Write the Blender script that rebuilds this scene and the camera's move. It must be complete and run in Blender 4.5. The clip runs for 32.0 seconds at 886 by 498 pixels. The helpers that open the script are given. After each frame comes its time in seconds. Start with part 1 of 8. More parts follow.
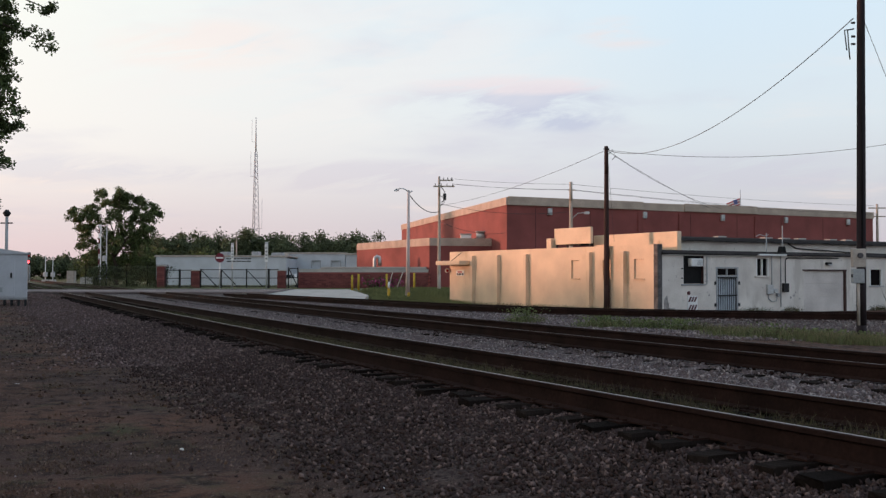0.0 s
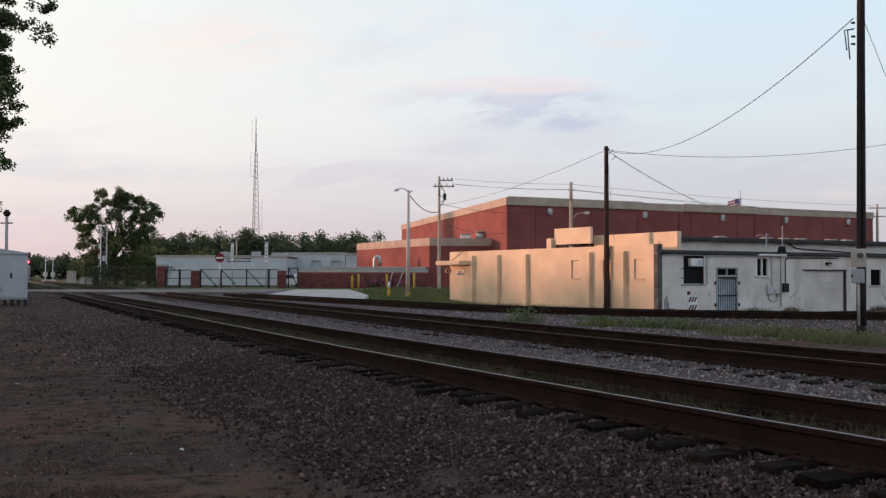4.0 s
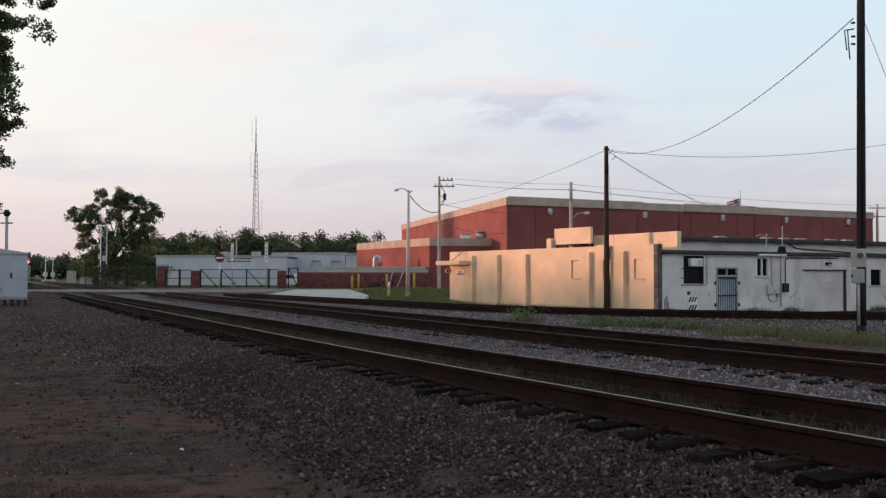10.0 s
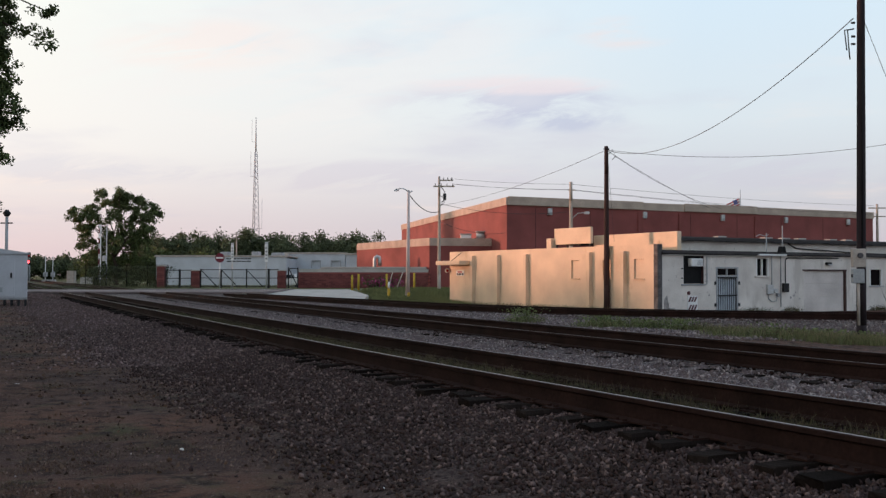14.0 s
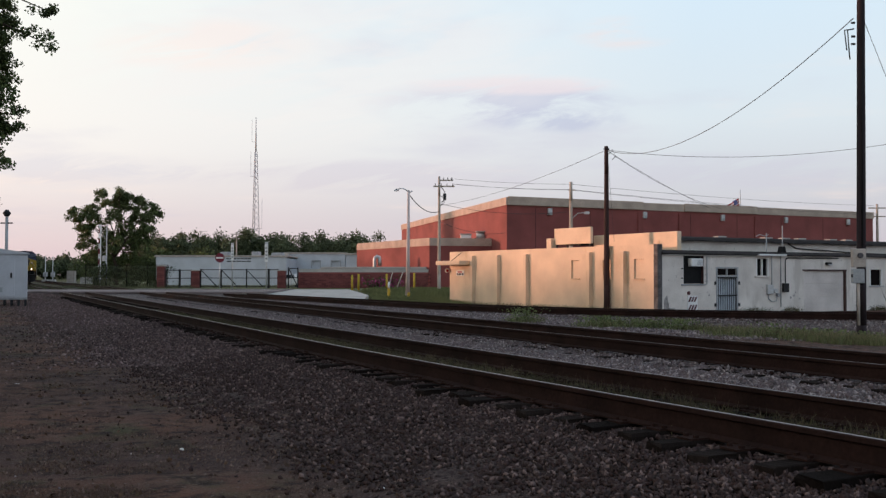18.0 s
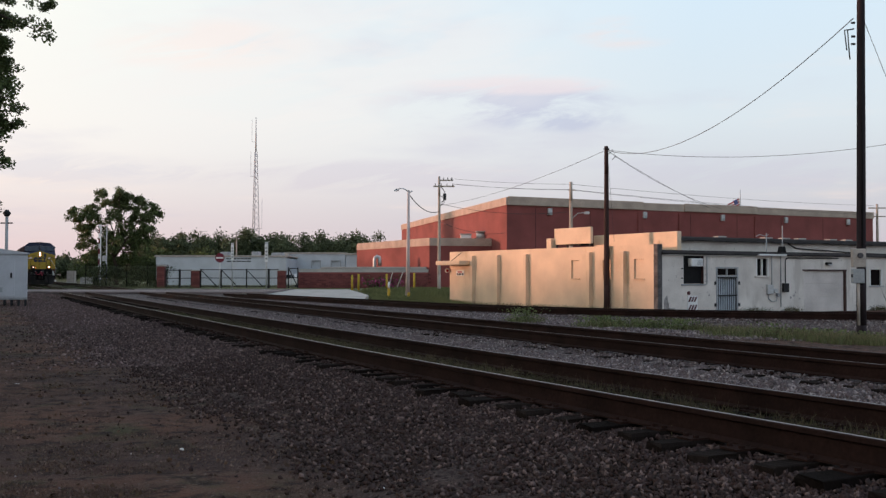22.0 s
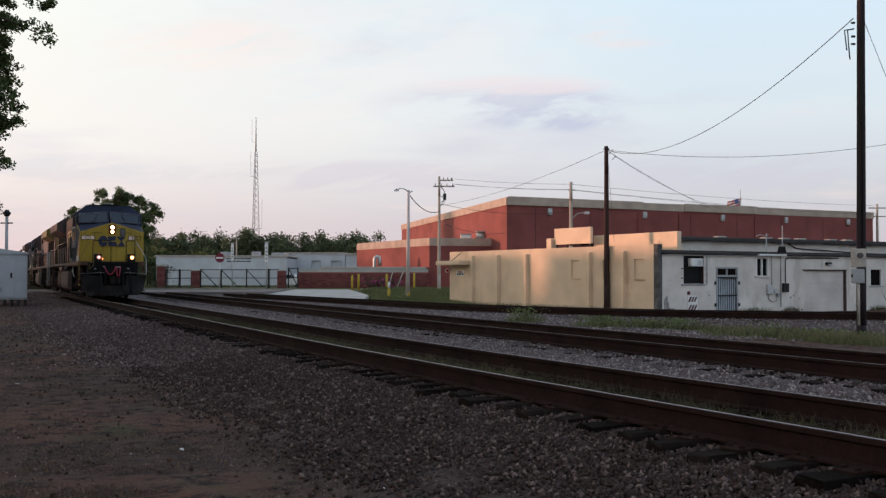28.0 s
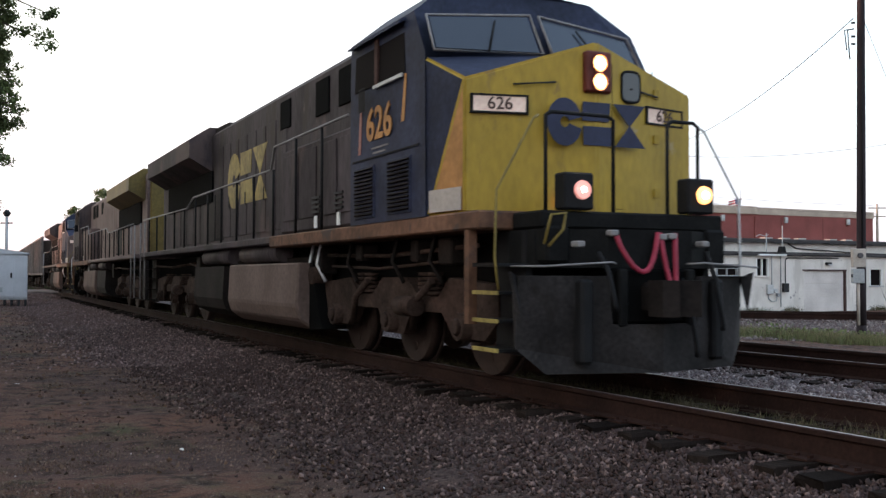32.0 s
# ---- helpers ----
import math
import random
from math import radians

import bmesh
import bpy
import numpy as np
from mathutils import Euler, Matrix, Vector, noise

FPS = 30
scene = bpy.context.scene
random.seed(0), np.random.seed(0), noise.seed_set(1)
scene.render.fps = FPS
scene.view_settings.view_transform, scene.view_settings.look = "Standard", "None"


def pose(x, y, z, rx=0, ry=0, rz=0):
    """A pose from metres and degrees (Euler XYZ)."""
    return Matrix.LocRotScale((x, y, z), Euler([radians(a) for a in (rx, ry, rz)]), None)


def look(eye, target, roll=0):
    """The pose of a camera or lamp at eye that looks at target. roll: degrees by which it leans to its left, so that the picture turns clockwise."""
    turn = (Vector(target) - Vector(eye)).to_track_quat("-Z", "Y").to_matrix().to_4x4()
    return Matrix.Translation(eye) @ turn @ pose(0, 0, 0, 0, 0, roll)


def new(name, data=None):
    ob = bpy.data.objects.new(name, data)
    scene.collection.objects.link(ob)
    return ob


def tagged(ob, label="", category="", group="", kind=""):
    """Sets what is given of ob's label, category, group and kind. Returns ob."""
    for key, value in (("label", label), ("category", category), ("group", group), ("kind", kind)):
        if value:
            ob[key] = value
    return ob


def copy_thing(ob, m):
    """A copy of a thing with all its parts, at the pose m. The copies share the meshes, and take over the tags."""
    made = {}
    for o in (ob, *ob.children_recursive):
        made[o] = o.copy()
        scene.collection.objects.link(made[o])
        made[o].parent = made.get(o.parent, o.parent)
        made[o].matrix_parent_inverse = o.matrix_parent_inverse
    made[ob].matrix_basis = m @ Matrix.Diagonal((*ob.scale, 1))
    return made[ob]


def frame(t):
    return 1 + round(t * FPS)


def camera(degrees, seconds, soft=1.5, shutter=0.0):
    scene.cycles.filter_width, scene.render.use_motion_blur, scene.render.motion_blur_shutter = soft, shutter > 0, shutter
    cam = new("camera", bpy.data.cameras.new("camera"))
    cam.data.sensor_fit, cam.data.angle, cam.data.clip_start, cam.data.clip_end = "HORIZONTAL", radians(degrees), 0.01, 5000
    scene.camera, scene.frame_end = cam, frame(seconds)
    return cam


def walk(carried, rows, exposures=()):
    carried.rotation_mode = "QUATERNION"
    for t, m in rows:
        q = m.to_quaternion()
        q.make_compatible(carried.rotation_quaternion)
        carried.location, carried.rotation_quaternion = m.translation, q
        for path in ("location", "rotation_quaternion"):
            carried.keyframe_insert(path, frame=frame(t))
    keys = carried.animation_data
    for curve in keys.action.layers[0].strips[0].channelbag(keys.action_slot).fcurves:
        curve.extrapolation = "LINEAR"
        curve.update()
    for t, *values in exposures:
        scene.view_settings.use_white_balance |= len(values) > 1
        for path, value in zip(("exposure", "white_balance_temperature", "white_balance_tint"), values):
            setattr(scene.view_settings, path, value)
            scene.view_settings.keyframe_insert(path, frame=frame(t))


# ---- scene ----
cam = camera(47.78, 32.0, soft=1.35, shutter=0.12)
EYE = (0.0, 0.0, 1.079)
walk(cam, [(0.0, look(EYE, (0, 10, 1.079 + 0.26916), 0.09)), (32.0, look(EYE, (0, 10, 1.079 + 0.26916), 0.09))],
     exposures=[(0, 0.04), (29.5, 0.05), (30.6, 0.06), (31.1, 0.13), (31.5, 0.40), (32, 0.93)])

# ---- light: low evening sun from the left, pale sky with thin cloud ----
SUN_AZ, SUN_EL = radians(168), radians(3.7)      # heading counted from +x towards +y
world = bpy.data.worlds.new("evening_sky")
scene.world = world
world.use_nodes = True
wn, wl = world.node_tree.nodes, world.node_tree.links
wn.clear()


def wmath(op, a, b=None, c=None):
    n = wn.new("ShaderNodeMath")
    n.operation = op
    for i, v in enumerate((a, b, c)):
        if v is None:
            continue
        if isinstance(v, (int, float)):
            n.inputs[i].default_value = v
        else:
            wl.new(v, n.inputs[i])
    return n.outputs[0]


def wmix(fac, a, b):
    n = wn.new("ShaderNodeMix")
    n.data_type = "RGBA"
    for v, i in ((fac, 0), (a, 6), (b, 7)):
        if isinstance(v, (int, float)):
            n.inputs[i].default_value = v
        elif isinstance(v, tuple):
            n.inputs[i].default_value = (*v, 1)
        else:
            wl.new(v, n.inputs[i])
    return n.outputs[2]


def wramp(fac, stops):
    n = wn.new("ShaderNodeValToRGB")
    el = n.color_ramp.elements
    while len(el) < len(stops):
        el.new(0.5)
    for e, (p, c) in zip(el, stops):
        e.position, e.color = p, (*c, 1)
    wl.new(fac, n.inputs[0])
    return n.outputs[0]


sky = wn.new("ShaderNodeTexSky")
sky.sky_type, sky.sun_disc = "NISHITA", False
sky.sun_elevation, sky.sun_rotation = SUN_EL, math.pi / 2 - SUN_AZ
sky.air_density, sky.dust_density, sky.ozone_density = 1.0, 2.0, 1.5
tc = wn.new("ShaderNodeTexCoord")
sep = wn.new("ShaderNodeSeparateXYZ")
wl.new(tc.outputs["Generated"], sep.inputs[0])
SX, SY, SZ = sep.outputs
# thin high haze: pink low down, cream towards the sun, pale blue up and away from it
low = wmath("MAXIMUM", SZ, 0.0)
toward = wmath("MULTIPLY_ADD", SX, -0.5, 0.5)
away_col = wramp(low, [(0.0, (0.60, 0.535, 0.60)), (0.06, (0.595, 0.585, 0.665)), (0.15, (0.71, 0.775, 0.84)), (0.3, (0.68, 0.84, 0.97)), (0.8, (0.30, 0.42, 0.62))])
sun_col = wramp(low, [(0.0, (0.80, 0.61, 0.65)), (0.05, (0.80, 0.68, 0.72)), (0.12, (0.98, 0.895, 0.855)), (0.28, (1.03, 1.0, 0.88)), (0.8, (0.5, 0.55, 0.62))])
side = wn.new("ShaderNodeMapRange")
side.inputs[1].default_value, side.inputs[2].default_value = 0.38, 0.76
wl.new(toward, side.inputs[0])
haze = wmix(side.outputs[0], away_col, sun_col)
# streaky clouds: stretched noise on a flat layer overhead
layer = wn.new("ShaderNodeCombineXYZ")
up = wmath("ADD", wmath("MAXIMUM", SZ, 0.0), 0.09)
wl.new(wmath("DIVIDE", SX, up), layer.inputs[0])
wl.new(wmath("DIVIDE", SY, up), layer.inputs[1])


def cloud(scale, sx, sy, rot, lo, hi, detail, off):
    m = wn.new("ShaderNodeMapping")
    m.inputs["Scale"].default_value = (sx, sy, 1)
    m.inputs["Rotation"].default_value = (0, 0, rot)
    m.inputs["Location"].default_value = off
    wl.new(layer.outputs[0], m.inputs[0])
    n = wn.new("ShaderNodeTexNoise")
    n.inputs["Scale"].default_value, n.inputs["Detail"].default_value, n.inputs["Roughness"].default_value = scale, detail, 0.58
    wl.new(m.outputs[0], n.inputs["Vector"])
    r = wn.new("ShaderNodeMapRange")
    r.interpolation_type = "SMOOTHSTEP"
    r.inputs[1].default_value, r.inputs[2].default_value = lo, hi
    wl.new(n.outputs[0], r.inputs[0])
    return r.outputs[0]


grey = cloud(0.55, 1.0, 0.9, 0.2, 0.52, 0.72, 5, (3.1, 1.7, 0))
wisp = cloud(1.1, 0.7, 1.0, -0.5, 0.55, 0.78, 6, (9.3, 4.1, 0))
haze = wmix(wmath("MULTIPLY", grey, 0.45), haze, (0.60, 0.57, 0.70))
haze = wmix(wmath("MULTIPLY", wisp, 0.4), haze, (0.98, 0.80, 0.74))
# one longer bank of grey cloud, torn by the noise
fw = wmath("MAXIMUM", SY, 0.05)
cu, cv = wmath("DIVIDE", SX, fw), wmath("DIVIDE", SZ, fw)


def bank(u, v, ru, rv, tear, gain):
    a = wmath("MULTIPLY", wmath("SUBTRACT", cu, u), 1 / ru)
    b = wmath("MULTIPLY", wmath("SUBTRACT", cv, v), 1 / rv)
    r = wmath("SQRT", wmath("ADD", wmath("MULTIPLY", a, a), wmath("MULTIPLY", b, b)))
    k = wmath("SUBTRACT", 1.0, wmath("MINIMUM", r, 1.0))
    return wmath("MULTIPLY", wmath("MINIMUM", wmath("MULTIPLY", wmath("MULTIPLY", k, tear), 3.0), 1.0), gain)


flat = wn.new("ShaderNodeCombineXYZ")
wl.new(wmath("MULTIPLY", cu, 7.0), flat.inputs[0])
wl.new(wmath("MULTIPLY_ADD", cu, -5.0, wmath("MULTIPLY", cv, 34.0)), flat.inputs[1])
torn = wn.new("ShaderNodeTexNoise")
torn.inputs["Scale"].default_value, torn.inputs["Detail"].default_value, torn.inputs["Roughness"].default_value = 1.0, 8, 0.62
torn.inputs["Distortion"].default_value = 0.6
wl.new(flat.outputs[0], torn.inputs["Vector"])
tr = wn.new("ShaderNodeMapRange")
tr.interpolation_type = "SMOOTHSTEP"
tr.inputs[1].default_value, tr.inputs[2].default_value = 0.34, 0.68
wl.new(torn.outputs[0], tr.inputs[0])
tear = tr.outputs[0]
for u, v, ru, rv, gn, colr in ((0.06, 0.172, 0.15, 0.030, 0.75, (0.56, 0.57, 0.72)), (0.115, 0.157, 0.075, 0.016, 0.6, (0.50, 0.53, 0.70)), (0.07, 0.192, 0.12, 0.012, 0.6, (0.90, 0.76, 0.78)), (0.18, 0.244, 0.06, 0.020, 0.5, (0.90, 0.76, 0.74)),
                             (-0.36, 0.105, 0.14, 0.020, 0.45, (0.64, 0.62, 0.73)), (-0.24, 0.232, 0.12, 0.03, 0.6, (1.0, 0.83, 0.76)), (0.34, 0.105, 0.28, 0.022, 0.45, (0.60, 0.58, 0.70)), (-0.08, 0.10, 0.22, 0.02, 0.4, (0.62, 0.56, 0.68)), (-0.14, 0.215, 0.3, 0.10, 0.35, (0.93, 0.86, 0.84))):
    haze = wmix(bank(u, v, ru, rv, tear, gn), haze, colr)
bg1 = wn.new("ShaderNodeBackground")
wl.new(sky.outputs[0], bg1.inputs[0])
bg1.inputs[1].default_value = 0.05
bg2 = wn.new("ShaderNodeBackground")
wl.new(haze, bg2.inputs[0])
bg2.inputs[1].default_value = 0.92
add = wn.new("ShaderNodeAddShader")
wl.new(bg1.outputs[0], add.inputs[0])
wl.new(bg2.outputs[0], add.inputs[1])
out = wn.new("ShaderNodeOutputWorld")
wl.new(add.outputs[0], out.inputs[0])

sun = new("sun", bpy.data.lights.new("sun", "SUN"))
sun.data.energy, sun.data.angle, sun.data.color = 3.2, radians(2.4), (1.0, 0.49, 0.345)
sv = Vector((math.cos(SUN_AZ) * math.cos(SUN_EL), math.sin(SUN_AZ) * math.cos(SUN_EL), math.sin(SUN_EL)))
sun.matrix_world = look(sv * 50, (0, 0, 0))

# ---- materials ----
def material(name, colour, rough=0.8, metal=0.0, vary=0.25, scale=3.0, fine=40.0, bump=0.15, tint=None, stretch=(1, 1, 1), rand=0.0, spec=0.3, glow=0.0, island=False, fit="Object", spots=None):
    """Two scales of noise over a base colour, with bump; rand: how far each piece differs."""
    m = bpy.data.materials.new(name)
    m.use_nodes = True
    n, l = m.node_tree.nodes, m.node_tree.links
    bsdf = n["Principled BSDF"]
    bsdf.inputs["Roughness"].default_value, bsdf.inputs["Metallic"].default_value = rough, metal
    bsdf.inputs["Specular IOR Level"].default_value = spec
    tcn = n.new("ShaderNodeTexCoord")
    mp = n.new("ShaderNodeMapping")
    mp.inputs["Scale"].default_value = stretch
    l.new(tcn.outputs[fit], mp.inputs[0])
    big, small = n.new("ShaderNodeTexNoise"), n.new("ShaderNodeTexNoise")
    for t, s, d in ((big, scale, 4), (small, fine, 3)):
        t.inputs["Scale"].default_value, t.inputs["Detail"].default_value = s, d
        l.new(mp.outputs[0], t.inputs["Vector"])
    dark = tuple(c * (1 - vary) for c in colour)
    light = tint if tint else tuple(min(1, c * (1 + vary)) for c in colour)
    r1 = n.new("ShaderNodeMix")
    r1.data_type = "RGBA"
    r1.inputs[6].default_value, r1.inputs[7].default_value = (*dark, 1), (*light, 1)
    mr = n.new("ShaderNodeMapRange")
    mr.inputs[1].default_value, mr.inputs[2].default_value = 0.3, 0.7
    l.new(big.outputs[0], mr.inputs[0])
    l.new(mr.outputs[0], r1.inputs[0])
    r2 = n.new("ShaderNodeMix")
    r2.data_type, r2.blend_type = "RGBA", "OVERLAY"
    r2.inputs[0].default_value = min(1, vary * 1.6)
    l.new(r1.outputs[2], r2.inputs[6])
    l.new(small.outputs[0], r2.inputs[7])
    colour_out = r2.outputs[2]
    if spots:      # (scale, threshold, colour, stretch): stains or peeling with ragged rims
        for sc, lo, scol, sst in spots:
            m3 = n.new("ShaderNodeMapping")
            m3.inputs["Scale"].default_value = sst
            m3.inputs["Location"].default_value = (sc * 3.1, sc * 1.7, sc)
            l.new(tcn.outputs[fit], m3.inputs[0])
            t3 = n.new("ShaderNodeTexNoise")
            t3.inputs["Scale"].default_value, t3.inputs["Detail"].default_value, t3.inputs["Roughness"].default_value = sc, 8, 0.65
            l.new(m3.outputs[0], t3.inputs["Vector"])
            k3 = n.new("ShaderNodeMapRange")
            k3.inputs[1].default_value, k3.inputs[2].default_value = lo, lo + 0.07
            l.new(t3.outputs[0], k3.inputs[0])
            x3 = n.new("ShaderNodeMix")
            x3.data_type = "RGBA"
            x3.inputs[7].default_value = (*scol, 1)
            l.new(k3.outputs[0], x3.inputs[0])
            l.new(colour_out, x3.inputs[6])
            colour_out = x3.outputs[2]
    if rand:
        hsv = n.new("ShaderNodeHueSaturation")
        if island:
            geo = n.new("ShaderNodeNewGeometry")
            src = geo.outputs["Random Per Island"]
        else:
            src = n.new("ShaderNodeObjectInfo").outputs["Random"]
        ma = n.new("ShaderNodeMath")
        ma.operation = "MULTIPLY_ADD"
        ma.inputs[1].default_value, ma.inputs[2].default_value = 2 * rand, 1 - rand
        l.new(src, ma.inputs[0])
        l.new(ma.outputs[0], hsv.inputs["Value"])
        l.new(colour_out, hsv.inputs["Color"])
        colour_out = hsv.outputs[0]
    l.new(colour_out, bsdf.inputs["Base Color"])
    if name.endswith("leaves"):      # thin leaves let light through
        tl, ms = n.new("ShaderNodeBsdfTranslucent"), n.new("ShaderNodeMixShader")
        ms.inputs[0].default_value = 0.35
        l.new(colour_out, tl.inputs[0])
        l.new(bsdf.outputs[0], ms.inputs[1])
        l.new(tl.outputs[0], ms.inputs[2])
        l.new(ms.outputs[0], n["Material Output"].inputs[0])
    if bump:
        b = n.new("ShaderNodeBump")
        b.inputs["Strength"].default_value, b.inputs["Distance"].default_value = bump, 0.02
        l.new(small.outputs[0], b.inputs["Height"])
        l.new(b.outputs[0], bsdf.inputs["Normal"])
    if glow:
        bsdf.inputs["Emission Color"].default_value = (*colour, 1)
        bsdf.inputs["Emission Strength"].default_value = glow
    return m


def glass(name, tint=(0.03, 0.035, 0.045), rough=0.08):
    m = bpy.data.materials.new(name)
    m.use_nodes = True
    b = m.node_tree.nodes["Principled BSDF"]
    b.inputs["Base Color"].default_value = (*tint, 1)
    b.inputs["Roughness"].default_value = rough
    b.inputs["Specular IOR Level"].default_value = 0.6
    return m


M = {}
M["rail"] = material("rusty_rail", (0.0225, 0.0110, 0.0086), 0.85, 0.0, 0.35, 2, 30, 0.2, spec=0.12)
M["rail_top"] = material("polished_rail_head", (0.22, 0.18, 0.17), 0.5, 0.85, 0.25, 2, 60, 0.08)
M["rail_dull"] = material("tarnished_rail_head", (0.085, 0.062, 0.055), 0.65, 0.5, 0.25, 2, 60, 0.08)
M["tie"] = material("creosoted_tie", (0.013, 0.0095, 0.008), 0.95, 0, 0.4, 3, 25, 0.5, stretch=(1, 6, 1), rand=0.4, spec=0.05)


def stone_material(name, dark, pale, lift):
    """Crushed stone: each chip its own grey, brown or mauve, a few of them pale."""
    m = bpy.data.materials.new(name)
    m.use_nodes = True
    n, l = m.node_tree.nodes, m.node_tree.links
    bsdf = n["Principled BSDF"]
    bsdf.inputs["Roughness"].default_value, bsdf.inputs["Specular IOR Level"].default_value = 0.9, 0.15
    rnd = n.new("ShaderNodeNewGeometry").outputs["Random Per Island"]
    rampn = n.new("ShaderNodeValToRGB")
    el = rampn.color_ramp.elements
    mid = tuple((a_ * 0.62 + b_ * 0.38) for a_, b_ in zip(dark, pale))
    for p, c in ((0.0, dark), (0.18, tuple(k * 1.5 for k in dark)), (0.40, (mid[0] * 1.06, mid[1] * 0.90, mid[2] * 0.86)), (0.62, (mid[0] * 0.98, mid[1] * 0.93, mid[2] * 1.02)), (0.86, pale), (1.0, tuple(k * lift for k in pale))):
        if p in (0.0, 1.0):
            e = el[0 if p == 0 else len(el) - 1]
        else:
            e = el.new(p)
        e.color = (*c, 1)
    l.new(rnd, rampn.inputs[0])
    tcn, noise, mx = n.new("ShaderNodeTexCoord"), n.new("ShaderNodeTexNoise"), n.new("ShaderNodeMix")
    noise.inputs["Scale"].default_value, noise.inputs["Detail"].default_value = 60, 4
    l.new(tcn.outputs["Object"], noise.inputs["Vector"])
    mx.data_type, mx.blend_type = "RGBA", "OVERLAY"
    mx.inputs[0].default_value = 0.6
    l.new(rampn.outputs[0], mx.inputs[6])
    l.new(noise.outputs[0], mx.inputs[7])
    l.new(mx.outputs[2], bsdf.inputs["Base Color"])
    return m


M["stone_pale"] = stone_material("pale_ballast_stone", (0.078, 0.064, 0.063), (0.225, 0.188, 0.180), 1.7)
M["stone"] = stone_material("dark_ballast_stone", (0.026, 0.0176, 0.0154), (0.092, 0.0630, 0.056), 2.2)
# lighter copy of the near stone: far ballast's brighter lighting put into its colour
M["stone_mid"] = stone_material("brightened_far_stone", (0.056, 0.040, 0.036), (0.160, 0.114, 0.104), 1.7)
M["stone_soil"] = stone_material("earthy_gravel", (0.052, 0.034, 0.027), (0.128, 0.086, 0.068), 1.6)
M["kerb"] = material("grimy_kerb_concrete", (0.20, 0.185, 0.175), 0.9, 0, 0.25, 0.8, 18, 0.2)
M["sign_red"] = material("faded_sign_red", (0.17, 0.024, 0.04), 0.55, 0, 0.12, 3, 20, 0.05)
M["brick"] = material("red_brick_wall", (0.225, 0.066, 0.060), 0.85, 0, 0.18, 0.35, 14, 0.25)
M["tan"] = material("tan_concrete_band", (0.44, 0.35, 0.29), 0.85, 0, 0.15, 0.8, 12, 0.2)
M["peach"] = material("peach_painted_block", (0.73, 0.56, 0.40), 0.8, 0, 0.1, 0.7, 16, 0.2, spots=[(0.45, 0.60, (0.64, 0.47, 0.31), (1, 1, 0.5))])
M["white_wall"] = material("white_painted_block", (0.70, 0.64, 0.59), 0.85, 0, 0.16, 0.9, 14, 0.25, tint=(0.76, 0.71, 0.66), spots=[(1.6, 0.66, (0.30, 0.28, 0.26), (1, 1, 1)), (0.5, 0.60, (0.52, 0.50, 0.47), (1, 1, 0.4)), (4.0, 0.655, (0.24, 0.21, 0.20), (1, 1, 1)), (0.9, 0.57, (0.56, 0.51, 0.47), (1, 1, 0.25)), (11.0, 0.66, (0.36, 0.33, 0.31), (1, 1, 0.6))])
M["white"] = material("white_paint", (0.75, 0.75, 0.74), 0.6, 0, 0.08, 2, 20, 0.1)
M["grey"] = material("grey_paint", (0.35, 0.36, 0.37), 0.6, 0.1, 0.15, 2, 20, 0.1)
M["galv"] = material("galvanised_steel", (0.50, 0.51, 0.52), 0.5, 0.6, 0.15, 4, 30, 0.1)
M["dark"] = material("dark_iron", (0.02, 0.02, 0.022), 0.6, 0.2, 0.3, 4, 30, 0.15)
# near-black that paints the shade of openings, hollows and under parts
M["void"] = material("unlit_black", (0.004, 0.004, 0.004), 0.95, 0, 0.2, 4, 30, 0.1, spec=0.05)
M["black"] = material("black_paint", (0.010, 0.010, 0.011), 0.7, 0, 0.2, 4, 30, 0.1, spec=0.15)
M["wire"] = material("weathered_cable", (0.05, 0.045, 0.05), 0.7, 0, 0.2, 4, 30, 0.0)
M["pole"] = material("dark_timber_pole", (0.040, 0.022, 0.020), 0.9, 0, 0.3, 1.5, 30, 0.4, stretch=(5, 5, 0.4))
M["pole_grey"] = material("weathered_timber_pole", (0.40, 0.35, 0.30), 0.9, 0, 0.25, 1.5, 30, 0.4, stretch=(5, 5, 0.4))
M["concrete"] = material("worn_concrete", (0.42, 0.40, 0.37), 0.9, 0, 0.15, 0.8, 18, 0.2)
M["asphalt"] = material("worn_asphalt", (0.20, 0.163, 0.158), 0.95, 0, 0.25, 0.4, 40, 0.3, spots=[(0.35, 0.56, (0.10, 0.082, 0.078), (0.5, 2, 1)), (1.4, 0.60, (0.27, 0.23, 0.22), (0.4, 2, 1))])
M["roof"] = material("dark_roofing", (0.05, 0.045, 0.045), 0.9, 0, 0.3, 1, 20, 0.3)
M["leaf"] = material("tree_leaves", (0.092, 0.120, 0.045), 0.6, 0, 0.3, 1, 20, 0.0, rand=0.5, island=True)
# distance haze is put into this paler, greyer leaf colour
M["leaf_far"] = material("far_leaves", (0.100, 0.118, 0.062), 0.7, 0, 0.3, 0.4, 8, 0.0, rand=0.5, island=True)
M["bark"] = material("tree_bark", (0.07, 0.05, 0.04), 0.95, 0, 0.3, 4, 30, 0.6, stretch=(4, 4, 0.6))
M["grass"] = material("grass_blades", (0.072, 0.080, 0.036), 0.8, 0, 0.3, 0.6, 20, 0.0, rand=0.5, island=True)
M["weed_leaf"] = material("weed_leaves", (0.135, 0.165, 0.065), 0.7, 0, 0.3, 1, 20, 0.0, rand=0.5, island=True)
M["verge"] = material("verge_grass_blades", (0.125, 0.140, 0.055), 0.8, 0, 0.3, 0.6, 20, 0.0, rand=0.5, island=True)
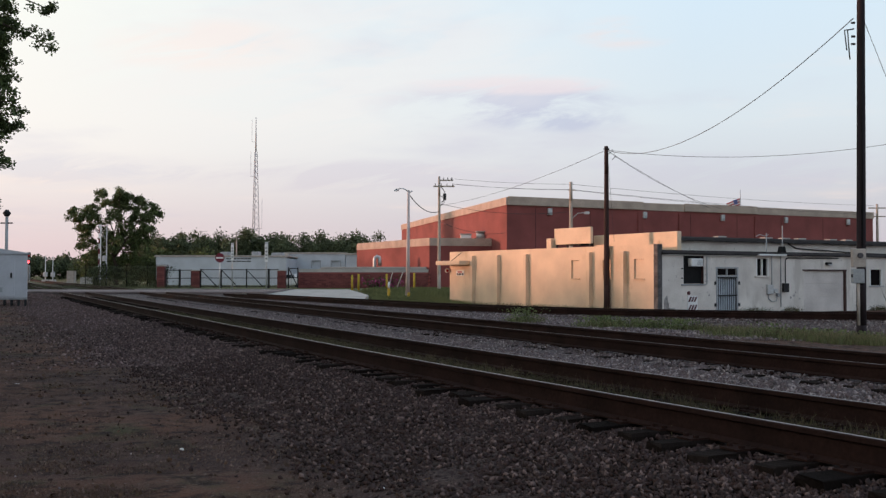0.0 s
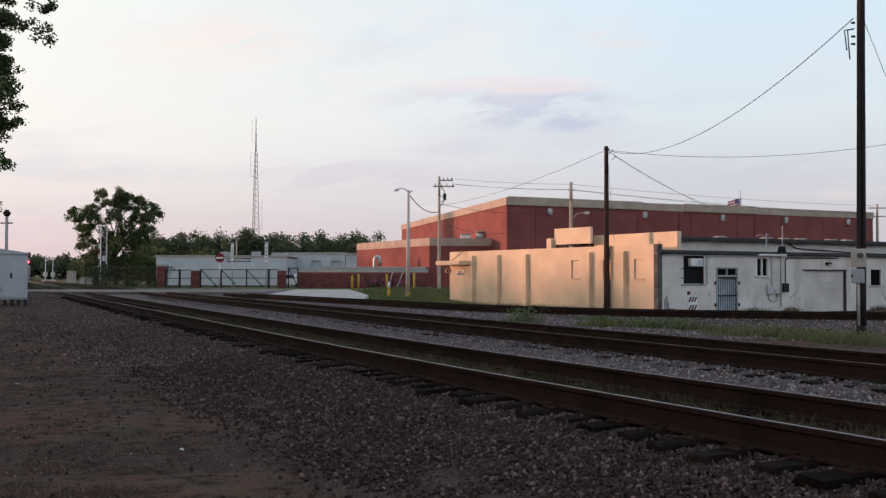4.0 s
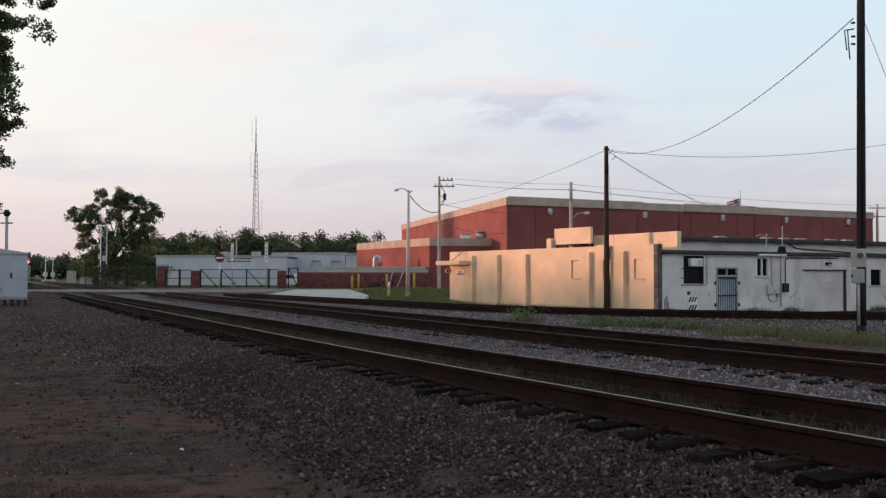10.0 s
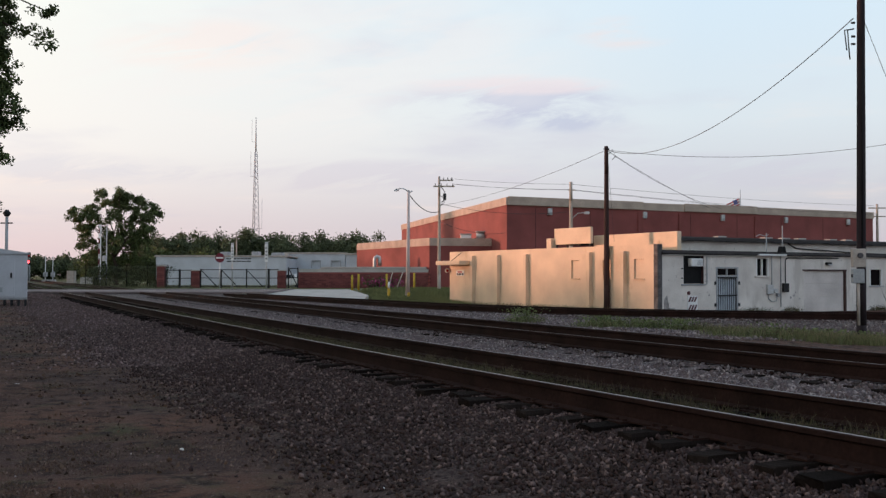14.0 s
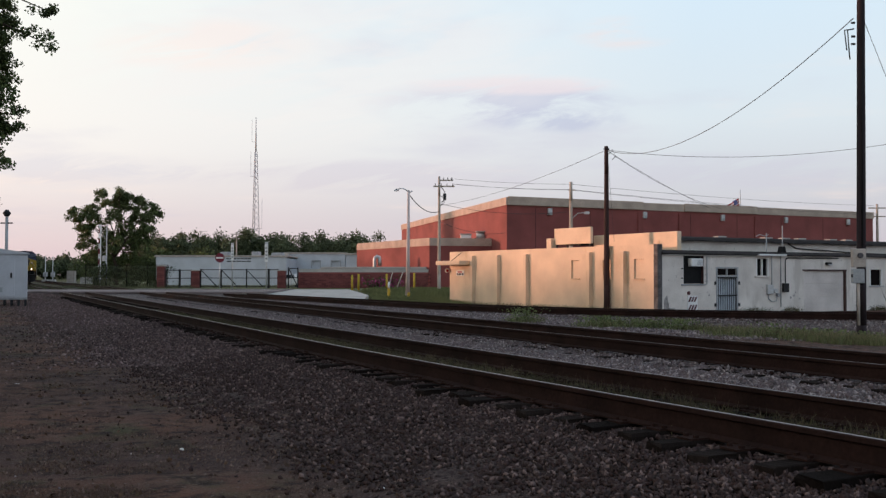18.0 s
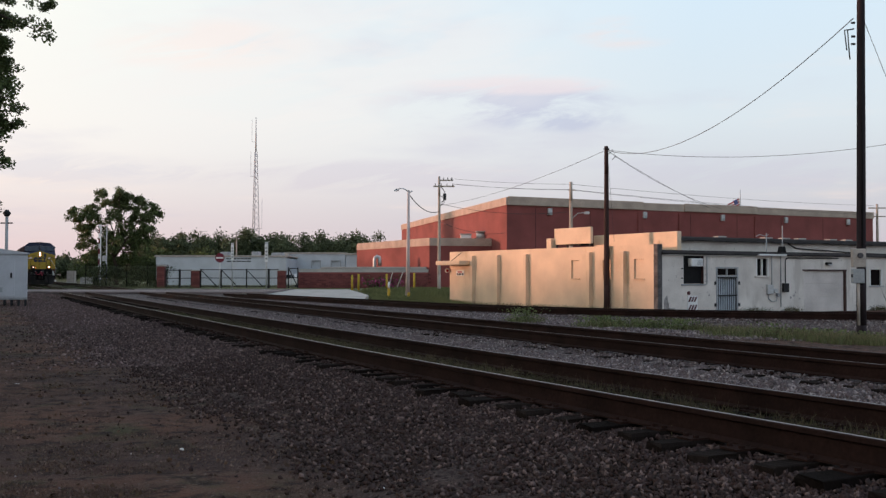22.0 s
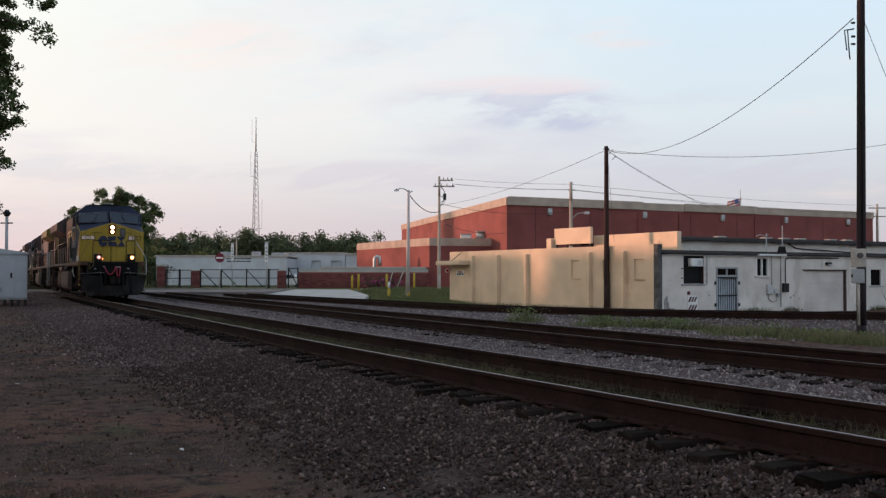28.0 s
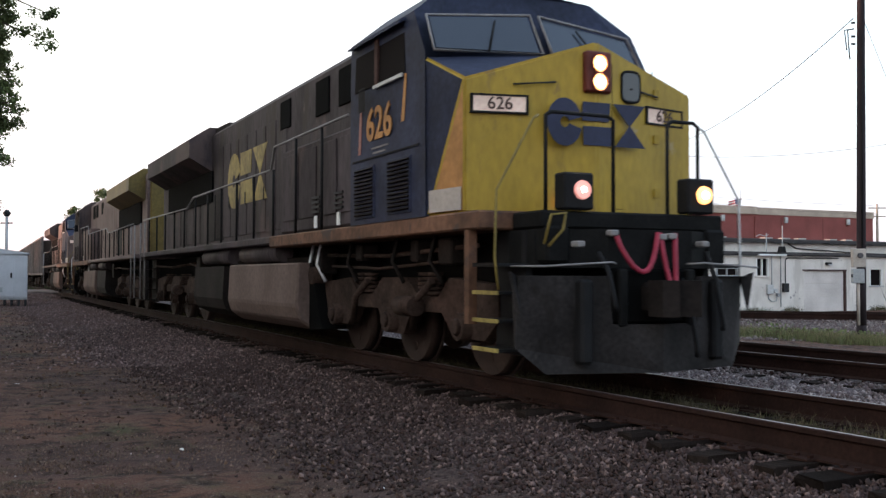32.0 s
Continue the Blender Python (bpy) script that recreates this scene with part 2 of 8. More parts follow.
M["dry"] = material("dry_grass_blades", (0.096, 0.058, 0.038), 0.85, 0, 0.3, 0.6, 20, 0.0, rand=0.5, island=True)
M["weed_dry"] = material("half_dry_weed_blades", (0.085, 0.082, 0.040), 0.85, 0, 0.35, 0.6, 20, 0.0, rand=0.5, island=True)
M["straw"] = material("straw_weed_blades", (0.150, 0.132, 0.070), 0.85, 0, 0.35, 0.6, 20, 0.0, rand=0.5, island=True)
M["dry_stalk"] = material("dry_stalk_blades", (0.088, 0.070, 0.040), 0.85, 0, 0.35, 0.6, 20, 0.0, rand=0.5, island=True)
M["yellow"] = material("yellow_paint", (0.45, 0.31, 0.03), 0.55, 0, 0.12, 2, 20, 0.08)
M["red"] = material("red_paint", (0.45, 0.025, 0.03), 0.55, 0, 0.12, 3, 20, 0.05)
M["glass"] = glass("dark_window_glass")
M["cab_glass"] = glass("dim_cab_glass", (0.010, 0.008, 0.008), 0.7)
M["cab_glass"].node_tree.nodes["Principled BSDF"].inputs["Specular IOR Level"].default_value = 0.02
M["blue"] = material("deep_blue_paint", (0.021, 0.026, 0.050), 0.62, 0, 0.35, 1.6, 15, 0.08, spec=0.16)
M["loco_grey"] = material("dusty_grey_paint", (0.050, 0.041, 0.044), 0.72, 0, 0.4, 1.2, 12, 0.1, stretch=(1, 1, 0.35), spec=0.14, spots=[(1.3, 0.58, (0.045, 0.036, 0.032), (1, 1, 0.25)), (2.5, 0.68, (0.12, 0.095, 0.085), (1, 1, 0.4)), (0.55, 0.56, (0.088, 0.064, 0.060), (1, 1, 0.5))])
M["loco_yellow"] = material("loco_yellow_paint", (0.325, 0.215, 0.024), 0.5, 0, 0.2, 1.6, 14, 0.08, stretch=(1, 1, 0.45), spots=[(2.2, 0.61, (0.21, 0.135, 0.04), (1, 1, 0.5)), (1.7, 0.66, (0.15, 0.09, 0.04), (1, 1, 0.3)), (9.0, 0.72, (0.07, 0.045, 0.03), (1, 1, 1)), (1.2, 0.64, (0.30, 0.24, 0.14), (1, 1, 1.6))])
M["orange"] = material("orange_stripe_paint", (0.30, 0.13, 0.04), 0.55, 0, 0.25, 1.5, 14, 0.08)
M["grime"] = material("sooty_steel", (0.014, 0.011, 0.010), 0.85, 0.0, 0.4, 1.5, 20, 0.2, spec=0.12)
M["tank"] = material("dusty_fuel_tank", (0.125, 0.090, 0.078), 0.8, 0, 0.25, 1.2, 14, 0.12, spec=0.12)
M["hopper"] = material("faded_hopper_paint", (0.15, 0.128, 0.118), 0.8, 0, 0.25, 0.7, 10, 0.15, stretch=(1, 1, 0.4))
M["lamp"] = material("lit_headlight", (1.0, 0.80, 0.60), 0.4, 0, 0.0, 1, 1, 0.0, glow=70)
M["lamp_red"] = material("lit_red_lamp", (1.0, 0.05, 0.06), 0.4, 0, 0.0, 1, 1, 0.0, glow=6)
M["marker"] = material("lit_marker_lamp", (1.0, 0.25, 0.08), 0.4, 0, 0.0, 1, 1, 0.0, glow=3)
M["hose"] = material("red_air_hose", (0.26, 0.022, 0.045), 0.6, 0, 0.2, 5, 30, 0.05)
M["board"] = material("number_board", (0.62, 0.47, 0.40), 0.5, 0, 0.2, 3, 20, 0.0, glow=0.12)


# ---- building blocks ----
def tidy(bm, smooth=False):
    bmesh.ops.recalc_face_normals(bm, faces=bm.faces)
    for f in bm.faces:
        f.smooth = smooth
    return bm


def part(name, bm, mat, parent=None, label="", m=None):
    me = bpy.data.meshes.new(name)
    bm.to_mesh(me)
    bm.free()
    for x in (mat if isinstance(mat, (list, tuple)) else [mat]):
        me.materials.append(M[x] if isinstance(x, str) else x)
    ob = new(name, me)
    if parent is not None:
        ob.parent = parent
    if m is not None:
        ob.matrix_basis = m
    if label:
        tagged(ob, label)
    return ob


def thing(name, m, label, category, group="", kind=""):
    e = new(name)
    e.empty_display_size = 0.1
    e.matrix_basis = m
    return tagged(e, label, category, group, kind)


def box(bm, x0, x1, y0, y1, z0, z1, bevel=0.0, mi=0):
    vs = [bm.verts.new((x, y, z)) for z in (z0, z1) for y in (y0, y1) for x in (x0, x1)]
    fs = [bm.faces.new([vs[i] for i in f]) for f in ((0, 2, 3, 1), (4, 5, 7, 6), (0, 1, 5, 4), (2, 6, 7, 3), (0, 4, 6, 2), (1, 3, 7, 5))]
    for f in fs:
        f.material_index = mi
    if bevel:
        es = {e for f in fs for e in f.edges}
        bmesh.ops.bevel(bm, geom=list(es), offset=bevel, segments=1, affect="EDGES", profile=0.5)
    return fs


def boxm(*a, **k):
    bm = bmesh.new()
    box(bm, *a, **k)
    return bm


def tube(bm, a, b, r0, r1=None, n=10, caps=True, mi=0):
    """A tapered bar from a to b."""
    a, b = Vector(a), Vector(b)
    r1 = r0 if r1 is None else r1
    q = (b - a).to_track_quat("Z", "Y").to_matrix()
    ring = [[bm.verts.new(p + q @ Vector((r * math.cos(t), r * math.sin(t), 0))) for t in [2 * math.pi * i / n for i in range(n)]] for p, r in ((a, r0), (b, r1))]
    for i in range(n):
        f = bm.faces.new((ring[0][i], ring[0][(i + 1) % n], ring[1][(i + 1) % n], ring[1][i]))
        f.smooth, f.material_index = True, mi
    if caps:
        bm.faces.new(ring[0][::-1]).material_index = mi
        bm.faces.new(ring[1]).material_index = mi
    return bm


def tubem(*a, **k):
    return tube(bmesh.new(), *a, **k)


def pipe(bm, pts, r, n=6, mi=0):
    """A round bar along a chain of points."""
    pts = [Vector(p) for p in pts]
    shut = len(pts) > 2 and (pts[0] - pts[-1]).length < 1e-6
    if shut:
        pts = pts[:-1]
    rings, k = [], len(pts)
    for i, p in enumerate(pts):
        a = pts[i - 1] if (i or shut) else p
        b = pts[(i + 1) % k] if (i < k - 1 or shut) else p
        t = ((p - a).normalized() + (b - p).normalized())
        t = t.normalized() if t.length > 1e-6 else (b - a).normalized()
        up = Vector((0, 0, 1)) if abs(t.z) < 0.9 else Vector((1, 0, 0))
        if abs(t.z) >= 0.9 and abs(t.x) > 0.9:
            up = Vector((0, 1, 0))
        u = t.cross(up).normalized()
        w = u.cross(t).normalized()
        if rings:      # keep the rings from twisting
            last = rings[-1][0].co - pts[i - 1]
            best = max(range(n), key=lambda q: (u * math.cos(2 * math.pi * q / n) + w * math.sin(2 * math.pi * q / n)).dot(last))
        else:
            best = 0
        sgn = 1
        if rings:
            nxt = rings[-1][1].co - pts[i - 1]
            e = lambda s_: (u * math.cos(2 * math.pi * (best + s_) / n) + w * math.sin(2 * math.pi * (best + s_) / n)).dot(nxt)
            sgn = 1 if e(1) >= e(-1) else -1
        rings.append([bm.verts.new(p + r * (u * math.cos(2 * math.pi * (best + sgn * q) / n) + w * math.sin(2 * math.pi * (best + sgn * q) / n))) for q in range(n)])
    for i in range(k if shut else k - 1):
        A, B = rings[i], rings[(i + 1) % k]
        for q in range(n):
            f = bm.faces.new((A[q], A[(q + 1) % n], B[(q + 1) % n], B[q]))
            f.smooth, f.material_index = True, mi
    if not shut:
        bm.faces.new(rings[0][::-1]).material_index = mi
        bm.faces.new(rings[-1]).material_index = mi
    bmesh.ops.recalc_face_normals(bm, faces=bm.faces[:])
    return bm


def prism(bm, outline, axis, lo, hi, mi=0):
    """An outline in two axes drawn out along the third ('x', 'y' or 'z')."""
    def P(u, v, w):
        return {"x": (w, u, v), "y": (u, w, v), "z": (u, v, w)}[axis]
    A = [bm.verts.new(P(u, v, lo)) for u, v in outline]
    B = [bm.verts.new(P(u, v, hi)) for u, v in outline]
    fs = [bm.faces.new(A), bm.faces.new(B[::-1])]
    k = len(A)
    for i in range(k):
        fs.append(bm.faces.new((A[i], B[i], B[(i + 1) % k], A[(i + 1) % k])))
    for f in fs:
        f.material_index = mi
    bmesh.ops.recalc_face_normals(bm, faces=fs)
    return bm


def prismm(*a, **k):
    return prism(bmesh.new(), *a, **k)


def mesh_of(name, verts, faces, mat, smooth=False):
    me = bpy.data.meshes.new(name)
    me.from_pydata([tuple(map(float, v)) for v in verts], [], [tuple(map(int, f)) for f in faces])
    me.materials.append(M[mat] if isinstance(mat, str) else mat)
    if smooth:
        me.polygons.foreach_set("use_smooth", [True] * len(me.polygons))
    me.update()
    return new(name, me)

# ---- the plan: three tracks, a road across them ----
HALF = 0.775            # half the distance between rail heads
X0, Y0, A0, K0, S1, K2 = 19.036, -17.468, 2.20015, -0.00461, 41.2, -0.00008
ROAD_AT = 100.0         # where the road meets the main track


def arc(x, y, a, k, s):
    th = a + k * s
    return x + (math.sin(th) - math.sin(a)) / k, y - (math.cos(th) - math.cos(a)) / k, th


def main_line(s, off=0.0):
    """Place and heading at s metres along the main track, off metres to the near side."""
    x, y, th = arc(X0, Y0, A0, K0, min(s, S1))
    if s > S1:
        x, y, th = arc(x, y, th, K2, s - S1)
    return x - math.sin(th) * off, y + math.cos(th) * off, th


def second_line(s):
    return main_line(s, -4.85)


def spur_line(s):
    x, y, th = arc(24.0, 30.6, radians(177), -0.0001, min(s, 8.0))
    if s > 8:
        x, y, th = arc(x, y, th, -0.05, min(s, 28.0) - 8)
    if s > 28:
        x, y, th = arc(x, y, th, 0.0001, s - 28)
    return x, y, th


RX, RY, RTH = main_line(ROAD_AT)
RD = radians(-1)         # the road's heading
RU, RV = np.array([math.cos(RD), math.sin(RD)]), np.array([-math.sin(RD), math.cos(RD)])


def chain(line, a, b, step=0.6):
    return np.array([line(s)[:2] for s in np.arange(a, b, step)])


CH1, CH2, CH3 = chain(main_line, -30, 420), chain(second_line, -30, 420), chain(spur_line, -12, 75)


def nearest(pts, ch):
    d = np.full(len(pts), 99.0)
    if not len(pts):
        return d
    lo, hi = pts.min(0) - 25, pts.max(0) + 25
    ch = ch[((ch > lo) & (ch < hi)).all(1)]
    if not len(ch):
        return d
    for i in range(0, len(pts), 4000):
        p = pts[i:i + 4000]
        d[i:i + 4000] = np.sqrt(((p[:, None, :] - ch[None]) ** 2).sum(-1)).min(1)
    return d


def smooth(a, b, x):
    t = np.clip((x - a) / (b - a), 0, 1)
    return t * t * (3 - 2 * t)


def level(pts, want=False):
    """Ground height at an array of places."""
    x, y = pts[:, 0], pts[:, 1]
    rel = pts - np.array([RX, RY])
    along, across = rel @ RU, rel @ RV
    near = np.hypot(x, y - 20) < 220
    d1, d2, d3 = (np.full(len(pts), 99.0) for _ in range(3))
    d1[near], d2[near], d3[near] = nearest(pts[near], CH1), nearest(pts[near], CH2), nearest(pts[near], CH3)
    side = -np.sin(radians(117)) * (x - 3.1) + np.cos(radians(117)) * (y - 7.9)   # plus: camera's side
    g = np.where(side > 0, -0.50, -0.92)
    g = g + (np.clip(side, -3, 3) / 6 - np.where(side > 0, 0.5, -0.5)) * 0.42
    # the land rises to the road
    g = np.where(across > 4, g + (-0.25 - g) * smooth(4, 12, across), g)
    reach = np.where(side > 0, 17.0, 26.0)
    lift = smooth(0, 1, np.clip((reach - np.abs(across)) / (reach - 6), 0, 1)) * smooth(34, 12, np.abs(along))
    g = g * (1 - lift) + lift * (-0.16)
    bed = lambda d: np.where(d < 0.98, -0.250, -0.250 - np.minimum(d - 0.98, 0.34) * 0.16 - np.maximum(d - 1.32, 0) * 0.14)
    beyond = ((x - 24.0) * -0.052 + (y - 30.6) * -0.999 < 0) & (x > 4)      # behind the spur
    spur_bed = np.where(d3 < 1.3, -0.29, -0.29 - (d3 - 1.3) * np.where(beyond, 0.34, 0.14))
    z = np.maximum(np.maximum(g, bed(d1)), np.maximum(bed(d2), spur_bed))
    z = np.where((d1 < 7) & (d2 < 7) & (side < 0), np.maximum(z, -0.30), z)
    heap = smooth(1.3, 2.1, d2) * smooth(1.3, 2.1, d3) * smooth(6.5, 4.0, d2) * (d1 > 6)      # ballast heaped between second track and spur
    z = np.maximum(z, -0.32 + 0.08 * heap - 0.6 * (heap <= 0))
    return (z, d1, d2, d3, along, across) if want else z


def at(x, y):
    return float(level(np.array([[x, y]]))[0])


def spread(lo, hi, step, far):
    mid = list(np.arange(lo, hi + 1e-6, step))
    k, out = step, []
    a = lo
    while a > -far:
        k *= 1.35
        a -= k
        out.append(a)
    res = out[::-1] + mid
    k, a = step, hi
    while a < far:
        k *= 1.35
        a += k
        res.append(a)
    return np.array(res)


gx, gy = spread(-34, 34, 0.45, 3500), spread(1, 84, 0.45, 3500)
GX, GY = np.meshgrid(gx, gy)
gp = np.stack([GX.ravel(), GY.ravel()], 1)
gz = level(gp)
rng = np.random.default_rng(4)
gz = gz + rng.normal(0, 0.010, len(gz)) * (np.hypot(gp[:, 0], gp[:, 1]) < 90)
nxg = len(gx)
gf = [(j * nxg + i, j * nxg + i + 1, (j + 1) * nxg + i + 1, (j + 1) * nxg + i) for j in range(len(gy) - 1) for i in range(nxg - 1)]


def ground_material():
    m = bpy.data.materials.new("cindery_ground")
    m.use_nodes = True
    n, l = m.node_tree.nodes, m.node_tree.links
    bsdf = n["Principled BSDF"]
    bsdf.inputs["Roughness"].default_value, bsdf.inputs["Specular IOR Level"].default_value = 0.95, 0.1
    tcn = n.new("ShaderNodeTexCoord")

    def tex(kind, scale, detail=4):
        t = n.new(kind)
        t.inputs["Scale"].default_value = scale
        if kind == "ShaderNodeTexNoise":
            t.inputs["Detail"].default_value = detail
        l.new(tcn.outputs["Object"], t.inputs["Vector"])
        return t

    def mix(f, a, b, blend="MIX"):
        k = n.new("ShaderNodeMix")
        k.data_type, k.blend_type = "RGBA", blend
        for v, i in ((f, 0), (a, 6), (b, 7)):
            if isinstance(v, (int, float)):
                k.inputs[i].default_value = v
            elif isinstance(v, tuple):
                k.inputs[i].default_value = (*v, 1)
            else:
                l.new(v, k.inputs[i])
        return k.outputs[2]

    def rng_(v, a, b):
        k = n.new("ShaderNodeMapRange")
        k.inputs[1].default_value, k.inputs[2].default_value = a, b
        l.new(v, k.inputs[0])
        return k.outputs[0]
    att = n.new("ShaderNodeAttribute")
    att.attribute_name = "gravel"
    soil = mix(rng_(tex("ShaderNodeTexNoise", 0.35, 5).outputs[0], 0.42, 0.58), (0.066, 0.043, 0.039), (0.126, 0.064, 0.044))
    soil = mix(rng_(tex("ShaderNodeTexNoise", 2.2, 6).outputs[0], 0.45, 0.75), soil, (0.122, 0.078, 0.061))
    soil = mix(rng_(tex("ShaderNodeTexNoise", 1.1, 7).outputs[0], 0.56, 0.70), soil, (0.062, 0.058, 0.030))
    soil = mix(rng_(tex("ShaderNodeTexNoise", 5.0, 9).outputs[0], 0.47, 0.66), soil, (0.028, 0.019, 0.016))
    soil = mix(rng_(tex("ShaderNodeTexNoise", 26.0, 5).outputs[0], 0.60, 0.72), soil, (0.150, 0.118, 0.10))
    vor = tex("ShaderNodeTexVoronoi", 22)
    grav = mix(rng_(vor.outputs["Color"], 0.1, 0.9), (0.026, 0.0185, 0.016), (0.108, 0.078, 0.070))
    att2 = n.new("ShaderNodeAttribute")
    att2.attribute_name = "turf"
    soil = mix(att2.outputs["Fac"], soil, mix(rng_(tex("ShaderNodeTexNoise", 1.3, 6).outputs[0], 0.3, 0.7), (0.075, 0.088, 0.034), (0.14, 0.13, 0.062)))
    att3 = n.new("ShaderNodeAttribute")
    att3.attribute_name = "pale_gravel"
    grav = mix(att3.outputs["Fac"], grav, mix(rng_(vor.outputs["Color"], 0.1, 0.9), (0.055, 0.046, 0.045), (0.20, 0.17, 0.165)))
    col = mix(att.outputs["Fac"], soil, grav)
    col = mix(0.75, col, tex("ShaderNodeTexNoise", 60, 6).outputs[0], "OVERLAY")
    l.new(col, bsdf.inputs["Base Color"])
    b = n.new("ShaderNodeBump")
    b.inputs["Strength"].default_value, b.inputs["Distance"].default_value = 0.9, 0.04
    l.new(tex("ShaderNodeTexNoise", 42, 8).outputs[0], b.inputs["Height"])
    l.new(b.outputs[0], bsdf.inputs["Normal"])
    return m


ground = mesh_of("ground", np.column_stack([gp, gz]), gf, ground_material(), True)
tagged(ground, "dark cindery soil and grey gravel beside railway tracks", "ground", kind="structure")
_, d1, d2, d3, along, across = level(gp, True)
dm = np.minimum(np.minimum(d1, d2), d3)
gravel = smooth(3.9, 2.0, dm + 0.35 * np.sin(gp[:, 0] * 1.7) * np.sin(gp[:, 1] * 0.9))
gravel = np.maximum(gravel, smooth(5.2, 4.6, np.maximum(d1, d2)))
turf = smooth(5.5, 9, d3) * (gp[:, 0] > -6) * (gp[:, 0] < 6.5) * (across < -3) * (gp[:, 1] > 52) + (across > 5) * (d1 > 6) * 1.0
turf = np.maximum(turf, (np.hypot(gp[:, 0], gp[:, 1]) > 130) * 1.0)
between = (d1 > 6) * smooth(8.5, 7.5, d2) * smooth(9.5, 8.0, d3) * (gp[:, 1] < 60)
gravel = np.maximum(gravel, between)
pale_gravel = np.maximum(smooth(1.7, 2.2, d1) * smooth(4.6, 3.6, d2), np.maximum(smooth(3.4, 2.6, d3), between) * (d2 > 1.6))
for nm, v in (("gravel", gravel), ("turf", np.clip(turf, 0, 1)), ("pale_gravel", pale_gravel)):
    a = ground.data.attributes.new(nm, "FLOAT", "POINT")
    a.data.foreach_set("value", v.astype(np.float32))

# ---- road, crossing and tracks ----
def strip(name, line_pts, width, z, thick, mat):
    """A slab of even width along a chain of places."""
    v, f = [], []
    for i, (x, y) in enumerate(line_pts):
        a = line_pts[max(i - 1, 0)]
        b = line_pts[min(i + 1, len(line_pts) - 1)]
        t = Vector((b[0] - a[0], b[1] - a[1])).normalized()
        for o, dz in ((-width / 2, -thick), (-width / 2, 0), (width / 2, 0), (width / 2, -thick)):
            v.append((x - t.y * o, y + t.x * o, z + dz))
    for i in range(len(line_pts) - 1):
        for k in range(4):
            f.append((4 * i + k, 4 * i + (k + 1) % 4, 4 * i + 4 + (k + 1) % 4, 4 * i + 4 + k))
    f += [(0, 1, 2, 3), tuple(4 * (len(line_pts) - 1) + k for k in (3, 2, 1, 0))]
    return mesh_of(name, v, f, mat)


road_pts = [(RX + RU[0] * u, RY + RU[1] * u) for u in np.arange(-60, 16, 3.0)]
road = strip("road", road_pts, 9.5, 0.004, 0.12, "asphalt")
tagged(road, "pale worn asphalt road crossing the tracks", "road", kind="structure")
kerb = strip("pavement", [(x - RV[0] * -6.6, y - RV[1] * -6.6) for x, y in road_pts if -24 < x < -8], 1.8, 0.05, 0.3, "kerb")
tagged(kerb, "raised concrete kerb and pavement along the road", "pavement", kind="structure")


def apron():
    bm = bmesh.new()
    prism(bm, [(-15.5, 79), (-14.0, 66.5), (-11.2, 65.5), (-4.6, 58.0), (-4.9, 66), (-7.4, 79)], "z", -0.9, 0.0)
    for v in bm.verts:
        if v.co.z > -0.5:
            v.co.z = -0.30 + (v.co.y - 58.0) * 0.0145
    bmesh.ops.bevel(bm, geom=bm.edges[:], offset=0.03, segments=1, affect="EDGES")
    return tagged(part("driveway", bm, "concrete"), "pale concrete driveway apron beside the road", "driveway", kind="structure")


apron()

RAIL = [(-0.075, -0.215), (0.075, -0.215), (0.075, -0.20), (0.012, -0.18), (0.011, -0.055), (0.037, -0.040), (0.037, -0.008),
        (0.031, -0.002), (0.016, 0.0), (-0.020, 0.0), (-0.031, -0.002), (-0.037, -0.008), (-0.037, -0.040), (-0.011, -0.055), (-0.012, -0.18), (-0.075, -0.20)]


def rail_mesh(line, off, a, b):
    v, f, top = [], [], []
    ss = []
    s = a
    while s < b:
        ss.append(s)
        s += 1.0 if s < 60 else 4.0
    k = len(RAIL)
    for s in ss:
        x, y, th = line(s)
        nx, ny = -math.sin(th), math.cos(th)
        for u, z in RAIL:
            v.append((x + nx * (off + u), y + ny * (off + u), z))
    for i in range(len(ss) - 1):
        for j in range(k):
            top.append(1 if j == 8 else 0)
            f.append((i * k + j, i * k + (j + 1) % k, (i + 1) * k + (j + 1) % k, (i + 1) * k + j))
    me = bpy.data.meshes.new("rail")
    me.from_pydata(v, [], f)
    me.materials.append(M["rail"])
    me.materials.append(M["rail_top"])
    me.polygons.foreach_set("material_index", top)
    me.update()
    return me


def tie_mesh(seed):
    r = random.Random(seed)
    bm = boxm(-0.115, 0.115, -1.25, 1.25, -0.38, -0.212, bevel=0.012)
    for v in bm.verts:
        v.co.x += r.uniform(-0.012, 0.012)
        v.co.z += r.uniform(-0.016, 0.006)
        v.co.y += r.uniform(-0.03, 0.03)
    me = bpy.data.meshes.new("tie")
    bm.to_mesh(me)
    bm.free()
    me.materials.append(M["tie"])
    return me


TIES = [tie_mesh(i) for i in range(6)]
plate_bm = bmesh.new()
for sy in (-HALF, HALF):
    box(plate_bm, -0.09, 0.09, sy - 0.17, sy + 0.17, -0.213, -0.195)
    for dx in (-0.06, 0.06):
        for dy in (-0.1, 0.1):
            box(plate_bm, dx - 0.012, dx + 0.012, sy + dy - 0.02, sy + dy + 0.02, -0.2, -0.172)
PLATE = bpy.data.meshes.new("tie_plates")
plate_bm.to_mesh(PLATE)
plate_bm.free()
PLATE.materials.append(M["rail"])


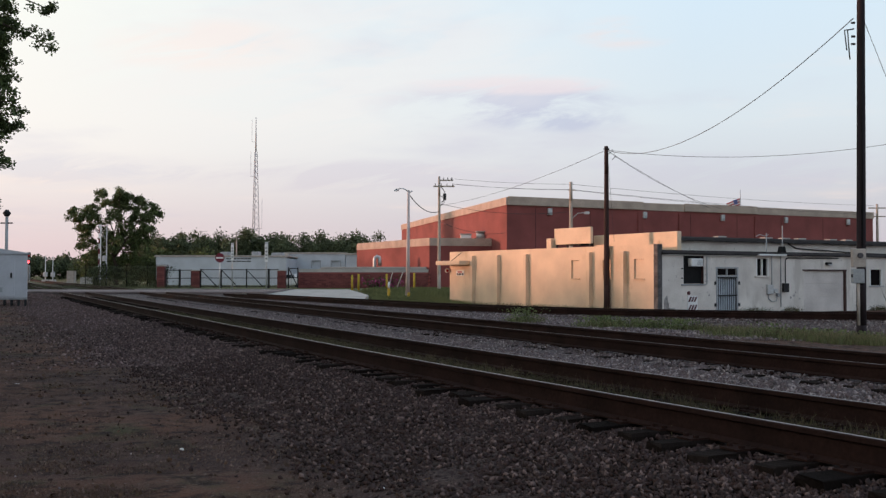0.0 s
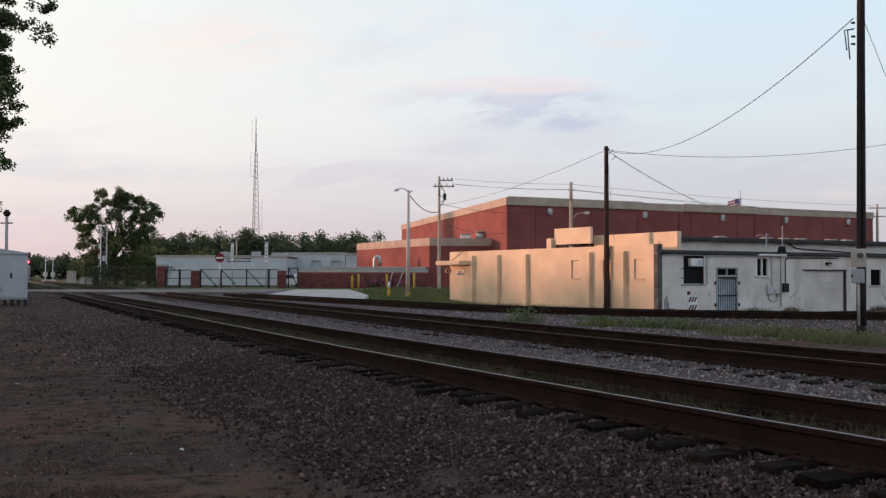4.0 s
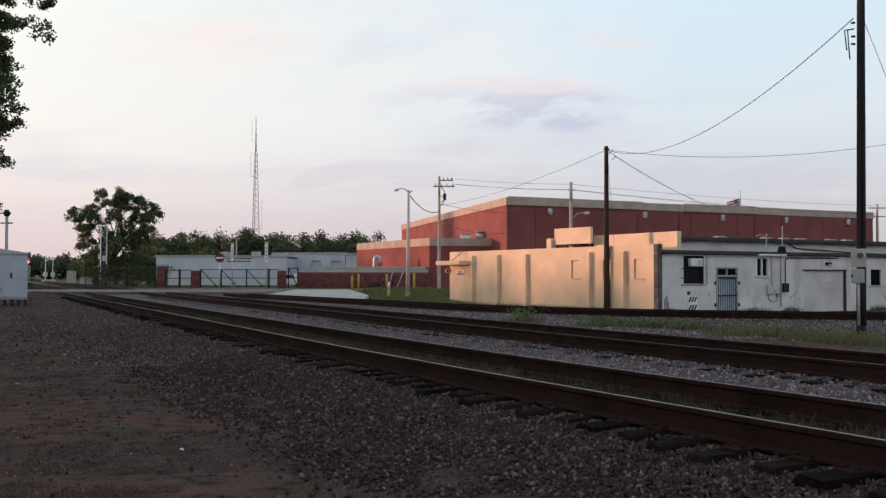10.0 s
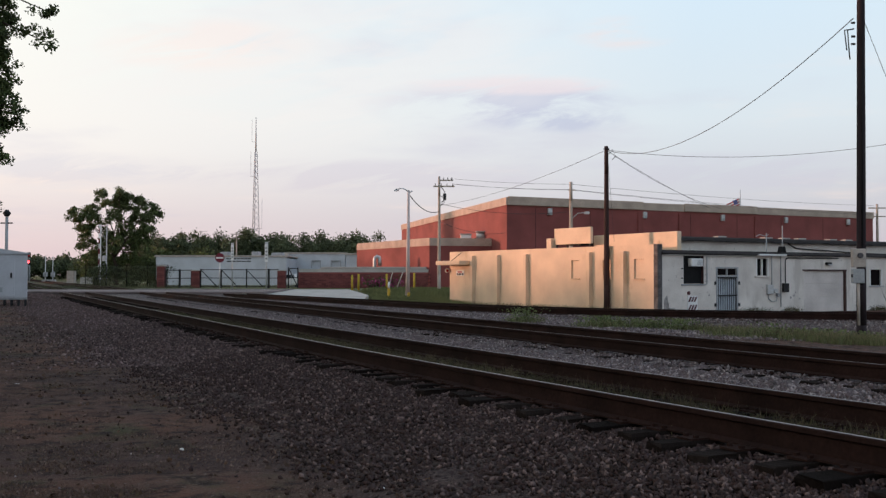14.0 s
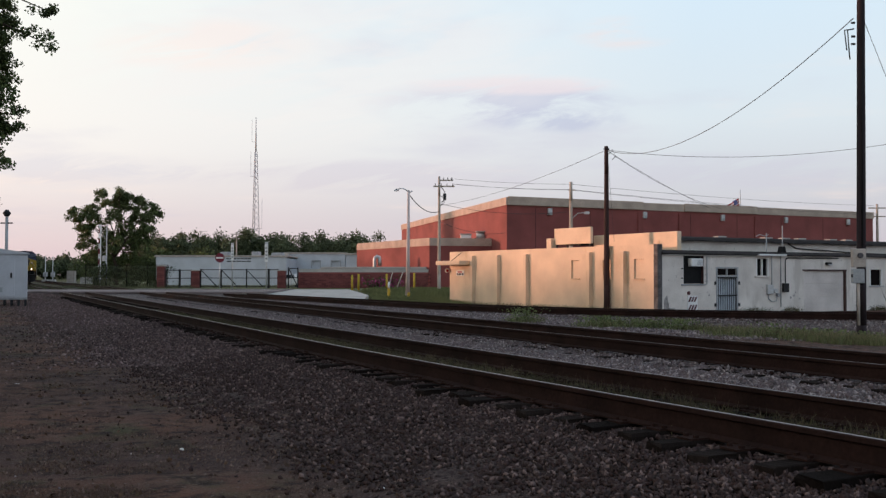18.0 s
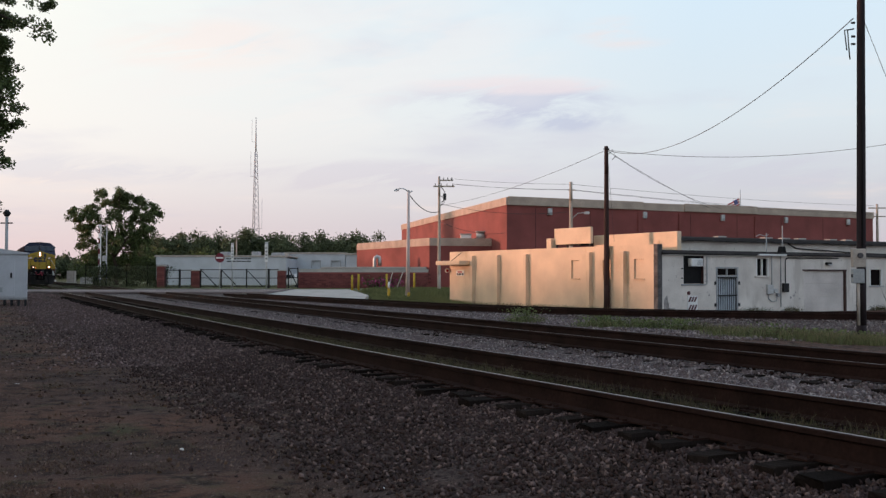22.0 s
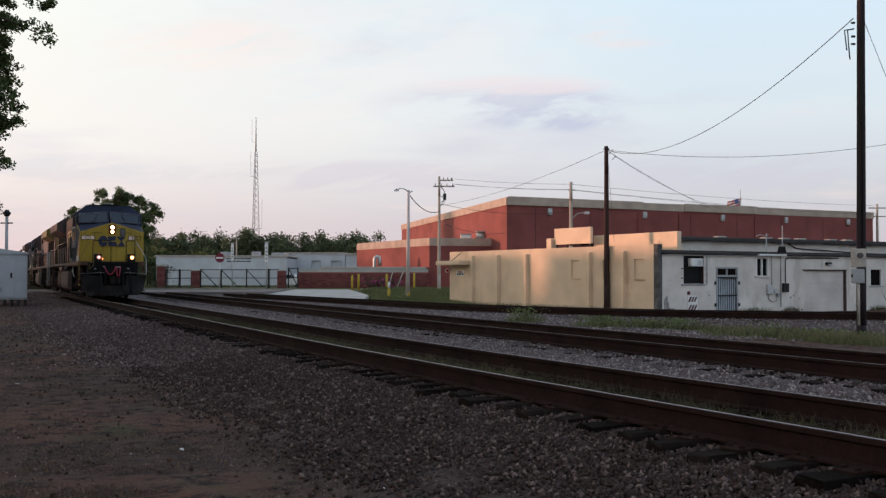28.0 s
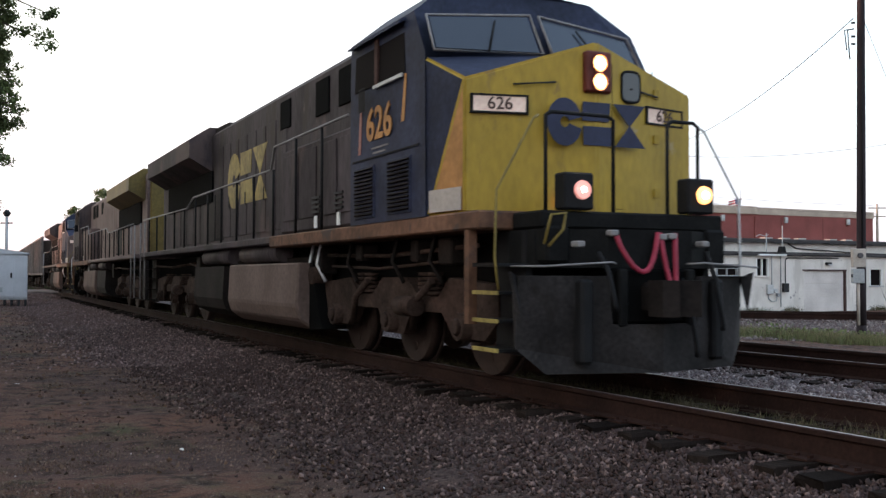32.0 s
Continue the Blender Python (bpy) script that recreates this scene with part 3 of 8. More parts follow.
def track(name, line, a, b, near, label, dz=0.0, phase=0.0, shiny=True, sunk=0.0):
    base = thing(name, pose(0, 0, dz), label, "railway track", kind="structure")
    for off in (HALF, -HALF):
        me = rail_mesh(line, off, a, b)
        if shiny != True:
            me.materials[1] = M["rail_dull" if shiny else "rail"]
        o = new("rail", me)
        o.parent = base
        tagged(o, "rusty steel rail with a polished head" if shiny else "rusty steel rail")
    r = random.Random(len(name))
    rest_v, rest_f = [], []
    s, n = a + phase, 0
    while s < min(b, 210):
        x, y, th = line(s)
        m = pose(x, y, -sunk - r.uniform(0, 0.015), 0, 0, math.degrees(th) + r.uniform(-1.2, 1.2))
        if near[0] < s < near[1] and n < 290:
            o = new("tie", TIES[r.randrange(6)])
            o.parent = base
            o.matrix_basis = m @ pose(0, r.uniform(-0.10, 0.10), -0.03 * (r.random() < 0.25))
            n += 1
            if s < near[0] + 30:
                q = new("tie_plates", PLATE)
                q.parent = o
        else:
            k = len(rest_v)
            for vx in (-0.115, 0.115):
                for vy in (-1.3, 1.3):
                    for vz in (-0.38, -0.205):
                        rest_v.append(tuple(m @ Vector((vx, vy, vz))))
            rest_f += [tuple(k + i for i in q) for q in ((0, 1, 3, 2), (4, 6, 7, 5), (0, 4, 5, 1), (2, 3, 7, 6), (1, 5, 7, 3))]
        s += 0.51
    o = mesh_of("far_ties", rest_v, rest_f, "tie")
    o.parent = base
    tagged(o, "distant wooden ties", kind="stuff")
    return base


track("railway_track_1", main_line, -14, 420, (24, 110), "main railway track with rusty rails on wooden ties", phase=0.22)
track("railway_track_2", second_line, -14, 420, (24, 100), "second railway track with rusty rails in grey ballast", phase=0.1, sunk=0.035, shiny="dull")
track("railway_track_3", spur_line, -8, 55, (0, 55), "low rusty spur track beyond the main line", dz=-0.05, shiny=False, sunk=0.07)

# ---- buildings ----
def frame_at(x, y, z, head):
    return pose(x, y, z, 0, 0, head)


def wall_with_holes(bm, u0, u1, z0, z1, holes, t, mi=0, flip=1):
    """A wall in the x-z plane from y=0 to y=t*flip, with rectangular holes (ua, ub, za, zb)."""
    us = sorted({u0, u1, *[h[0] for h in holes], *[h[1] for h in holes]})
    zs = sorted({z0, z1, *[h[2] for h in holes], *[h[3] for h in holes]})
    solid = {}
    for i in range(len(us) - 1):
        for j in range(len(zs) - 1):
            cu, cz = (us[i] + us[i + 1]) / 2, (zs[j] + zs[j + 1]) / 2
            solid[i, j] = not any(h[0] < cu < h[1] and h[2] < cz < h[3] for h in holes)
    cache = {}

    def V(u, y, z):
        k = (round(u, 4), round(y, 4), round(z, 4))
        if k not in cache:
            cache[k] = bm.verts.new((u, y, z))
        return cache[k]
    T = t * flip
    for (i, j), s in solid.items():
        if not s:
            continue
        a, b, c, d = us[i], us[i + 1], zs[j], zs[j + 1]
        fs = [((a, 0, c), (b, 0, c), (b, 0, d), (a, 0, d)), ((a, T, c), (a, T, d), (b, T, d), (b, T, c))]
        for di, dj, q in ((-1, 0, ((a, 0, c), (a, 0, d), (a, T, d), (a, T, c))), (1, 0, ((b, 0, c), (b, T, c), (b, T, d), (b, 0, d))),
                          (0, -1, ((a, 0, c), (a, T, c), (b, T, c), (b, 0, c))), (0, 1, ((a, 0, d), (b, 0, d), (b, T, d), (a, T, d)))):
            if not solid.get((i + di, j + dj), False):
                fs.append(q)
        for q in fs:
            bm.faces.new([V(*p) for p in q]).material_index = mi
    bmesh.ops.recalc_face_normals(bm, faces=bm.faces[:])
    return bm


WORKSHOP = pose(11.08, 51.5, 0, 0, 0, 29)       # x runs along the white front, y back along the peach side
BASE = -1.25


def workshop():
    b = thing("workshop", WORKSHOP, "low workshop with a peach side and a worn white front", "building")
    # white front
    holes = [(1.72, 3.12, 0.68, 2.16), (4.0, 5.62, BASE, 1.58), (6.97, 7.92, 1.12, 2.06), (10.7, 14.2, BASE, 1.42), (16.3, 17.4, 0.55, 1.5)]
    bm = bmesh.new()
    wall_with_holes(bm, 0.0, 26, BASE, 2.22, holes, 0.25)
    part("front_wall", bm, "white_wall", b, "white painted block wall, stained and peeling")
    # peach side: u runs back from the corner
    side = pose(0, 0, 0, 0, 0, 92)
    bm = bmesh.new()
    wall_with_holes(bm, 0.3, 20.6, BASE, 2.73, [(6.42, 7.16, 0.95, 1.98), (3.66, 4.37, 0.95, 1.98), (1.06, 1.84, 0.95, 1.98)], 0.25, flip=-1)
    part("side_wall", bm, "peach", b, "peach painted block wall", side)
    for u in (17.5, 14.55, 11.45, 5.4, 2.55):
        bm = bmesh.new()
        prism(bm, [(0.0, BASE), (0.24, BASE), (0.24, 2.36), (0.20, 2.42), (0.0, 2.42)], "x", u - 0.13, u + 0.13)
        part("pilaster", bm, "peach", b, m=side)
    for ua, ub in ((6.42, 7.16), (3.66, 4.37), (1.06, 1.84)):
        w = part("blocked_window", boxm(ua + 0.005, ub - 0.005, -0.2, -0.09, 0.96, 1.97), "peach", b, "window filled in and painted over", side)
        part("sill", boxm(ua - 0.06, ub + 0.06, -0.08, 0.07, 0.89, 0.948, 0.01), "peach", w)
    part("end_wall", boxm(0.0, 26, 20.25, 20.55, BASE, 2.5), "peach", b)
    part("roof", boxm(0.1, 25.8, 0.2, 20.2, 2.23, 2.45), "roof", b, "flat dark roof")
    # the higher hall behind, its parapet and the raised panel
    part("hall_side", boxm(1.5, 1.8, 0.22, 7.35, 2.2, 3.45, 0.02), "peach", b, "raised peach parapet wall")
    part("hall_front", boxm(1.81, 26, 1.4, 1.65, 2.2, 3.02), "white_wall", b, "set-back white wall with stains")
    part("hall_roof", boxm(1.81, 26.2, 1.1, 12, 3.025, 3.20, 0.03), "roof", b, "dark tarred roof edge")
    part("eaves", boxm(0.2, 26, -0.16, 1.2, 2.25, 2.36, 0.02), "roof", b, "dark eaves board")
    part("fascia", boxm(0.3, 6.98, -0.10, -0.004, 2.16, 2.215, 0.01), "concrete", b, "thin pale fascia board")
    g = part("gutter", boxm(7.0, 9.1, -0.26, -0.05, 2.20, 2.31, 0.02), "white", b, "white gutter length")
    part("signboard", boxm(6.65, 10.1, -1.20, -1.02, 2.97, 3.94, 0.02), "peach", b, "plain peach sign panel on brackets", side)
    part("signboard_end", boxm(10.11, 10.6, -1.2, -0.8, 2.46, 3.36, 0.02), "peach", b, m=side)
    for u in (6.8, 7.8, 8.9, 9.95):
        part("bracket", boxm(u - 0.03, u + 0.03, -1.14, -1.06, 2.45, 2.965), "dark", b, m=side)
    return b


shop = workshop()


def slab_building(name, label, corners, z0, z1, mat, band=None, band_mat="tan", category="building"):
    """A block on a plan of corner places, with a proud band round its top."""
    b = thing(name, pose(0, 0, 0), label, category)
    bm = bmesh.new()
    prism(bm, corners, "z", z0, z1)
    part("wall", bm, mat, b)
    if band:
        cx = sum(c[0] for c in corners) / len(corners)
        cy = sum(c[1] for c in corners) / len(corners)
        grow = [(cx + (x - cx) * 1.004, cy + (y - cy) * 1.004) for x, y in corners]
        bm = bmesh.new()
        prism(bm, grow, "z", z1 - band, z1 + 0.05)
        part("parapet_band", bm, band_mat, b, "tan concrete parapet band")
    return b


factory = slab_building("factory", "large red brick factory with a tan parapet band", [(6.7, 105), (55.5, 129), (44, 158), (-6.7, 162)], -1.2, 9.32, "brick", 0.78)
wing = slab_building("factory_wing", "lower red brick wing with a tan parapet band", [(-1.48, 109), (6.9, 111), (5.0, 128), (-11.1, 129)], -1.0, 5.18, "brick", 0.8)
yard_wall = slab_building("yard_wall", "long low red brick yard wall with a grey cap", [(-15.5, 106.5), (-1.6, 108.2), (-1.6, 108.7), (-15.5, 107.0)], -1.0, 1.75, "brick", 0.3, "concrete", "wall")

# ---- the train ----
S32, V, ACC = 33.89, 10.066, 0.0199


def quad(bm, pts, mi=0):
    f = bm.faces.new([bm.verts.new(p) for p in pts])
    f.material_index = mi
    return f


def slab(bm, pts, depth, mi=0):
    """A flat polygon given thickness along its normal."""
    f = quad(bm, pts, mi)
    f.normal_update()
    n = f.normal.copy()
    r = bmesh.ops.extrude_face_region(bm, geom=[f])
    vs = [g for g in r["geom"] if isinstance(g, bmesh.types.BMVert)]
    bmesh.ops.translate(bm, verts=vs, vec=-n * depth)
    for g in r["geom"]:
        if isinstance(g, bmesh.types.BMFace):
            g.material_index = mi
    bmesh.ops.recalc_face_normals(bm, faces=bm.faces[:])
    return bm


def lettering(name, text, size, mat, parent, m, bold=0.0):
    c = bpy.data.curves.new(name, "FONT")
    c.body, c.size, c.extrude, c.offset = text, size, 0.006, bold
    c.align_x, c.align_y = "CENTER", "CENTER"
    tmp = bpy.data.objects.new(name, c)
    me = bpy.data.meshes.new_from_object(tmp)
    bpy.data.objects.remove(tmp)
    me.materials.append(M[mat])
    o = new(name, me)
    o.parent, o.matrix_basis = parent, m
    return o


def along(a, b, up=(0, 0, 1)):
    """Pose at a whose x axis runs to b and whose y axis is near up."""
    a, b = Vector(a), Vector(b)
    x = (b - a).normalized()
    z = x.cross(Vector(up)).normalized()
    y = z.cross(x)
    return Matrix(((x.x, y.x, z.x, a.x), (x.y, y.y, z.y, a.y), (x.z, y.z, z.z, a.z), (0, 0, 0, 1)))


WHEELS = []


def truck(parent, cx, spin):
    """A three-axle truck: side frames, springs, wheelsets."""
    t = part("truck", boxm(cx - 2.5, cx + 2.5, -0.55, 0.55, 0.62, 0.86, 0.04), "grime", parent)
    for sy in (-1, 1):
        bm = bmesh.new()
        prism(bm, [(cx - 2.75, 0.62), (cx - 2.75, 0.98), (cx - 1.6, 1.06), (cx - 1.3, 0.84), (cx - 0.75, 0.84), (cx - 0.4, 1.06), (cx + 0.4, 1.06),
                   (cx + 0.75, 0.84), (cx + 1.3, 0.84), (cx + 1.6, 1.06), (cx + 2.75, 0.98), (cx + 2.75, 0.62), (cx + 2.45, 0.40), (cx + 1.7, 0.40),
                   (cx + 1.4, 0.66), (cx + 0.55, 0.66), (cx + 0.3, 0.36), (cx - 0.3, 0.36), (cx - 0.55, 0.66), (cx - 1.4, 0.66), (cx - 1.7, 0.40), (cx - 2.45, 0.40)],
              "y", sy * 0.98, sy * 1.14)
        part("side_frame", bm, "truck", t, "dusty cast side frame")
        for k in (-2.03, 0, 2.03):
            bm = bmesh.new()
            tube(bm, (cx + k, sy * 0.92, 0.53), (cx + k, sy * 1.26, 0.53), 0.17, 0.15, 12)
            tube(bm, (cx + k, sy * 1.26, 0.53), (cx + k, sy * 1.30, 0.53), 0.10, 0.08, 8)
            part("axle_box", bm, "truck", t)
        for k in (-1.02, 1.02):
            for d in (-0.14, 0.14):
                bm = bmesh.new()
                for q in range(5):
                    tube(bm, (cx + k + d, sy * 1.1, 0.86 + q * 0.055), (cx + k + d, sy * 1.1, 0.90 + q * 0.055), 0.10, 0.10, 8)
                part("spring", bm, "truck", t)
            bm = bmesh.new()
            pipe(bm, [(cx + k - 0.3, sy * 1.2, 0.45), (cx + k - 0.1, sy * 1.24, 0.80), (cx + k + 0.25, sy * 1.2, 1.02)], 0.045, 6)
            part("brake_rigging", bm, "truck", t)
        bm = bmesh.new()
        tube(bm, (cx + 0.45, sy * 1.26, 0.72), (cx + 0.95, sy * 1.26, 0.72), 0.12, 0.12, 10)
        part("brake_cylinder", bm, "truck", t)
    for k in (-2.03, 0, 2.03):
        bm = bmesh.new()
        for sy in (-1, 1):
            tube(bm, (0, sy * 0.70, 0), (0, sy * 0.845, 0), 0.53, 0.53, 24)
            tube(bm, (0, sy * 0.67, 0), (0, sy * 0.70, 0), 0.56, 0.56, 24)
            tube(bm, (0, sy * 0.845, 0), (0, sy * 0.87, 0), 0.20, 0.16, 12)
            for a in range(6):
                u = a * math.pi / 3
                tube(bm, (0.34 * math.cos(u), sy * 0.84, 0.34 * math.sin(u)), (0.34 * math.cos(u), sy * 0.853, 0.34 * math.sin(u)), 0.06, 0.06, 6)
        tube(bm, (0, -0.7, 0), (0, 0.7, 0), 0.09, 0.09, 10)
        w = part("wheelset", bm, "wheel", t, m=pose(cx + k, 0, 0.53))
        if spin:
            WHEELS.append((w, cx + k))
    return t


M["truck"] = material("dusty_truck_casting", (0.040, 0.026, 0.021), 0.9, 0.0, 0.5, 3, 25, 0.25, spec=0.12)
M["wheel"] = material("worn_wheel_steel", (0.034, 0.021, 0.017), 0.75, 0.1, 0.3, 4, 30, 0.15)
M["cabinside"] = material("dark_cab_inside", (0.06, 0.03, 0.025), 0.9, 0, 0.3, 3, 20, 0.1)
M["plow"] = material("scuffed_black_plow", (0.022, 0.0198, 0.0198), 0.75, 0.0, 0.45, 2.0, 25, 0.12, spec=0.12, spots=[(1.6, 0.60, (0.015, 0.013, 0.012), (1, 1, 0.4)), (3.0, 0.66, (0.045, 0.038, 0.034), (1, 1, 0.6))])
M["front_black"] = material("oily_black_front", (0.007, 0.007, 0.007), 0.75, 0, 0.4, 3.0, 25, 0.15, spec=0.1)
M["board_ink"] = material("faded_board_ink", (0.06, 0.035, 0.03), 0.7, 0, 0.2, 3, 20, 0.0)
M["patch"] = material("grey_white_patch_paint", (0.42, 0.37, 0.33), 0.7, 0, 0.15, 2, 20, 0.1)
M["logo_yellow"] = material("worn_yellow_lettering", (0.24, 0.18, 0.05), 0.6, 0, 0.45, 1.6, 9, 0.1)
M["loco_pink"] = material("faded_salmon_paint", (0.135, 0.095, 0.088), 0.75, 0, 0.25, 0.9, 12, 0.1)


def fillet_logo(parent, m, w, h, mat, name="emblem"):
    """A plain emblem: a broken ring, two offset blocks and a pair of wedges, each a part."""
    d, a = 0.008, w * 0.36

    def arcs(c, ro, ri, a0, a1, n=12):
        turn = [radians(a0 + (a1 - a0) * i / n) for i in range(n + 1)]
        return [(c + ro * math.cos(t), h * 1.15 * ro / a * math.sin(t), 0) for t in turn] + [(c + ri * math.cos(t), h * 1.05 * ri / a * math.sin(t), 0) for t in reversed(turn)]
    x1, x2, x3 = -w / 2 + 0.98 * a, -w / 2 + 1.86 * a, w / 2
    m1 = (x2 + x3) / 2
    shapes = [arcs(-w / 2 + a * 0.48, a * 0.48, a * 0.12, 14, 346, 20),
              [(x1, h * 0.5, 0), (x1 - 0.02 * a, h * 0.06, 0), (x2 - 0.14 * a, h * 0.06, 0), (x2 - 0.1 * a, h * 0.5, 0)],
              [(x1, -h * 0.06, 0), (x1 + 0.02 * a, -h * 0.5, 0), (x2, -h * 0.5, 0), (x2 - 0.08 * a, -h * 0.06, 0)],
              [(x2 - 0.02 * a, h * 0.5, 0), (m1, -h * 0.02, 0), (x3, h * 0.5, 0)],
              [(x2 + 0.04 * a, -h * 0.5, 0), (x3, -h * 0.5, 0), (m1, h * 0.02, 0)]]
    base = None
    for q in shapes:
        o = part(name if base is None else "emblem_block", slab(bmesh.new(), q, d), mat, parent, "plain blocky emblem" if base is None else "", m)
        base = base or o
    return base


def diesel(lead, flip, body, wingm, cabm, nosem, number, label, spin=False, lit=False, emblem=True):
    b = thing("diesel_locomotive", pose(0, 0, 0), label, "locomotive", "locomotives of the train")
    # frame and walkway
    part("front_sill", boxm(-4.5, 3.0, -1.50, 1.50, 1.54, 1.73, 0.02), "sill", b, "rusty orange sill stripe")
    part("rear_sill", boxm(-18.3, -4.51, -1.49, 1.49, 1.60, 1.73, 0.02), body, b)
    # solid underframe, the shade below the walkway put into its colour
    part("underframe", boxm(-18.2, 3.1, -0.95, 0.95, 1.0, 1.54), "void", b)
    # hood
    bm = bmesh.new()
    prism(bm, [(-0.98, 1.73), (0.98, 1.73), (0.98, 4.26), (0.86, 4.38), (-0.86, 4.38), (-0.98, 4.26)], "x", -17.4, -0.6)
    hood = part("hood", bm, body, b, "long engine hood with access doors")
    for sy in (-1, 1):
        x = -5.2
        while x > -10.2:
            d = part("hood_door", boxm(x - 0.66, x - 0.03, sy * 0.985 - 0.012, sy * 0.985 + 0.012, 1.9, 3.9, 0.008), body, hood)
            part("latch", boxm(x - 0.12, x - 0.08, sy * 1.003 - 0.012, sy * 1.003 + 0.012, 2.5, 2.75), "dark", d)
            x -= 0.69
        for k in range(8):
            part("radiator_door", boxm(-10.75 - k * 0.8, -10.02 - k * 0.8, sy * 0.985 - 0.012, sy * 0.985 + 0.012, 1.85, 2.9, 0.008), body if k > 1 else "black", hood)
        # cabinets beside the hood, behind the cab
        cb = part("equipment_cabinet", boxm(-4.3, -0.62, min(sy * 0.98, sy * 1.36), max(sy * 0.98, sy * 1.36), 1.76, 3.10, 0.03), body, b)
        for x in (-4.1, -3.2, -2.3, -1.4):
            part("cabinet_door", boxm(x, x + 0.78, sy * 1.37 - 0.012, sy * 1.37 + 0.012, 1.95, 3.0, 0.008), body, cb)
        for x in (-2.55, -1.55):
            for q in range(4):
                part("louvre", boxm(x, x + 0.36, sy * 1.392 - 0.014, sy * 1.392 + 0.014, 2.0 + q * 0.07, 2.035 + q * 0.07), "dark", cb)
            part("label_plate", boxm(x + 0.1, x + 0.22, sy * 1.388 - 0.006, sy * 1.388 + 0.006, 1.78, 1.96), "white", cb)
        # intakes high on the hood, their inner shade painted near-black
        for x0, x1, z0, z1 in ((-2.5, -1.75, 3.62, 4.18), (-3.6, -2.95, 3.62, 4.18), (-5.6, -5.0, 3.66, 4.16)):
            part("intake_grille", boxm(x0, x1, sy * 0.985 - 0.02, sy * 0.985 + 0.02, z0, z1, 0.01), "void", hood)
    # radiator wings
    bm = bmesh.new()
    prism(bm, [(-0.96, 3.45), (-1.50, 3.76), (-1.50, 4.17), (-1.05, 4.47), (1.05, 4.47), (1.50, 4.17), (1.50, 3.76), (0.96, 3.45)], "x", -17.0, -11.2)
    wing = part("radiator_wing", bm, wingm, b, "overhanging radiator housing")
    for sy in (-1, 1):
        # near-black panel painted for the shade inside the open intake
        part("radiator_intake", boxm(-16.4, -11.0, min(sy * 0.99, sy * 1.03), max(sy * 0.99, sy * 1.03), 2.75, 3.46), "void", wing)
    bm = bmesh.new()
    prism(bm, [(-11.2, 4.2), (-11.2, 4.45), (-9.9, 4.42), (-9.6, 4.2)], "y", -0.9, 0.9)
    part("dynamic_brake_box", bm, "grime", wing)
    part("exhaust_stack", boxm(-9.3, -8.3, -0.6, 0.6, 4.32, 4.56, 0.03), "grime", hood)
    part("rear_hood_end", boxm(-17.55, -17.41, -0.9, 0.9, 1.75, 4.05, 0.04), wingm, hood)
    # cab
    bm = bmesh.new()
    sec = [(-1.50, 1.73), (1.50, 1.73), (1.50, 3.55), (1.49, 4.08), (1.0, 4.47), (0.0, 4.52), (-1.0, 4.47), (-1.49, 4.08), (-1.50, 3.55)]
    ring0 = [bm.verts.new((-0.6, y, z)) for y, z in sec]
    ring1 = [bm.verts.new((1.78 - max(0, z - 3.5) * 0.62 + 0.16 * (1 - abs(y) / 1.5), y, z)) for y, z in sec]
    bm.faces.new(ring0)
    bm.faces.new(ring1[::-1])
    for i in range(len(sec)):
        bm.faces.new((ring0[i], ring0[(i + 1) % len(sec)], ring1[(i + 1) % len(sec)], ring1[i]))
    bmesh.ops.recalc_face_normals(bm, faces=bm.faces[:])
    cab = part("cab", bm, cabm, b, "dark blue cab")

    def face(y, z, off=0.012):
        return (1.78 - max(0, z - 3.5) * 0.62 + 0.16 * (1 - abs(y) / 1.5) + off, y, z)
    for sy in (-1, 1):
        w = part("windshield", slab(bmesh.new(), [face(sy * 0.10, 3.64), face(sy * 1.36, 3.60), face(sy * 1.34, 4.0), face(sy * 0.10, 4.12)], 0.01), "glass", cab, "dark sloping windshield pane")
        bm = bmesh.new()
        ring = [face(sy * 0.06, 3.62, 0.03), face(sy * 1.40, 3.57, 0.03), face(sy * 1.37, 4.03, 0.03), face(sy * 0.06, 4.15, 0.03)]
        pipe(bm, ring + ring[:1], 0.018, 6)
        part("windshield_frame", bm, "rail_grey", w, "pale metal window frame")
        bm = bmesh.new()
        pipe(bm, [face(sy * 0.75, 3.60, 0.05), face(sy * 0.55, 4.02, 0.05)], 0.012, 5)
        part("wiper", bm, "black", w)
        side = part("side_window", slab(bmesh.new(), [(-0.42, sy * 1.512, 3.42), (1.22, sy * 1.512, 3.42), (1.16, sy * 1.49, 3.98), (-0.42, sy * 1.49, 3.98)], 0.008), "cab_glass", cab, "dark cab side window")
        part("window_post", boxm(0.30, 0.40, sy * 1.515 - 0.012, sy * 1.515 + 0.012, 3.42, 3.98), "cabinside", side)
        part("window_rail", boxm(0.30, 1.18, sy * 1.53 - 0.015, sy * 1.53 + 0.015, 3.37, 3.41), "galv", side)
        bm = bmesh.new()
        prism(bm, [(sy * 1.49, 4.02), (sy * 1.58, 3.98), (sy * 1.58, 4.01), (sy * 1.47, 4.07)], "x", -0.5, 1.2)
        part("sun_visor", bm, cabm, cab)
        part("mirror", boxm(-0.1, 0.12, sy * 1.54 - 0.04, sy * 1.62 + 0.04, 3.12, 3.42, 0.01), "black", cab)
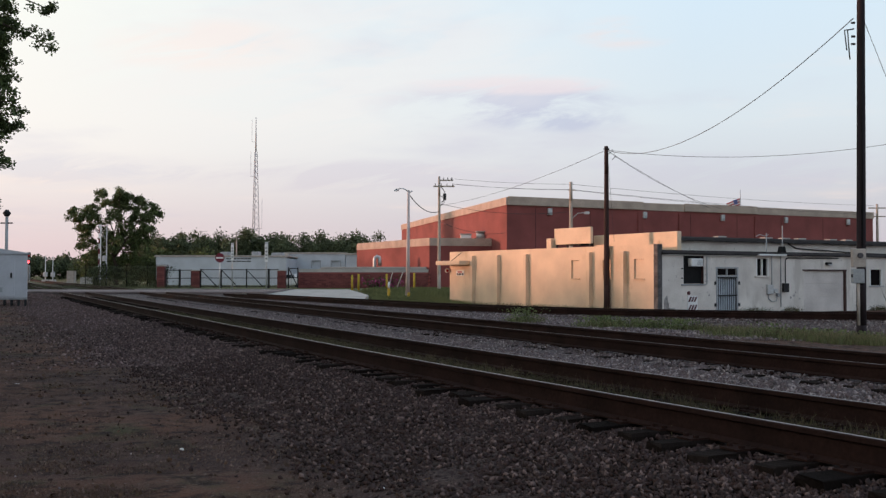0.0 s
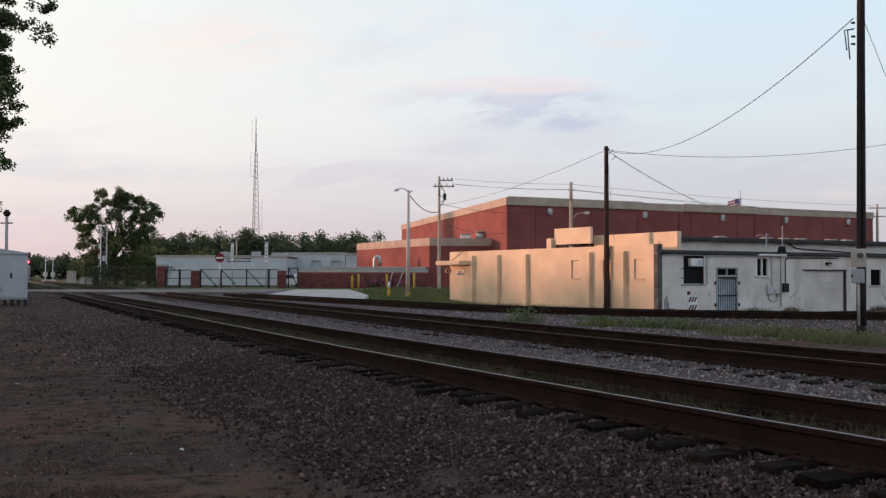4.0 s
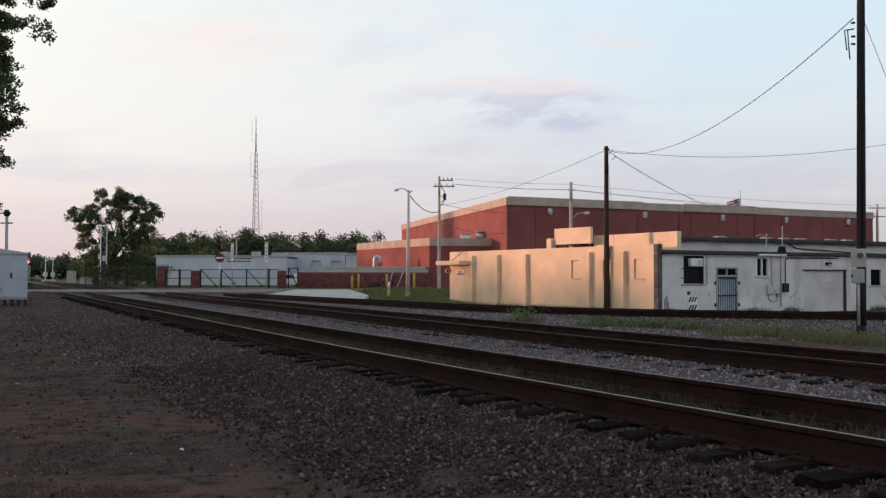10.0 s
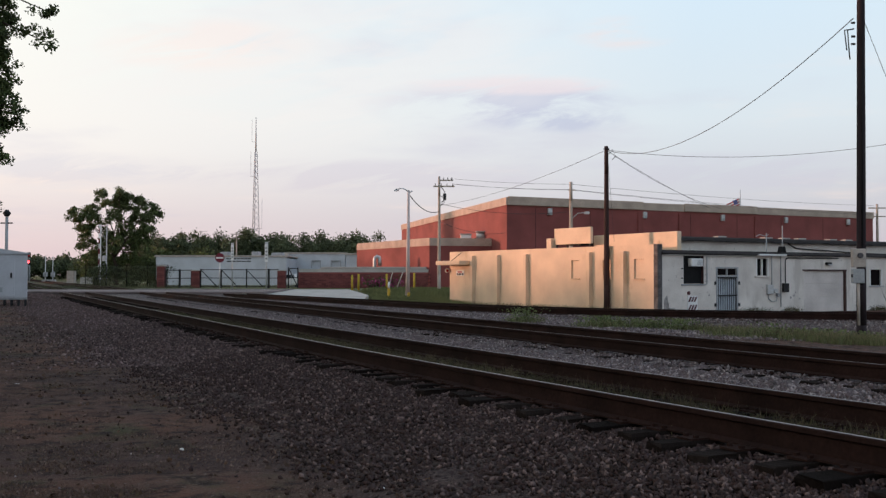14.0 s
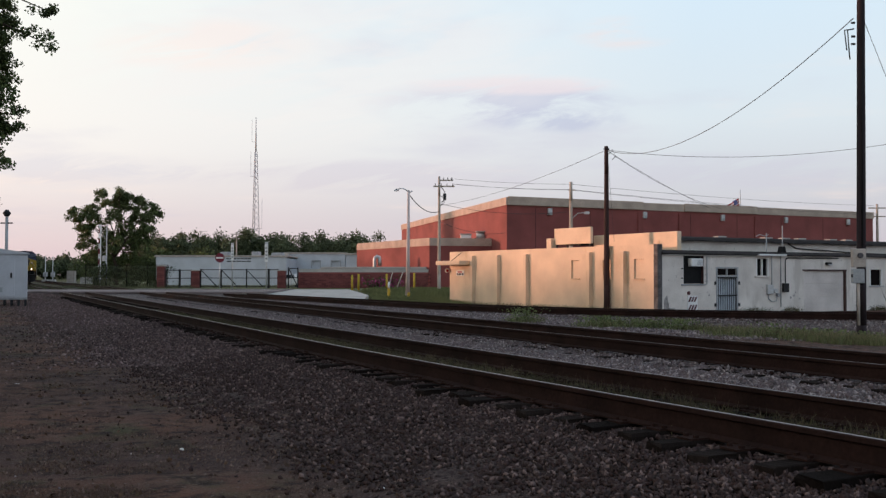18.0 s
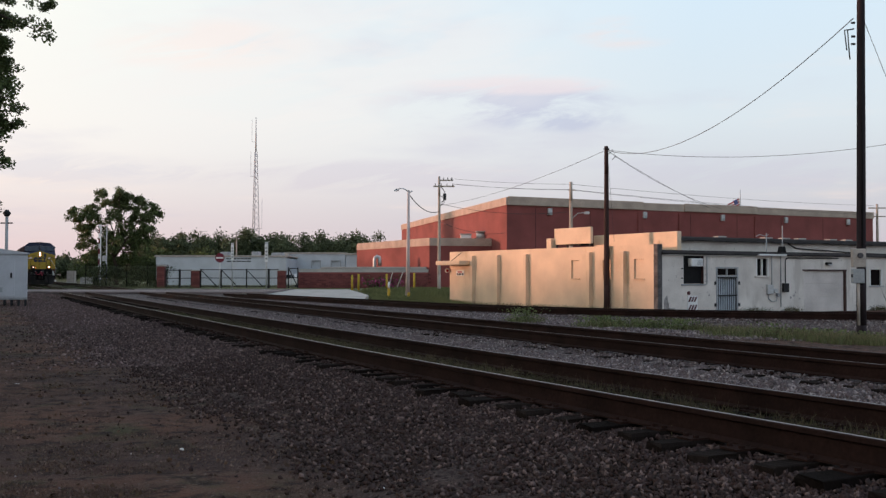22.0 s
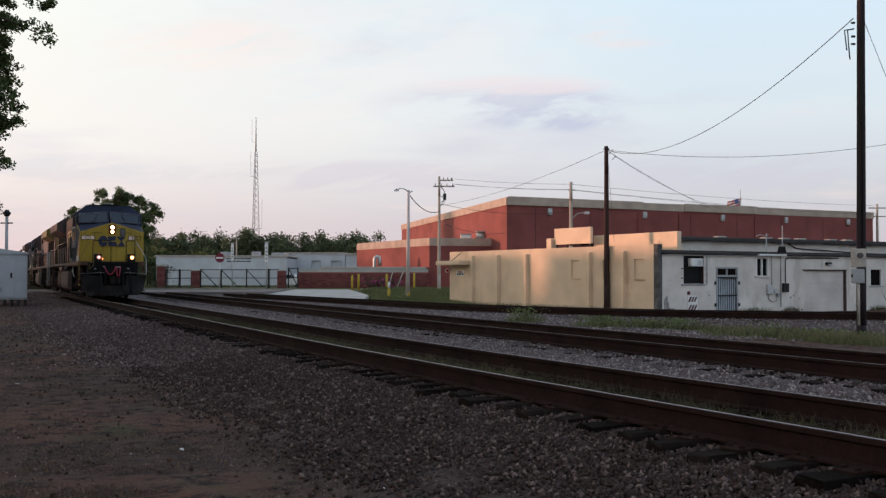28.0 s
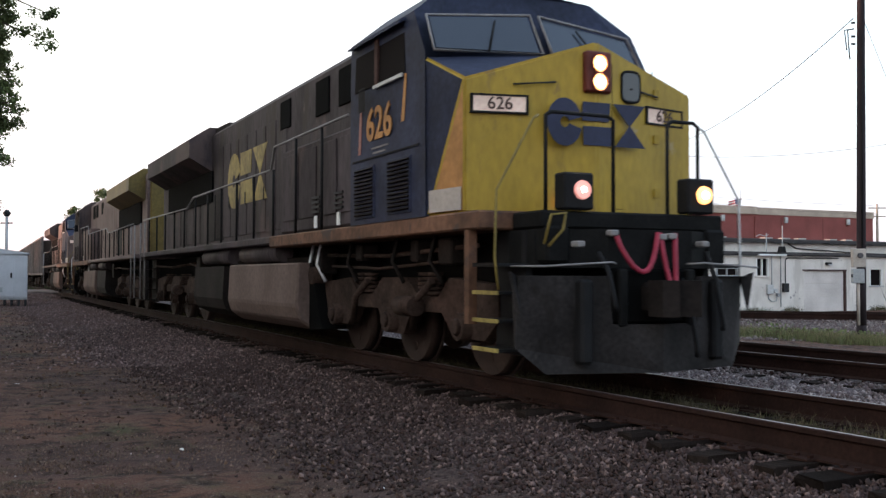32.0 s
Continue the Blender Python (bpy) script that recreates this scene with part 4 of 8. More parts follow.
        for x in (-0.40, 0.72):
            lv = part("louvre_panel", boxm(x, x + 0.66, sy * 1.505 - 0.012, sy * 1.505 + 0.012, 1.80, 2.45, 0.005), cabm, cab)
            for q in range(13):
                bm = bmesh.new()
                zz = 1.83 + q * 0.047
                prism(bm, [(sy * 1.517, zz), (sy * 1.55, zz + 0.01), (sy * 1.517, zz + 0.03)], "x", x + 0.03, x + 0.63)
                part("louvre", bm, "grime", lv)
        part("side_seam", boxm(-0.5, 1.6, sy * 1.505 - 0.008, sy * 1.505 + 0.008, 2.53, 2.55), "black", cab)
        if number:
            m = Matrix(((1, 0, 0, 0.42), (0, 0, -1, -1.512), (0, 1, 0, 2.93), (0, 0, 0, 1))) if sy < 0 else Matrix(((-1, 0, 0, 0.42), (0, 0, 1, 1.512), (0, 1, 0, 2.93), (0, 0, 0, 1)))
            lettering("cab_number", number, 0.56, "orange_light", cab, m, 0.010)
            for x0, x1, z0, z1, mt in ((-0.30, -0.22, 2.62, 3.32, "flash_pink"), (1.10, 1.20, 2.86, 3.40, "orange_light")):
                part("side_flash", slab(bmesh.new(), [(x0, sy * 1.508, z0), (x0 + 0.09, sy * 1.508, z0), (x1 + 0.06, sy * 1.508, z1), (x1, sy * 1.508, z1)][::-sy], 0.006), mt, cab, "faded painted flash beside the number")
            for q in range(2):
                part("writing_bar", boxm(0.16 + 0.05 * q, 0.70 - 0.08 * q, sy * 1.506 - 0.004, sy * 1.506 + 0.004, 2.64 - q * 0.06, 2.66 - q * 0.06), "rail_grey", cab)
    part("antenna_base", boxm(0.3, 0.75, -0.25, 0.25, 4.51, 4.54), cabm, cab)
    bm = bmesh.new()
    pipe(bm, [(0.5, -0.3, 4.50), (0.5, -0.3, 4.64), (0.5, 0.3, 4.64), (0.5, 0.3, 4.50)], 0.015, 6)
    part("roof_rail", bm, "galv", cab)
    # nose
    bm = bmesh.new()
    P = {}
    for k, v in {"cl": (2.87, 0, 1.73), "ct": (2.87, 0, 3.57), "ll": (2.55, -1.42, 1.73), "lt": (2.55, -1.42, 3.12), "rl": (2.58, 1.48, 1.73), "rt": (2.58, 1.48, 3.14),
                 "bl": (1.70, -1.49, 1.73), "bt": (1.70, -1.49, 3.50), "br": (1.70, 1.49, 1.73), "bq": (1.70, 1.49, 3.50), "bc": (1.86, 0, 3.62),
                 "sl": (1.80, -1.482, 1.73), "sr": (1.80, 1.482, 1.73)}.items():
        P[k] = bm.verts.new(v)
    for f, mi in ((("ll", "cl", "ct", "lt"), 0), (("cl", "rl", "rt", "ct"), 0), (("bl", "sl", "lt", "bt"), 1), (("sl", "ll", "lt"), 2), (("br", "bq", "rt", "sr"), 1), (("sr", "rt", "rl"), 2),
                  (("lt", "ct", "bc", "bt"), 1), (("ct", "rt", "bq", "bc"), 1), (("bl", "bt", "bc", "bq", "br"), 1), (("bl", "br", "sr", "rl", "cl", "ll", "sl"), 0)):
        bm.faces.new([P[k] for k in f]).material_index = mi
    bmesh.ops.recalc_face_normals(bm, faces=bm.faces[:])
    bmesh.ops.bevel(bm, geom=[e for e in bm.edges if not e.is_boundary], offset=0.025, segments=2, affect="EDGES")
    nose = part("nose", bm, (nosem, cabm, "orange_light" if nosem == "loco_yellow" else nosem), b, "wide yellow nose with an orange side flash" if nosem == "loco_yellow" else "")

    def front(y, z, off=0.0):
        """A place on the nose's two front faces."""
        return Vector((2.87 - 0.32 * abs(y) / 1.42 + off, y, z))
    for sy in (-1, 1):
        a, c = front(sy * 0.72, 2.86, 0.03), front(sy * 1.38, 2.86, 0.03)
        if sy < 0:
            a, c = c, a
        m = along(a, c)
        bd = part("number_board", slab(bmesh.new(), [(0.04, -0.08, 0), (0.61, -0.08, 0), (0.61, 0.08, 0), (0.04, 0.08, 0)], 0.03), "board", nose, "lit white number board", m)
        bm = bmesh.new()
        for q in ((0.02, 0.63, 0.08, 0.10), (0.02, 0.63, -0.10, -0.08), (0.015, 0.04, -0.10, 0.10), (0.61, 0.635, -0.10, 0.10)):
            box(bm, q[0], q[1], q[2], q[3], -0.03, 0.015)
        part("board_frame", bm, "black", bd)
        if number:
            lettering("board_number", number, 0.185, "board_ink", bd, pose(0.33, 0, 0.006), 0.001)
        part("patch", slab(bmesh.new(), [(1.86, sy * 1.494, 1.76), (2.52, sy * 1.437, 1.76), (2.52, sy * 1.437, 2.0), (1.86, sy * 1.494, 2.0)][::sy], 0.006), "patch", nose, "pale square of repainted metal")
        bm = bmesh.new()
        pipe(bm, [front(sy * 0.48, 3.12, 0.0), front(sy * 0.48, 3.11, 0.05), front(sy * 0.9, 3.07, 0.05), front(sy * 0.9, 3.08, 0.0)], 0.012, 5)
        part("grab_iron", bm, "dark", nose)
    hb = part("headlight_housing", boxm(2.82, 2.92, -0.16, 0.16, 3.02, 3.46, 0.02), "red_dark", nose, "headlight housing coloured dark red for the lamp glow")
    for z in (3.13, 3.33):
        bm = bmesh.new()
        tube(bm, (2.915, 0, z), (2.932, 0, z), 0.095, 0.085, 16)
        hl = part("headlight", bm, "lamp_warm" if lit else "glass", hb, "round sealed-beam headlight")
        if lit:
            bm = bmesh.new()
            tube(bm, (2.933, 0, z), (2.942, 0, z), 0.058, 0.05, 14)
            part("bulb", bm, "lamp", hl, "white-hot bulb")
        bm = bmesh.new()
        for k in range(16):
            u, w = 2 * math.pi * k / 16, 2 * math.pi * (k + 1) / 16
            tube(bm, (2.93, 0.1 * math.cos(u), z + 0.1 * math.sin(u)), (2.93, 0.1 * math.cos(w), z + 0.1 * math.sin(w)), 0.012, 0.012, 5)
        part("bezel", bm, "red_dark", hb)
    def rounded(y0, y1, z0, z1, r):
        out_ = []
        for cy, cz, a0 in ((y1 - r, z1 - r, 0), (y0 + r, z1 - r, 90), (y0 + r, z0 + r, 180), (y1 - r, z0 + r, 270)):
            out_ += [(cy + r * math.cos(radians(a0 + q * 30)), cz + r * math.sin(radians(a0 + q * 30))) for q in range(4)]
        return out_
    dw = part("nose_door_window", prismm(rounded(0.37, 0.59, 2.98, 3.29, 0.06), "x", 2.74, 2.812), "glass", nose, "small window of the nose door")
    bm = bmesh.new()
    ring = [(2.806, y, z) for y, z in rounded(0.36, 0.60, 2.97, 3.30, 0.07)]
    pipe(bm, ring + ring[:1], 0.016, 6)
    part("window_gasket", bm, "black", dw)
    bm = bmesh.new()
    for y in (0.22, 0.86):
        a, c = front(y, 1.80, 0.004), front(y, 3.36, 0.004)
        pipe(bm, [a, c], 0.008, 4)
    pipe(bm, [front(0.22, 1.80, 0.004), front(0.86, 1.80, 0.004)], 0.008, 4)
    part("nose_door_seam", bm, "black", nose)
    for z in (2.0, 2.6, 3.1):
        part("hinge", boxm(2.67, 2.72, 0.86, 0.93, z - 0.05, z + 0.05), nosem, nose)
    if emblem:
        fillet_logo(nose, Matrix(((0, 0, 1, 2.875), (1, 0, 0, 0.0), (0, 1, 0, 2.69), (0, 0, 0, 1))), 1.24, 0.46, "emblem_blue", "nose_emblem")
        for sy in (-1,):
            fillet_logo(hood, Matrix(((1, 0, 0, -8.0), (0, 0, -1, -1.004), (0, 1, 0, 3.05), (0, 0, 0, 1))), 3.1, 1.05, "logo_yellow", "hood_emblem")
    # front deck, rails and lights
    part("front_deck", boxm(2.88, 3.55, -1.10, 1.10, 1.54, 1.71, 0.02), "front_black", b)
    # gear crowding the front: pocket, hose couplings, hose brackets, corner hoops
    # solid block, the pocket's shade given by its near-black colour
    pk = part("coupler_pocket", boxm(3.40, 3.84, -0.46, 0.46, 0.62, 1.155, 0.03), "void", b, "coupler pocket block painted in shade black")
    for y in (-0.40, 0.40):
        part("pocket_rib", boxm(3.842, 3.90, y - 0.05, y + 0.05, 0.60, 1.15, 0.015), "front_black", pk)
    for y, z in ((-0.47, 1.49), (0.10, 1.46), (0.22, 1.47), (0.62, 1.40), (-0.85, 1.38)):
        part("hose_coupling", boxm(3.74, 3.86, y - 0.045, y + 0.045, z - 0.03, z + 0.03, 0.012), "rail_grey", b)
    for y, z0, z1 in ((-0.62, 0.75, 1.3), (0.34, 0.30, 1.1), (0.66, 0.55, 1.32)):
        bm = bmesh.new()
        pipe(bm, [(3.80, y, z1), (3.93, y + 0.02, (z0 + z1) / 2 + 0.1), (4.0, y + 0.05, z0 + 0.06), (3.98, y + 0.06, z0)], 0.026, 7)
        part("brake_hose", bm, "black", b, "black rubber brake hose")
    for y in (-0.95, 0.95):
        part("deck_bracket", boxm(3.28, 3.62, y - 0.13, y + 0.13, 1.20, 1.56, 0.03), "front_black", b)
        if y > 0:
            continue
        bm = bmesh.new()
        pipe(bm, [(3.62, y - 0.16, 1.38), (3.65, y - 0.10, 1.66), (3.65, y + 0.06, 1.68), (3.65, y + 0.03, 1.52), (3.63, y - 0.12, 1.36)], 0.015, 6)
        part("corner_hoop", bm, "rail_yellow", b, "small bent yellow grab hoop")
    bm = bmesh.new()
    prism(bm, [(3.0, -1.14), (3.42, -1.10), (3.78, -0.5), (3.78, 0.5), (3.42, 1.10), (3.0, 1.14)], "z", 1.16, 1.53)
    part("anticlimber", bm, "front_black", b, "heavy black anticlimber beam")
    for sy in (-1, 1):
        dl = part("ditch_light", boxm(3.40, 3.60, sy * 0.74 - 0.13, sy * 0.74 + 0.21, 1.72, 2.08, 0.02), "black", b, "ditch light in a black box")
        bm = bmesh.new()
        tube(bm, (3.60, sy * 0.74 + 0.07, 1.91), (3.63, sy * 0.74 + 0.07, 1.91), 0.095, 0.085, 16)
        part("lens", bm, ("lamp_dim" if sy < 0 else "lamp_warm") if lit else "glass", dl, "round ditch light lens")
        if lit:
            bm = bmesh.new()
            tube(bm, (3.631, sy * 0.74 + 0.07, 1.91), (3.637, sy * 0.74 + 0.07, 1.91), 0.036 if sy > 0 else 0.026, 0.03 if sy > 0 else 0.02, 14)
            part("bulb", bm, "lamp" if sy > 0 else "lamp_half", dl, "glowing bulb")
        bm = bmesh.new()
        ya, yb = (-0.90, -0.10) if sy < 0 else (0.98, 0.58)
        yc = 0.06 if ya < yb else -0.06
        pipe(bm, [(3.30, ya, 1.60), (3.30, ya, 2.66), (3.30, ya + yc, 2.70), (3.30, yb - yc, 2.70), (3.30, yb, 2.66), (3.30, yb, 1.60)], 0.021, 8)
        part("front_handrail", bm, "black", b, "black tubular handrail")
        # corner steps
        st = part("step_well", boxm(2.70, 3.30, min(sy * 1.05, sy * 1.12), max(sy * 1.05, sy * 1.12), 0.30, 1.52), "black", b)
        for z in (0.38, 0.66, 0.93, 1.20):
            s_ = part("step", boxm(2.86, 3.36, min(sy * 1.10, sy * 1.46), max(sy * 1.10, sy * 1.46), z - 0.03, z, 0.005), "black", st)
            part("step_edge", boxm(2.86, 3.36, sy * 1.47 - 0.012, sy * 1.47 + 0.012, z - 0.03, z + 0.008), "step_yellow" if z < 1.1 else "grime", s_, "worn yellow step edge" if z < 1.1 else "worn steel step edge")
        part("step_plate", boxm(2.70, 2.80, min(sy * 1.40, sy * 1.49), max(sy * 1.40, sy * 1.49), 0.6, 1.54), "sill", st)
        bm = bmesh.new()
        pipe(bm, [(3.36, sy * 1.46, 0.95), (3.36, sy * 1.50, 1.25), (3.36, sy * 1.48, 1.9), (3.32, sy * 1.05, 2.62), (3.30, sy * 0.98, 2.66)], 0.014, 6)
        part("grab_rail", bm, "rail_yellow" if sy < 0 else "galv", b, "bent step grab rail")
        bm = bmesh.new()
        pipe(bm, [(3.80, sy * 0.42, 1.20), (3.92, sy * 0.55, 1.21), (3.90, sy * 1.25, 1.17), (3.6, sy * 1.46, 1.17)], 0.010, 5)
        part("uncoupling_lever", bm, "rail_grey", b)
    bm = bmesh.new()
    tube(bm, (2.78, -0.42, 1.86), (2.82, -0.42, 1.86), 0.035, 0.03, 10)
    part("marker_light", bm, "marker" if lit else "red", nose, "small orange marker light")
    # plow: a shallow V of steel plate
    for sy in (-1, 1):
        bm = bmesh.new()
        slab(bm, [(3.98, 0, 0.16), (3.66, sy * 1.12, 0.16), (3.50, sy * 1.36, 0.40), (3.50, sy * 1.38, 1.07), (3.60, sy * 1.38, 1.08), (3.86, sy * 0.55, 1.08), (3.86, sy * 0.5, 0.62), (3.98, 0, 0.62)][::sy], 0.05)
        pl = part("plow", bm, "plow", b, "scuffed dark steel snow plow")
        bm = bmesh.new()
        slab(bm, [(3.50, sy * 1.36, 1.06), (3.58, sy * 1.48, 1.12), (3.60, sy * 1.38, 0.7)][::sy], 0.03)
        part("plow_wing", bm, "plow", pl)
        part("plow_brace", boxm(3.70, 3.86, sy * 0.78 - 0.07, sy * 0.78 + 0.07, 0.25, 1.05, 0.03), "black", pl)
    cp = part("coupler", boxm(3.3, 4.10, -0.16, 0.16, 0.72, 1.02, 0.04), "grime", b)
    bm = bmesh.new()
    prism(bm, [(4.0, -0.2), (4.25, -0.22), (4.34, -0.10), (4.20, 0.0), (4.34, 0.16), (4.2, 0.22), (4.0, 0.2)], "z", 0.70, 1.04)
    part("knuckle", bm, "grime", cp)
    part("rear_coupler", boxm(-19.0, -18.2, -0.14, 0.14, 0.74, 1.0, 0.04), "grime", b)
    for y0, y1, y2, z in ((-0.45, -0.22, 0.06, 1.12), (0.08, 0.18, 0.26, 0.95)):
        bm = bmesh.new()
        pts = [Vector((3.82 + 0.10 * math.sin(math.pi * i / 10), y0 + (y2 - y0) * i / 10, 1.50 - (1.50 - z) * math.sin(math.pi * i / 10) ** 0.8)) for i in range(11)]
        pipe(bm, pts, 0.027, 7)
        part("air_hose", bm, "hose", b, "hanging red air hose")
    # tank and reservoirs
    bm = bmesh.new()
    prism(bm, [(-1.48, 1.28), (-1.51, 0.62), (-1.44, 0.40), (-1.22, 0.25), (1.22, 0.25), (1.44, 0.40), (1.51, 0.62), (1.48, 1.28)], "x", -7.35, -2.95)
    bmesh.ops.bevel(bm, geom=bm.edges[:], offset=0.03, segments=1, affect="EDGES")
    part("fuel_tank", bm, "tank", b, "dusty grey fuel tank")
    bm = bmesh.new()
    prism(bm, [(-1.44, 1.26), (-1.47, 0.62), (-1.40, 0.42), (-1.15, 0.28), (1.15, 0.28), (1.40, 0.42), (1.47, 0.62), (1.44, 1.26)], "x", -10.7, -7.95)
    part("rear_tank", bm, "grime", b, "dark rear half of the fuel tank")
    for sy in (-1, 1):
        for x0, x1 in ((-6.9, -4.45), (-10.2, -7.8)):
            bm = bmesh.new()
            tube(bm, (x0, sy * 1.25, 1.46), (x1, sy * 1.25, 1.46), 0.16, 0.16, 14)
            part("air_reservoir", bm, "loco_grey", b)
        # side handrails on posts
        ro = 1.46
        xs = [-0.8, -4.35, -4.55, -10.9, -11.6, -17.9]
        zs = [3.22, 3.20, 2.84, 2.82, 2.62, 2.66]
        bm = bmesh.new()
        pipe(bm, [(x, sy * ro, z) for x, z in zip(xs, zs)], 0.020, 6)
        hr = part("side_handrail", bm, "rail_grey", b, "thin tubular side handrail")
        for i in range(13):
            x = -1.9 - i * 1.25
            z = 3.21 if x > -4.4 else (2.83 if x > -10.9 else 2.63)
            bm = bmesh.new()
            tube(bm, (x, sy * ro, 1.70), (x, sy * ro, z), 0.022, 0.022, 6)
            part("stanchion", bm, "black", hr)
        # rear steps
        sw = part("rear_step_well", boxm(-18.25, -17.6, min(sy * 1.05, sy * 1.14), max(sy * 1.05, sy * 1.14), 0.32, 1.54), "grime", b)
        for z in (0.4, 0.7, 1.0, 1.28):
            part("step", boxm(-18.2, -17.65, min(sy * 1.12, sy * 1.48), max(sy * 1.12, sy * 1.48), z - 0.03, z), "grime", sw)
        for x in (-18.3, -17.55):
            bm = bmesh.new()
            pipe(bm, [(x, sy * 1.48, 0.4), (x, sy * 1.48, 2.6)], 0.02, 6)
            part("grab_rail", bm, "rail_grey", sw)
        part("cable_tray", boxm(-10.4, -2.6, min(sy * 1.12, sy * 1.2), max(sy * 1.12, sy * 1.2), 1.30, 1.37), "grime", b)
        for x in (-2.9, -2.55, -1.2, 0.4, 1.5):
            bm = bmesh.new()
            pipe(bm, [(x, sy * 1.25, 1.54), (x - 0.1, sy * 1.28, 1.25), (x + 0.12, sy * 1.22, 1.0)], 0.028, 5)
            part("sand_hose", bm, "galv" if x < -2 else "grime", b)
        # piping and small gear under the walkway
        for k, (x0, x1, z, r) in enumerate(((-2.4, 2.4, 1.38, 0.030), (-2.2, 1.6, 1.22, 0.022), (-12.6, -11.0, 1.36, 0.03), (-17.4, -12.0, 1.34, 0.03))):
            bm = bmesh.new()
            pipe(bm, [(x0, sy * 1.18, z), ((x0 + x1) / 2, sy * 1.20, z - 0.05), (x1, sy * 1.18, z + 0.02)], r, 6)
            part("brake_pipe", bm, "truck", b)
        for x, w, h_ in ((-2.65, 0.3, 0.4), (1.75, 0.34, 0.3), (-11.3, 0.4, 0.5), (-0.95, 0.22, 0.22), (0.9, 0.2, 0.26)):
            part("gear_box", boxm(x - w / 2, x + w / 2, min(sy * 1.0, sy * 1.26), max(sy * 1.0, sy * 1.26), 1.50 - h_, 1.50, 0.02), "grime", b)
        bm = bmesh.new()
        tube(bm, (-2.75, sy * 1.05, 1.08), (-2.75, sy * 1.34, 1.08), 0.15, 0.13, 14)
        part("filter_drum", bm, "truck", b)
        # near-black wedge painted for the shade before the tank's front end
        bm = bmesh.new()
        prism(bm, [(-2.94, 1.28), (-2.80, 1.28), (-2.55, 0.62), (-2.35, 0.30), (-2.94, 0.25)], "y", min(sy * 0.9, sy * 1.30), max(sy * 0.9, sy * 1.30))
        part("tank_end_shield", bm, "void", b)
    truck(b, 0.03, spin)
    truck(b, -14.5, spin)
    return b


M["wing_yellow"] = material("dull_yellow_paint", (0.13, 0.092, 0.025), 0.6, 0, 0.25, 1, 12, 0.1)
M["sill"] = material("rusty_orange_sill", (0.118, 0.058, 0.034), 0.75, 0, 0.5, 1.6, 10, 0.15, spots=[(2.0, 0.56, (0.055, 0.036, 0.032), (1, 1, 1)), (5.0, 0.62, (0.20, 0.11, 0.05), (1, 1, 1))])
M["orange_light"] = material("faded_orange_lettering", (0.38, 0.185, 0.062), 0.6, 0, 0.25, 2.2, 12, 0.05)
M["emblem_blue"] = material("blue_emblem_paint", (0.020, 0.024, 0.056), 0.55, 0, 0.15, 2, 15, 0.05)
M["flash_pink"] = material("faded_pink_flash", (0.24, 0.105, 0.085), 0.6, 0, 0.35, 3, 15, 0.05)
# the lamps' red glow on the housing is painted as its colour
M["red_dark"] = material("red_glow_housing", (0.10, 0.018, 0.012), 0.6, 0, 0.2, 3, 20, 0.05)
M["lamp_dim"] = material("warm_ditch_light", (1.0, 0.42, 0.36), 0.4, 0, 0.0, 1, 1, 0.0, glow=0.35)
M["lamp_half"] = material("half_bright_bulb", (1.0, 0.70, 0.60), 0.4, 0, 0.0, 1, 1, 0.0, glow=40)
M["lamp_warm"] = material("bright_ditch_light", (1.0, 0.42, 0.13), 0.4, 0, 0.0, 1, 1, 0.0, glow=2.0)
M["step_yellow"] = material("worn_yellow_edge", (0.27, 0.205, 0.06), 0.7, 0, 0.35, 6, 30, 0.05)
M["rail_yellow"] = material("yellow_rail_paint", (0.17, 0.125, 0.03), 0.6, 0, 0.2, 4, 20, 0.05)
M["rail_grey"] = material("grey_rail_paint", (0.20, 0.19, 0.19), 0.6, 0, 0.2, 4, 20, 0.05)


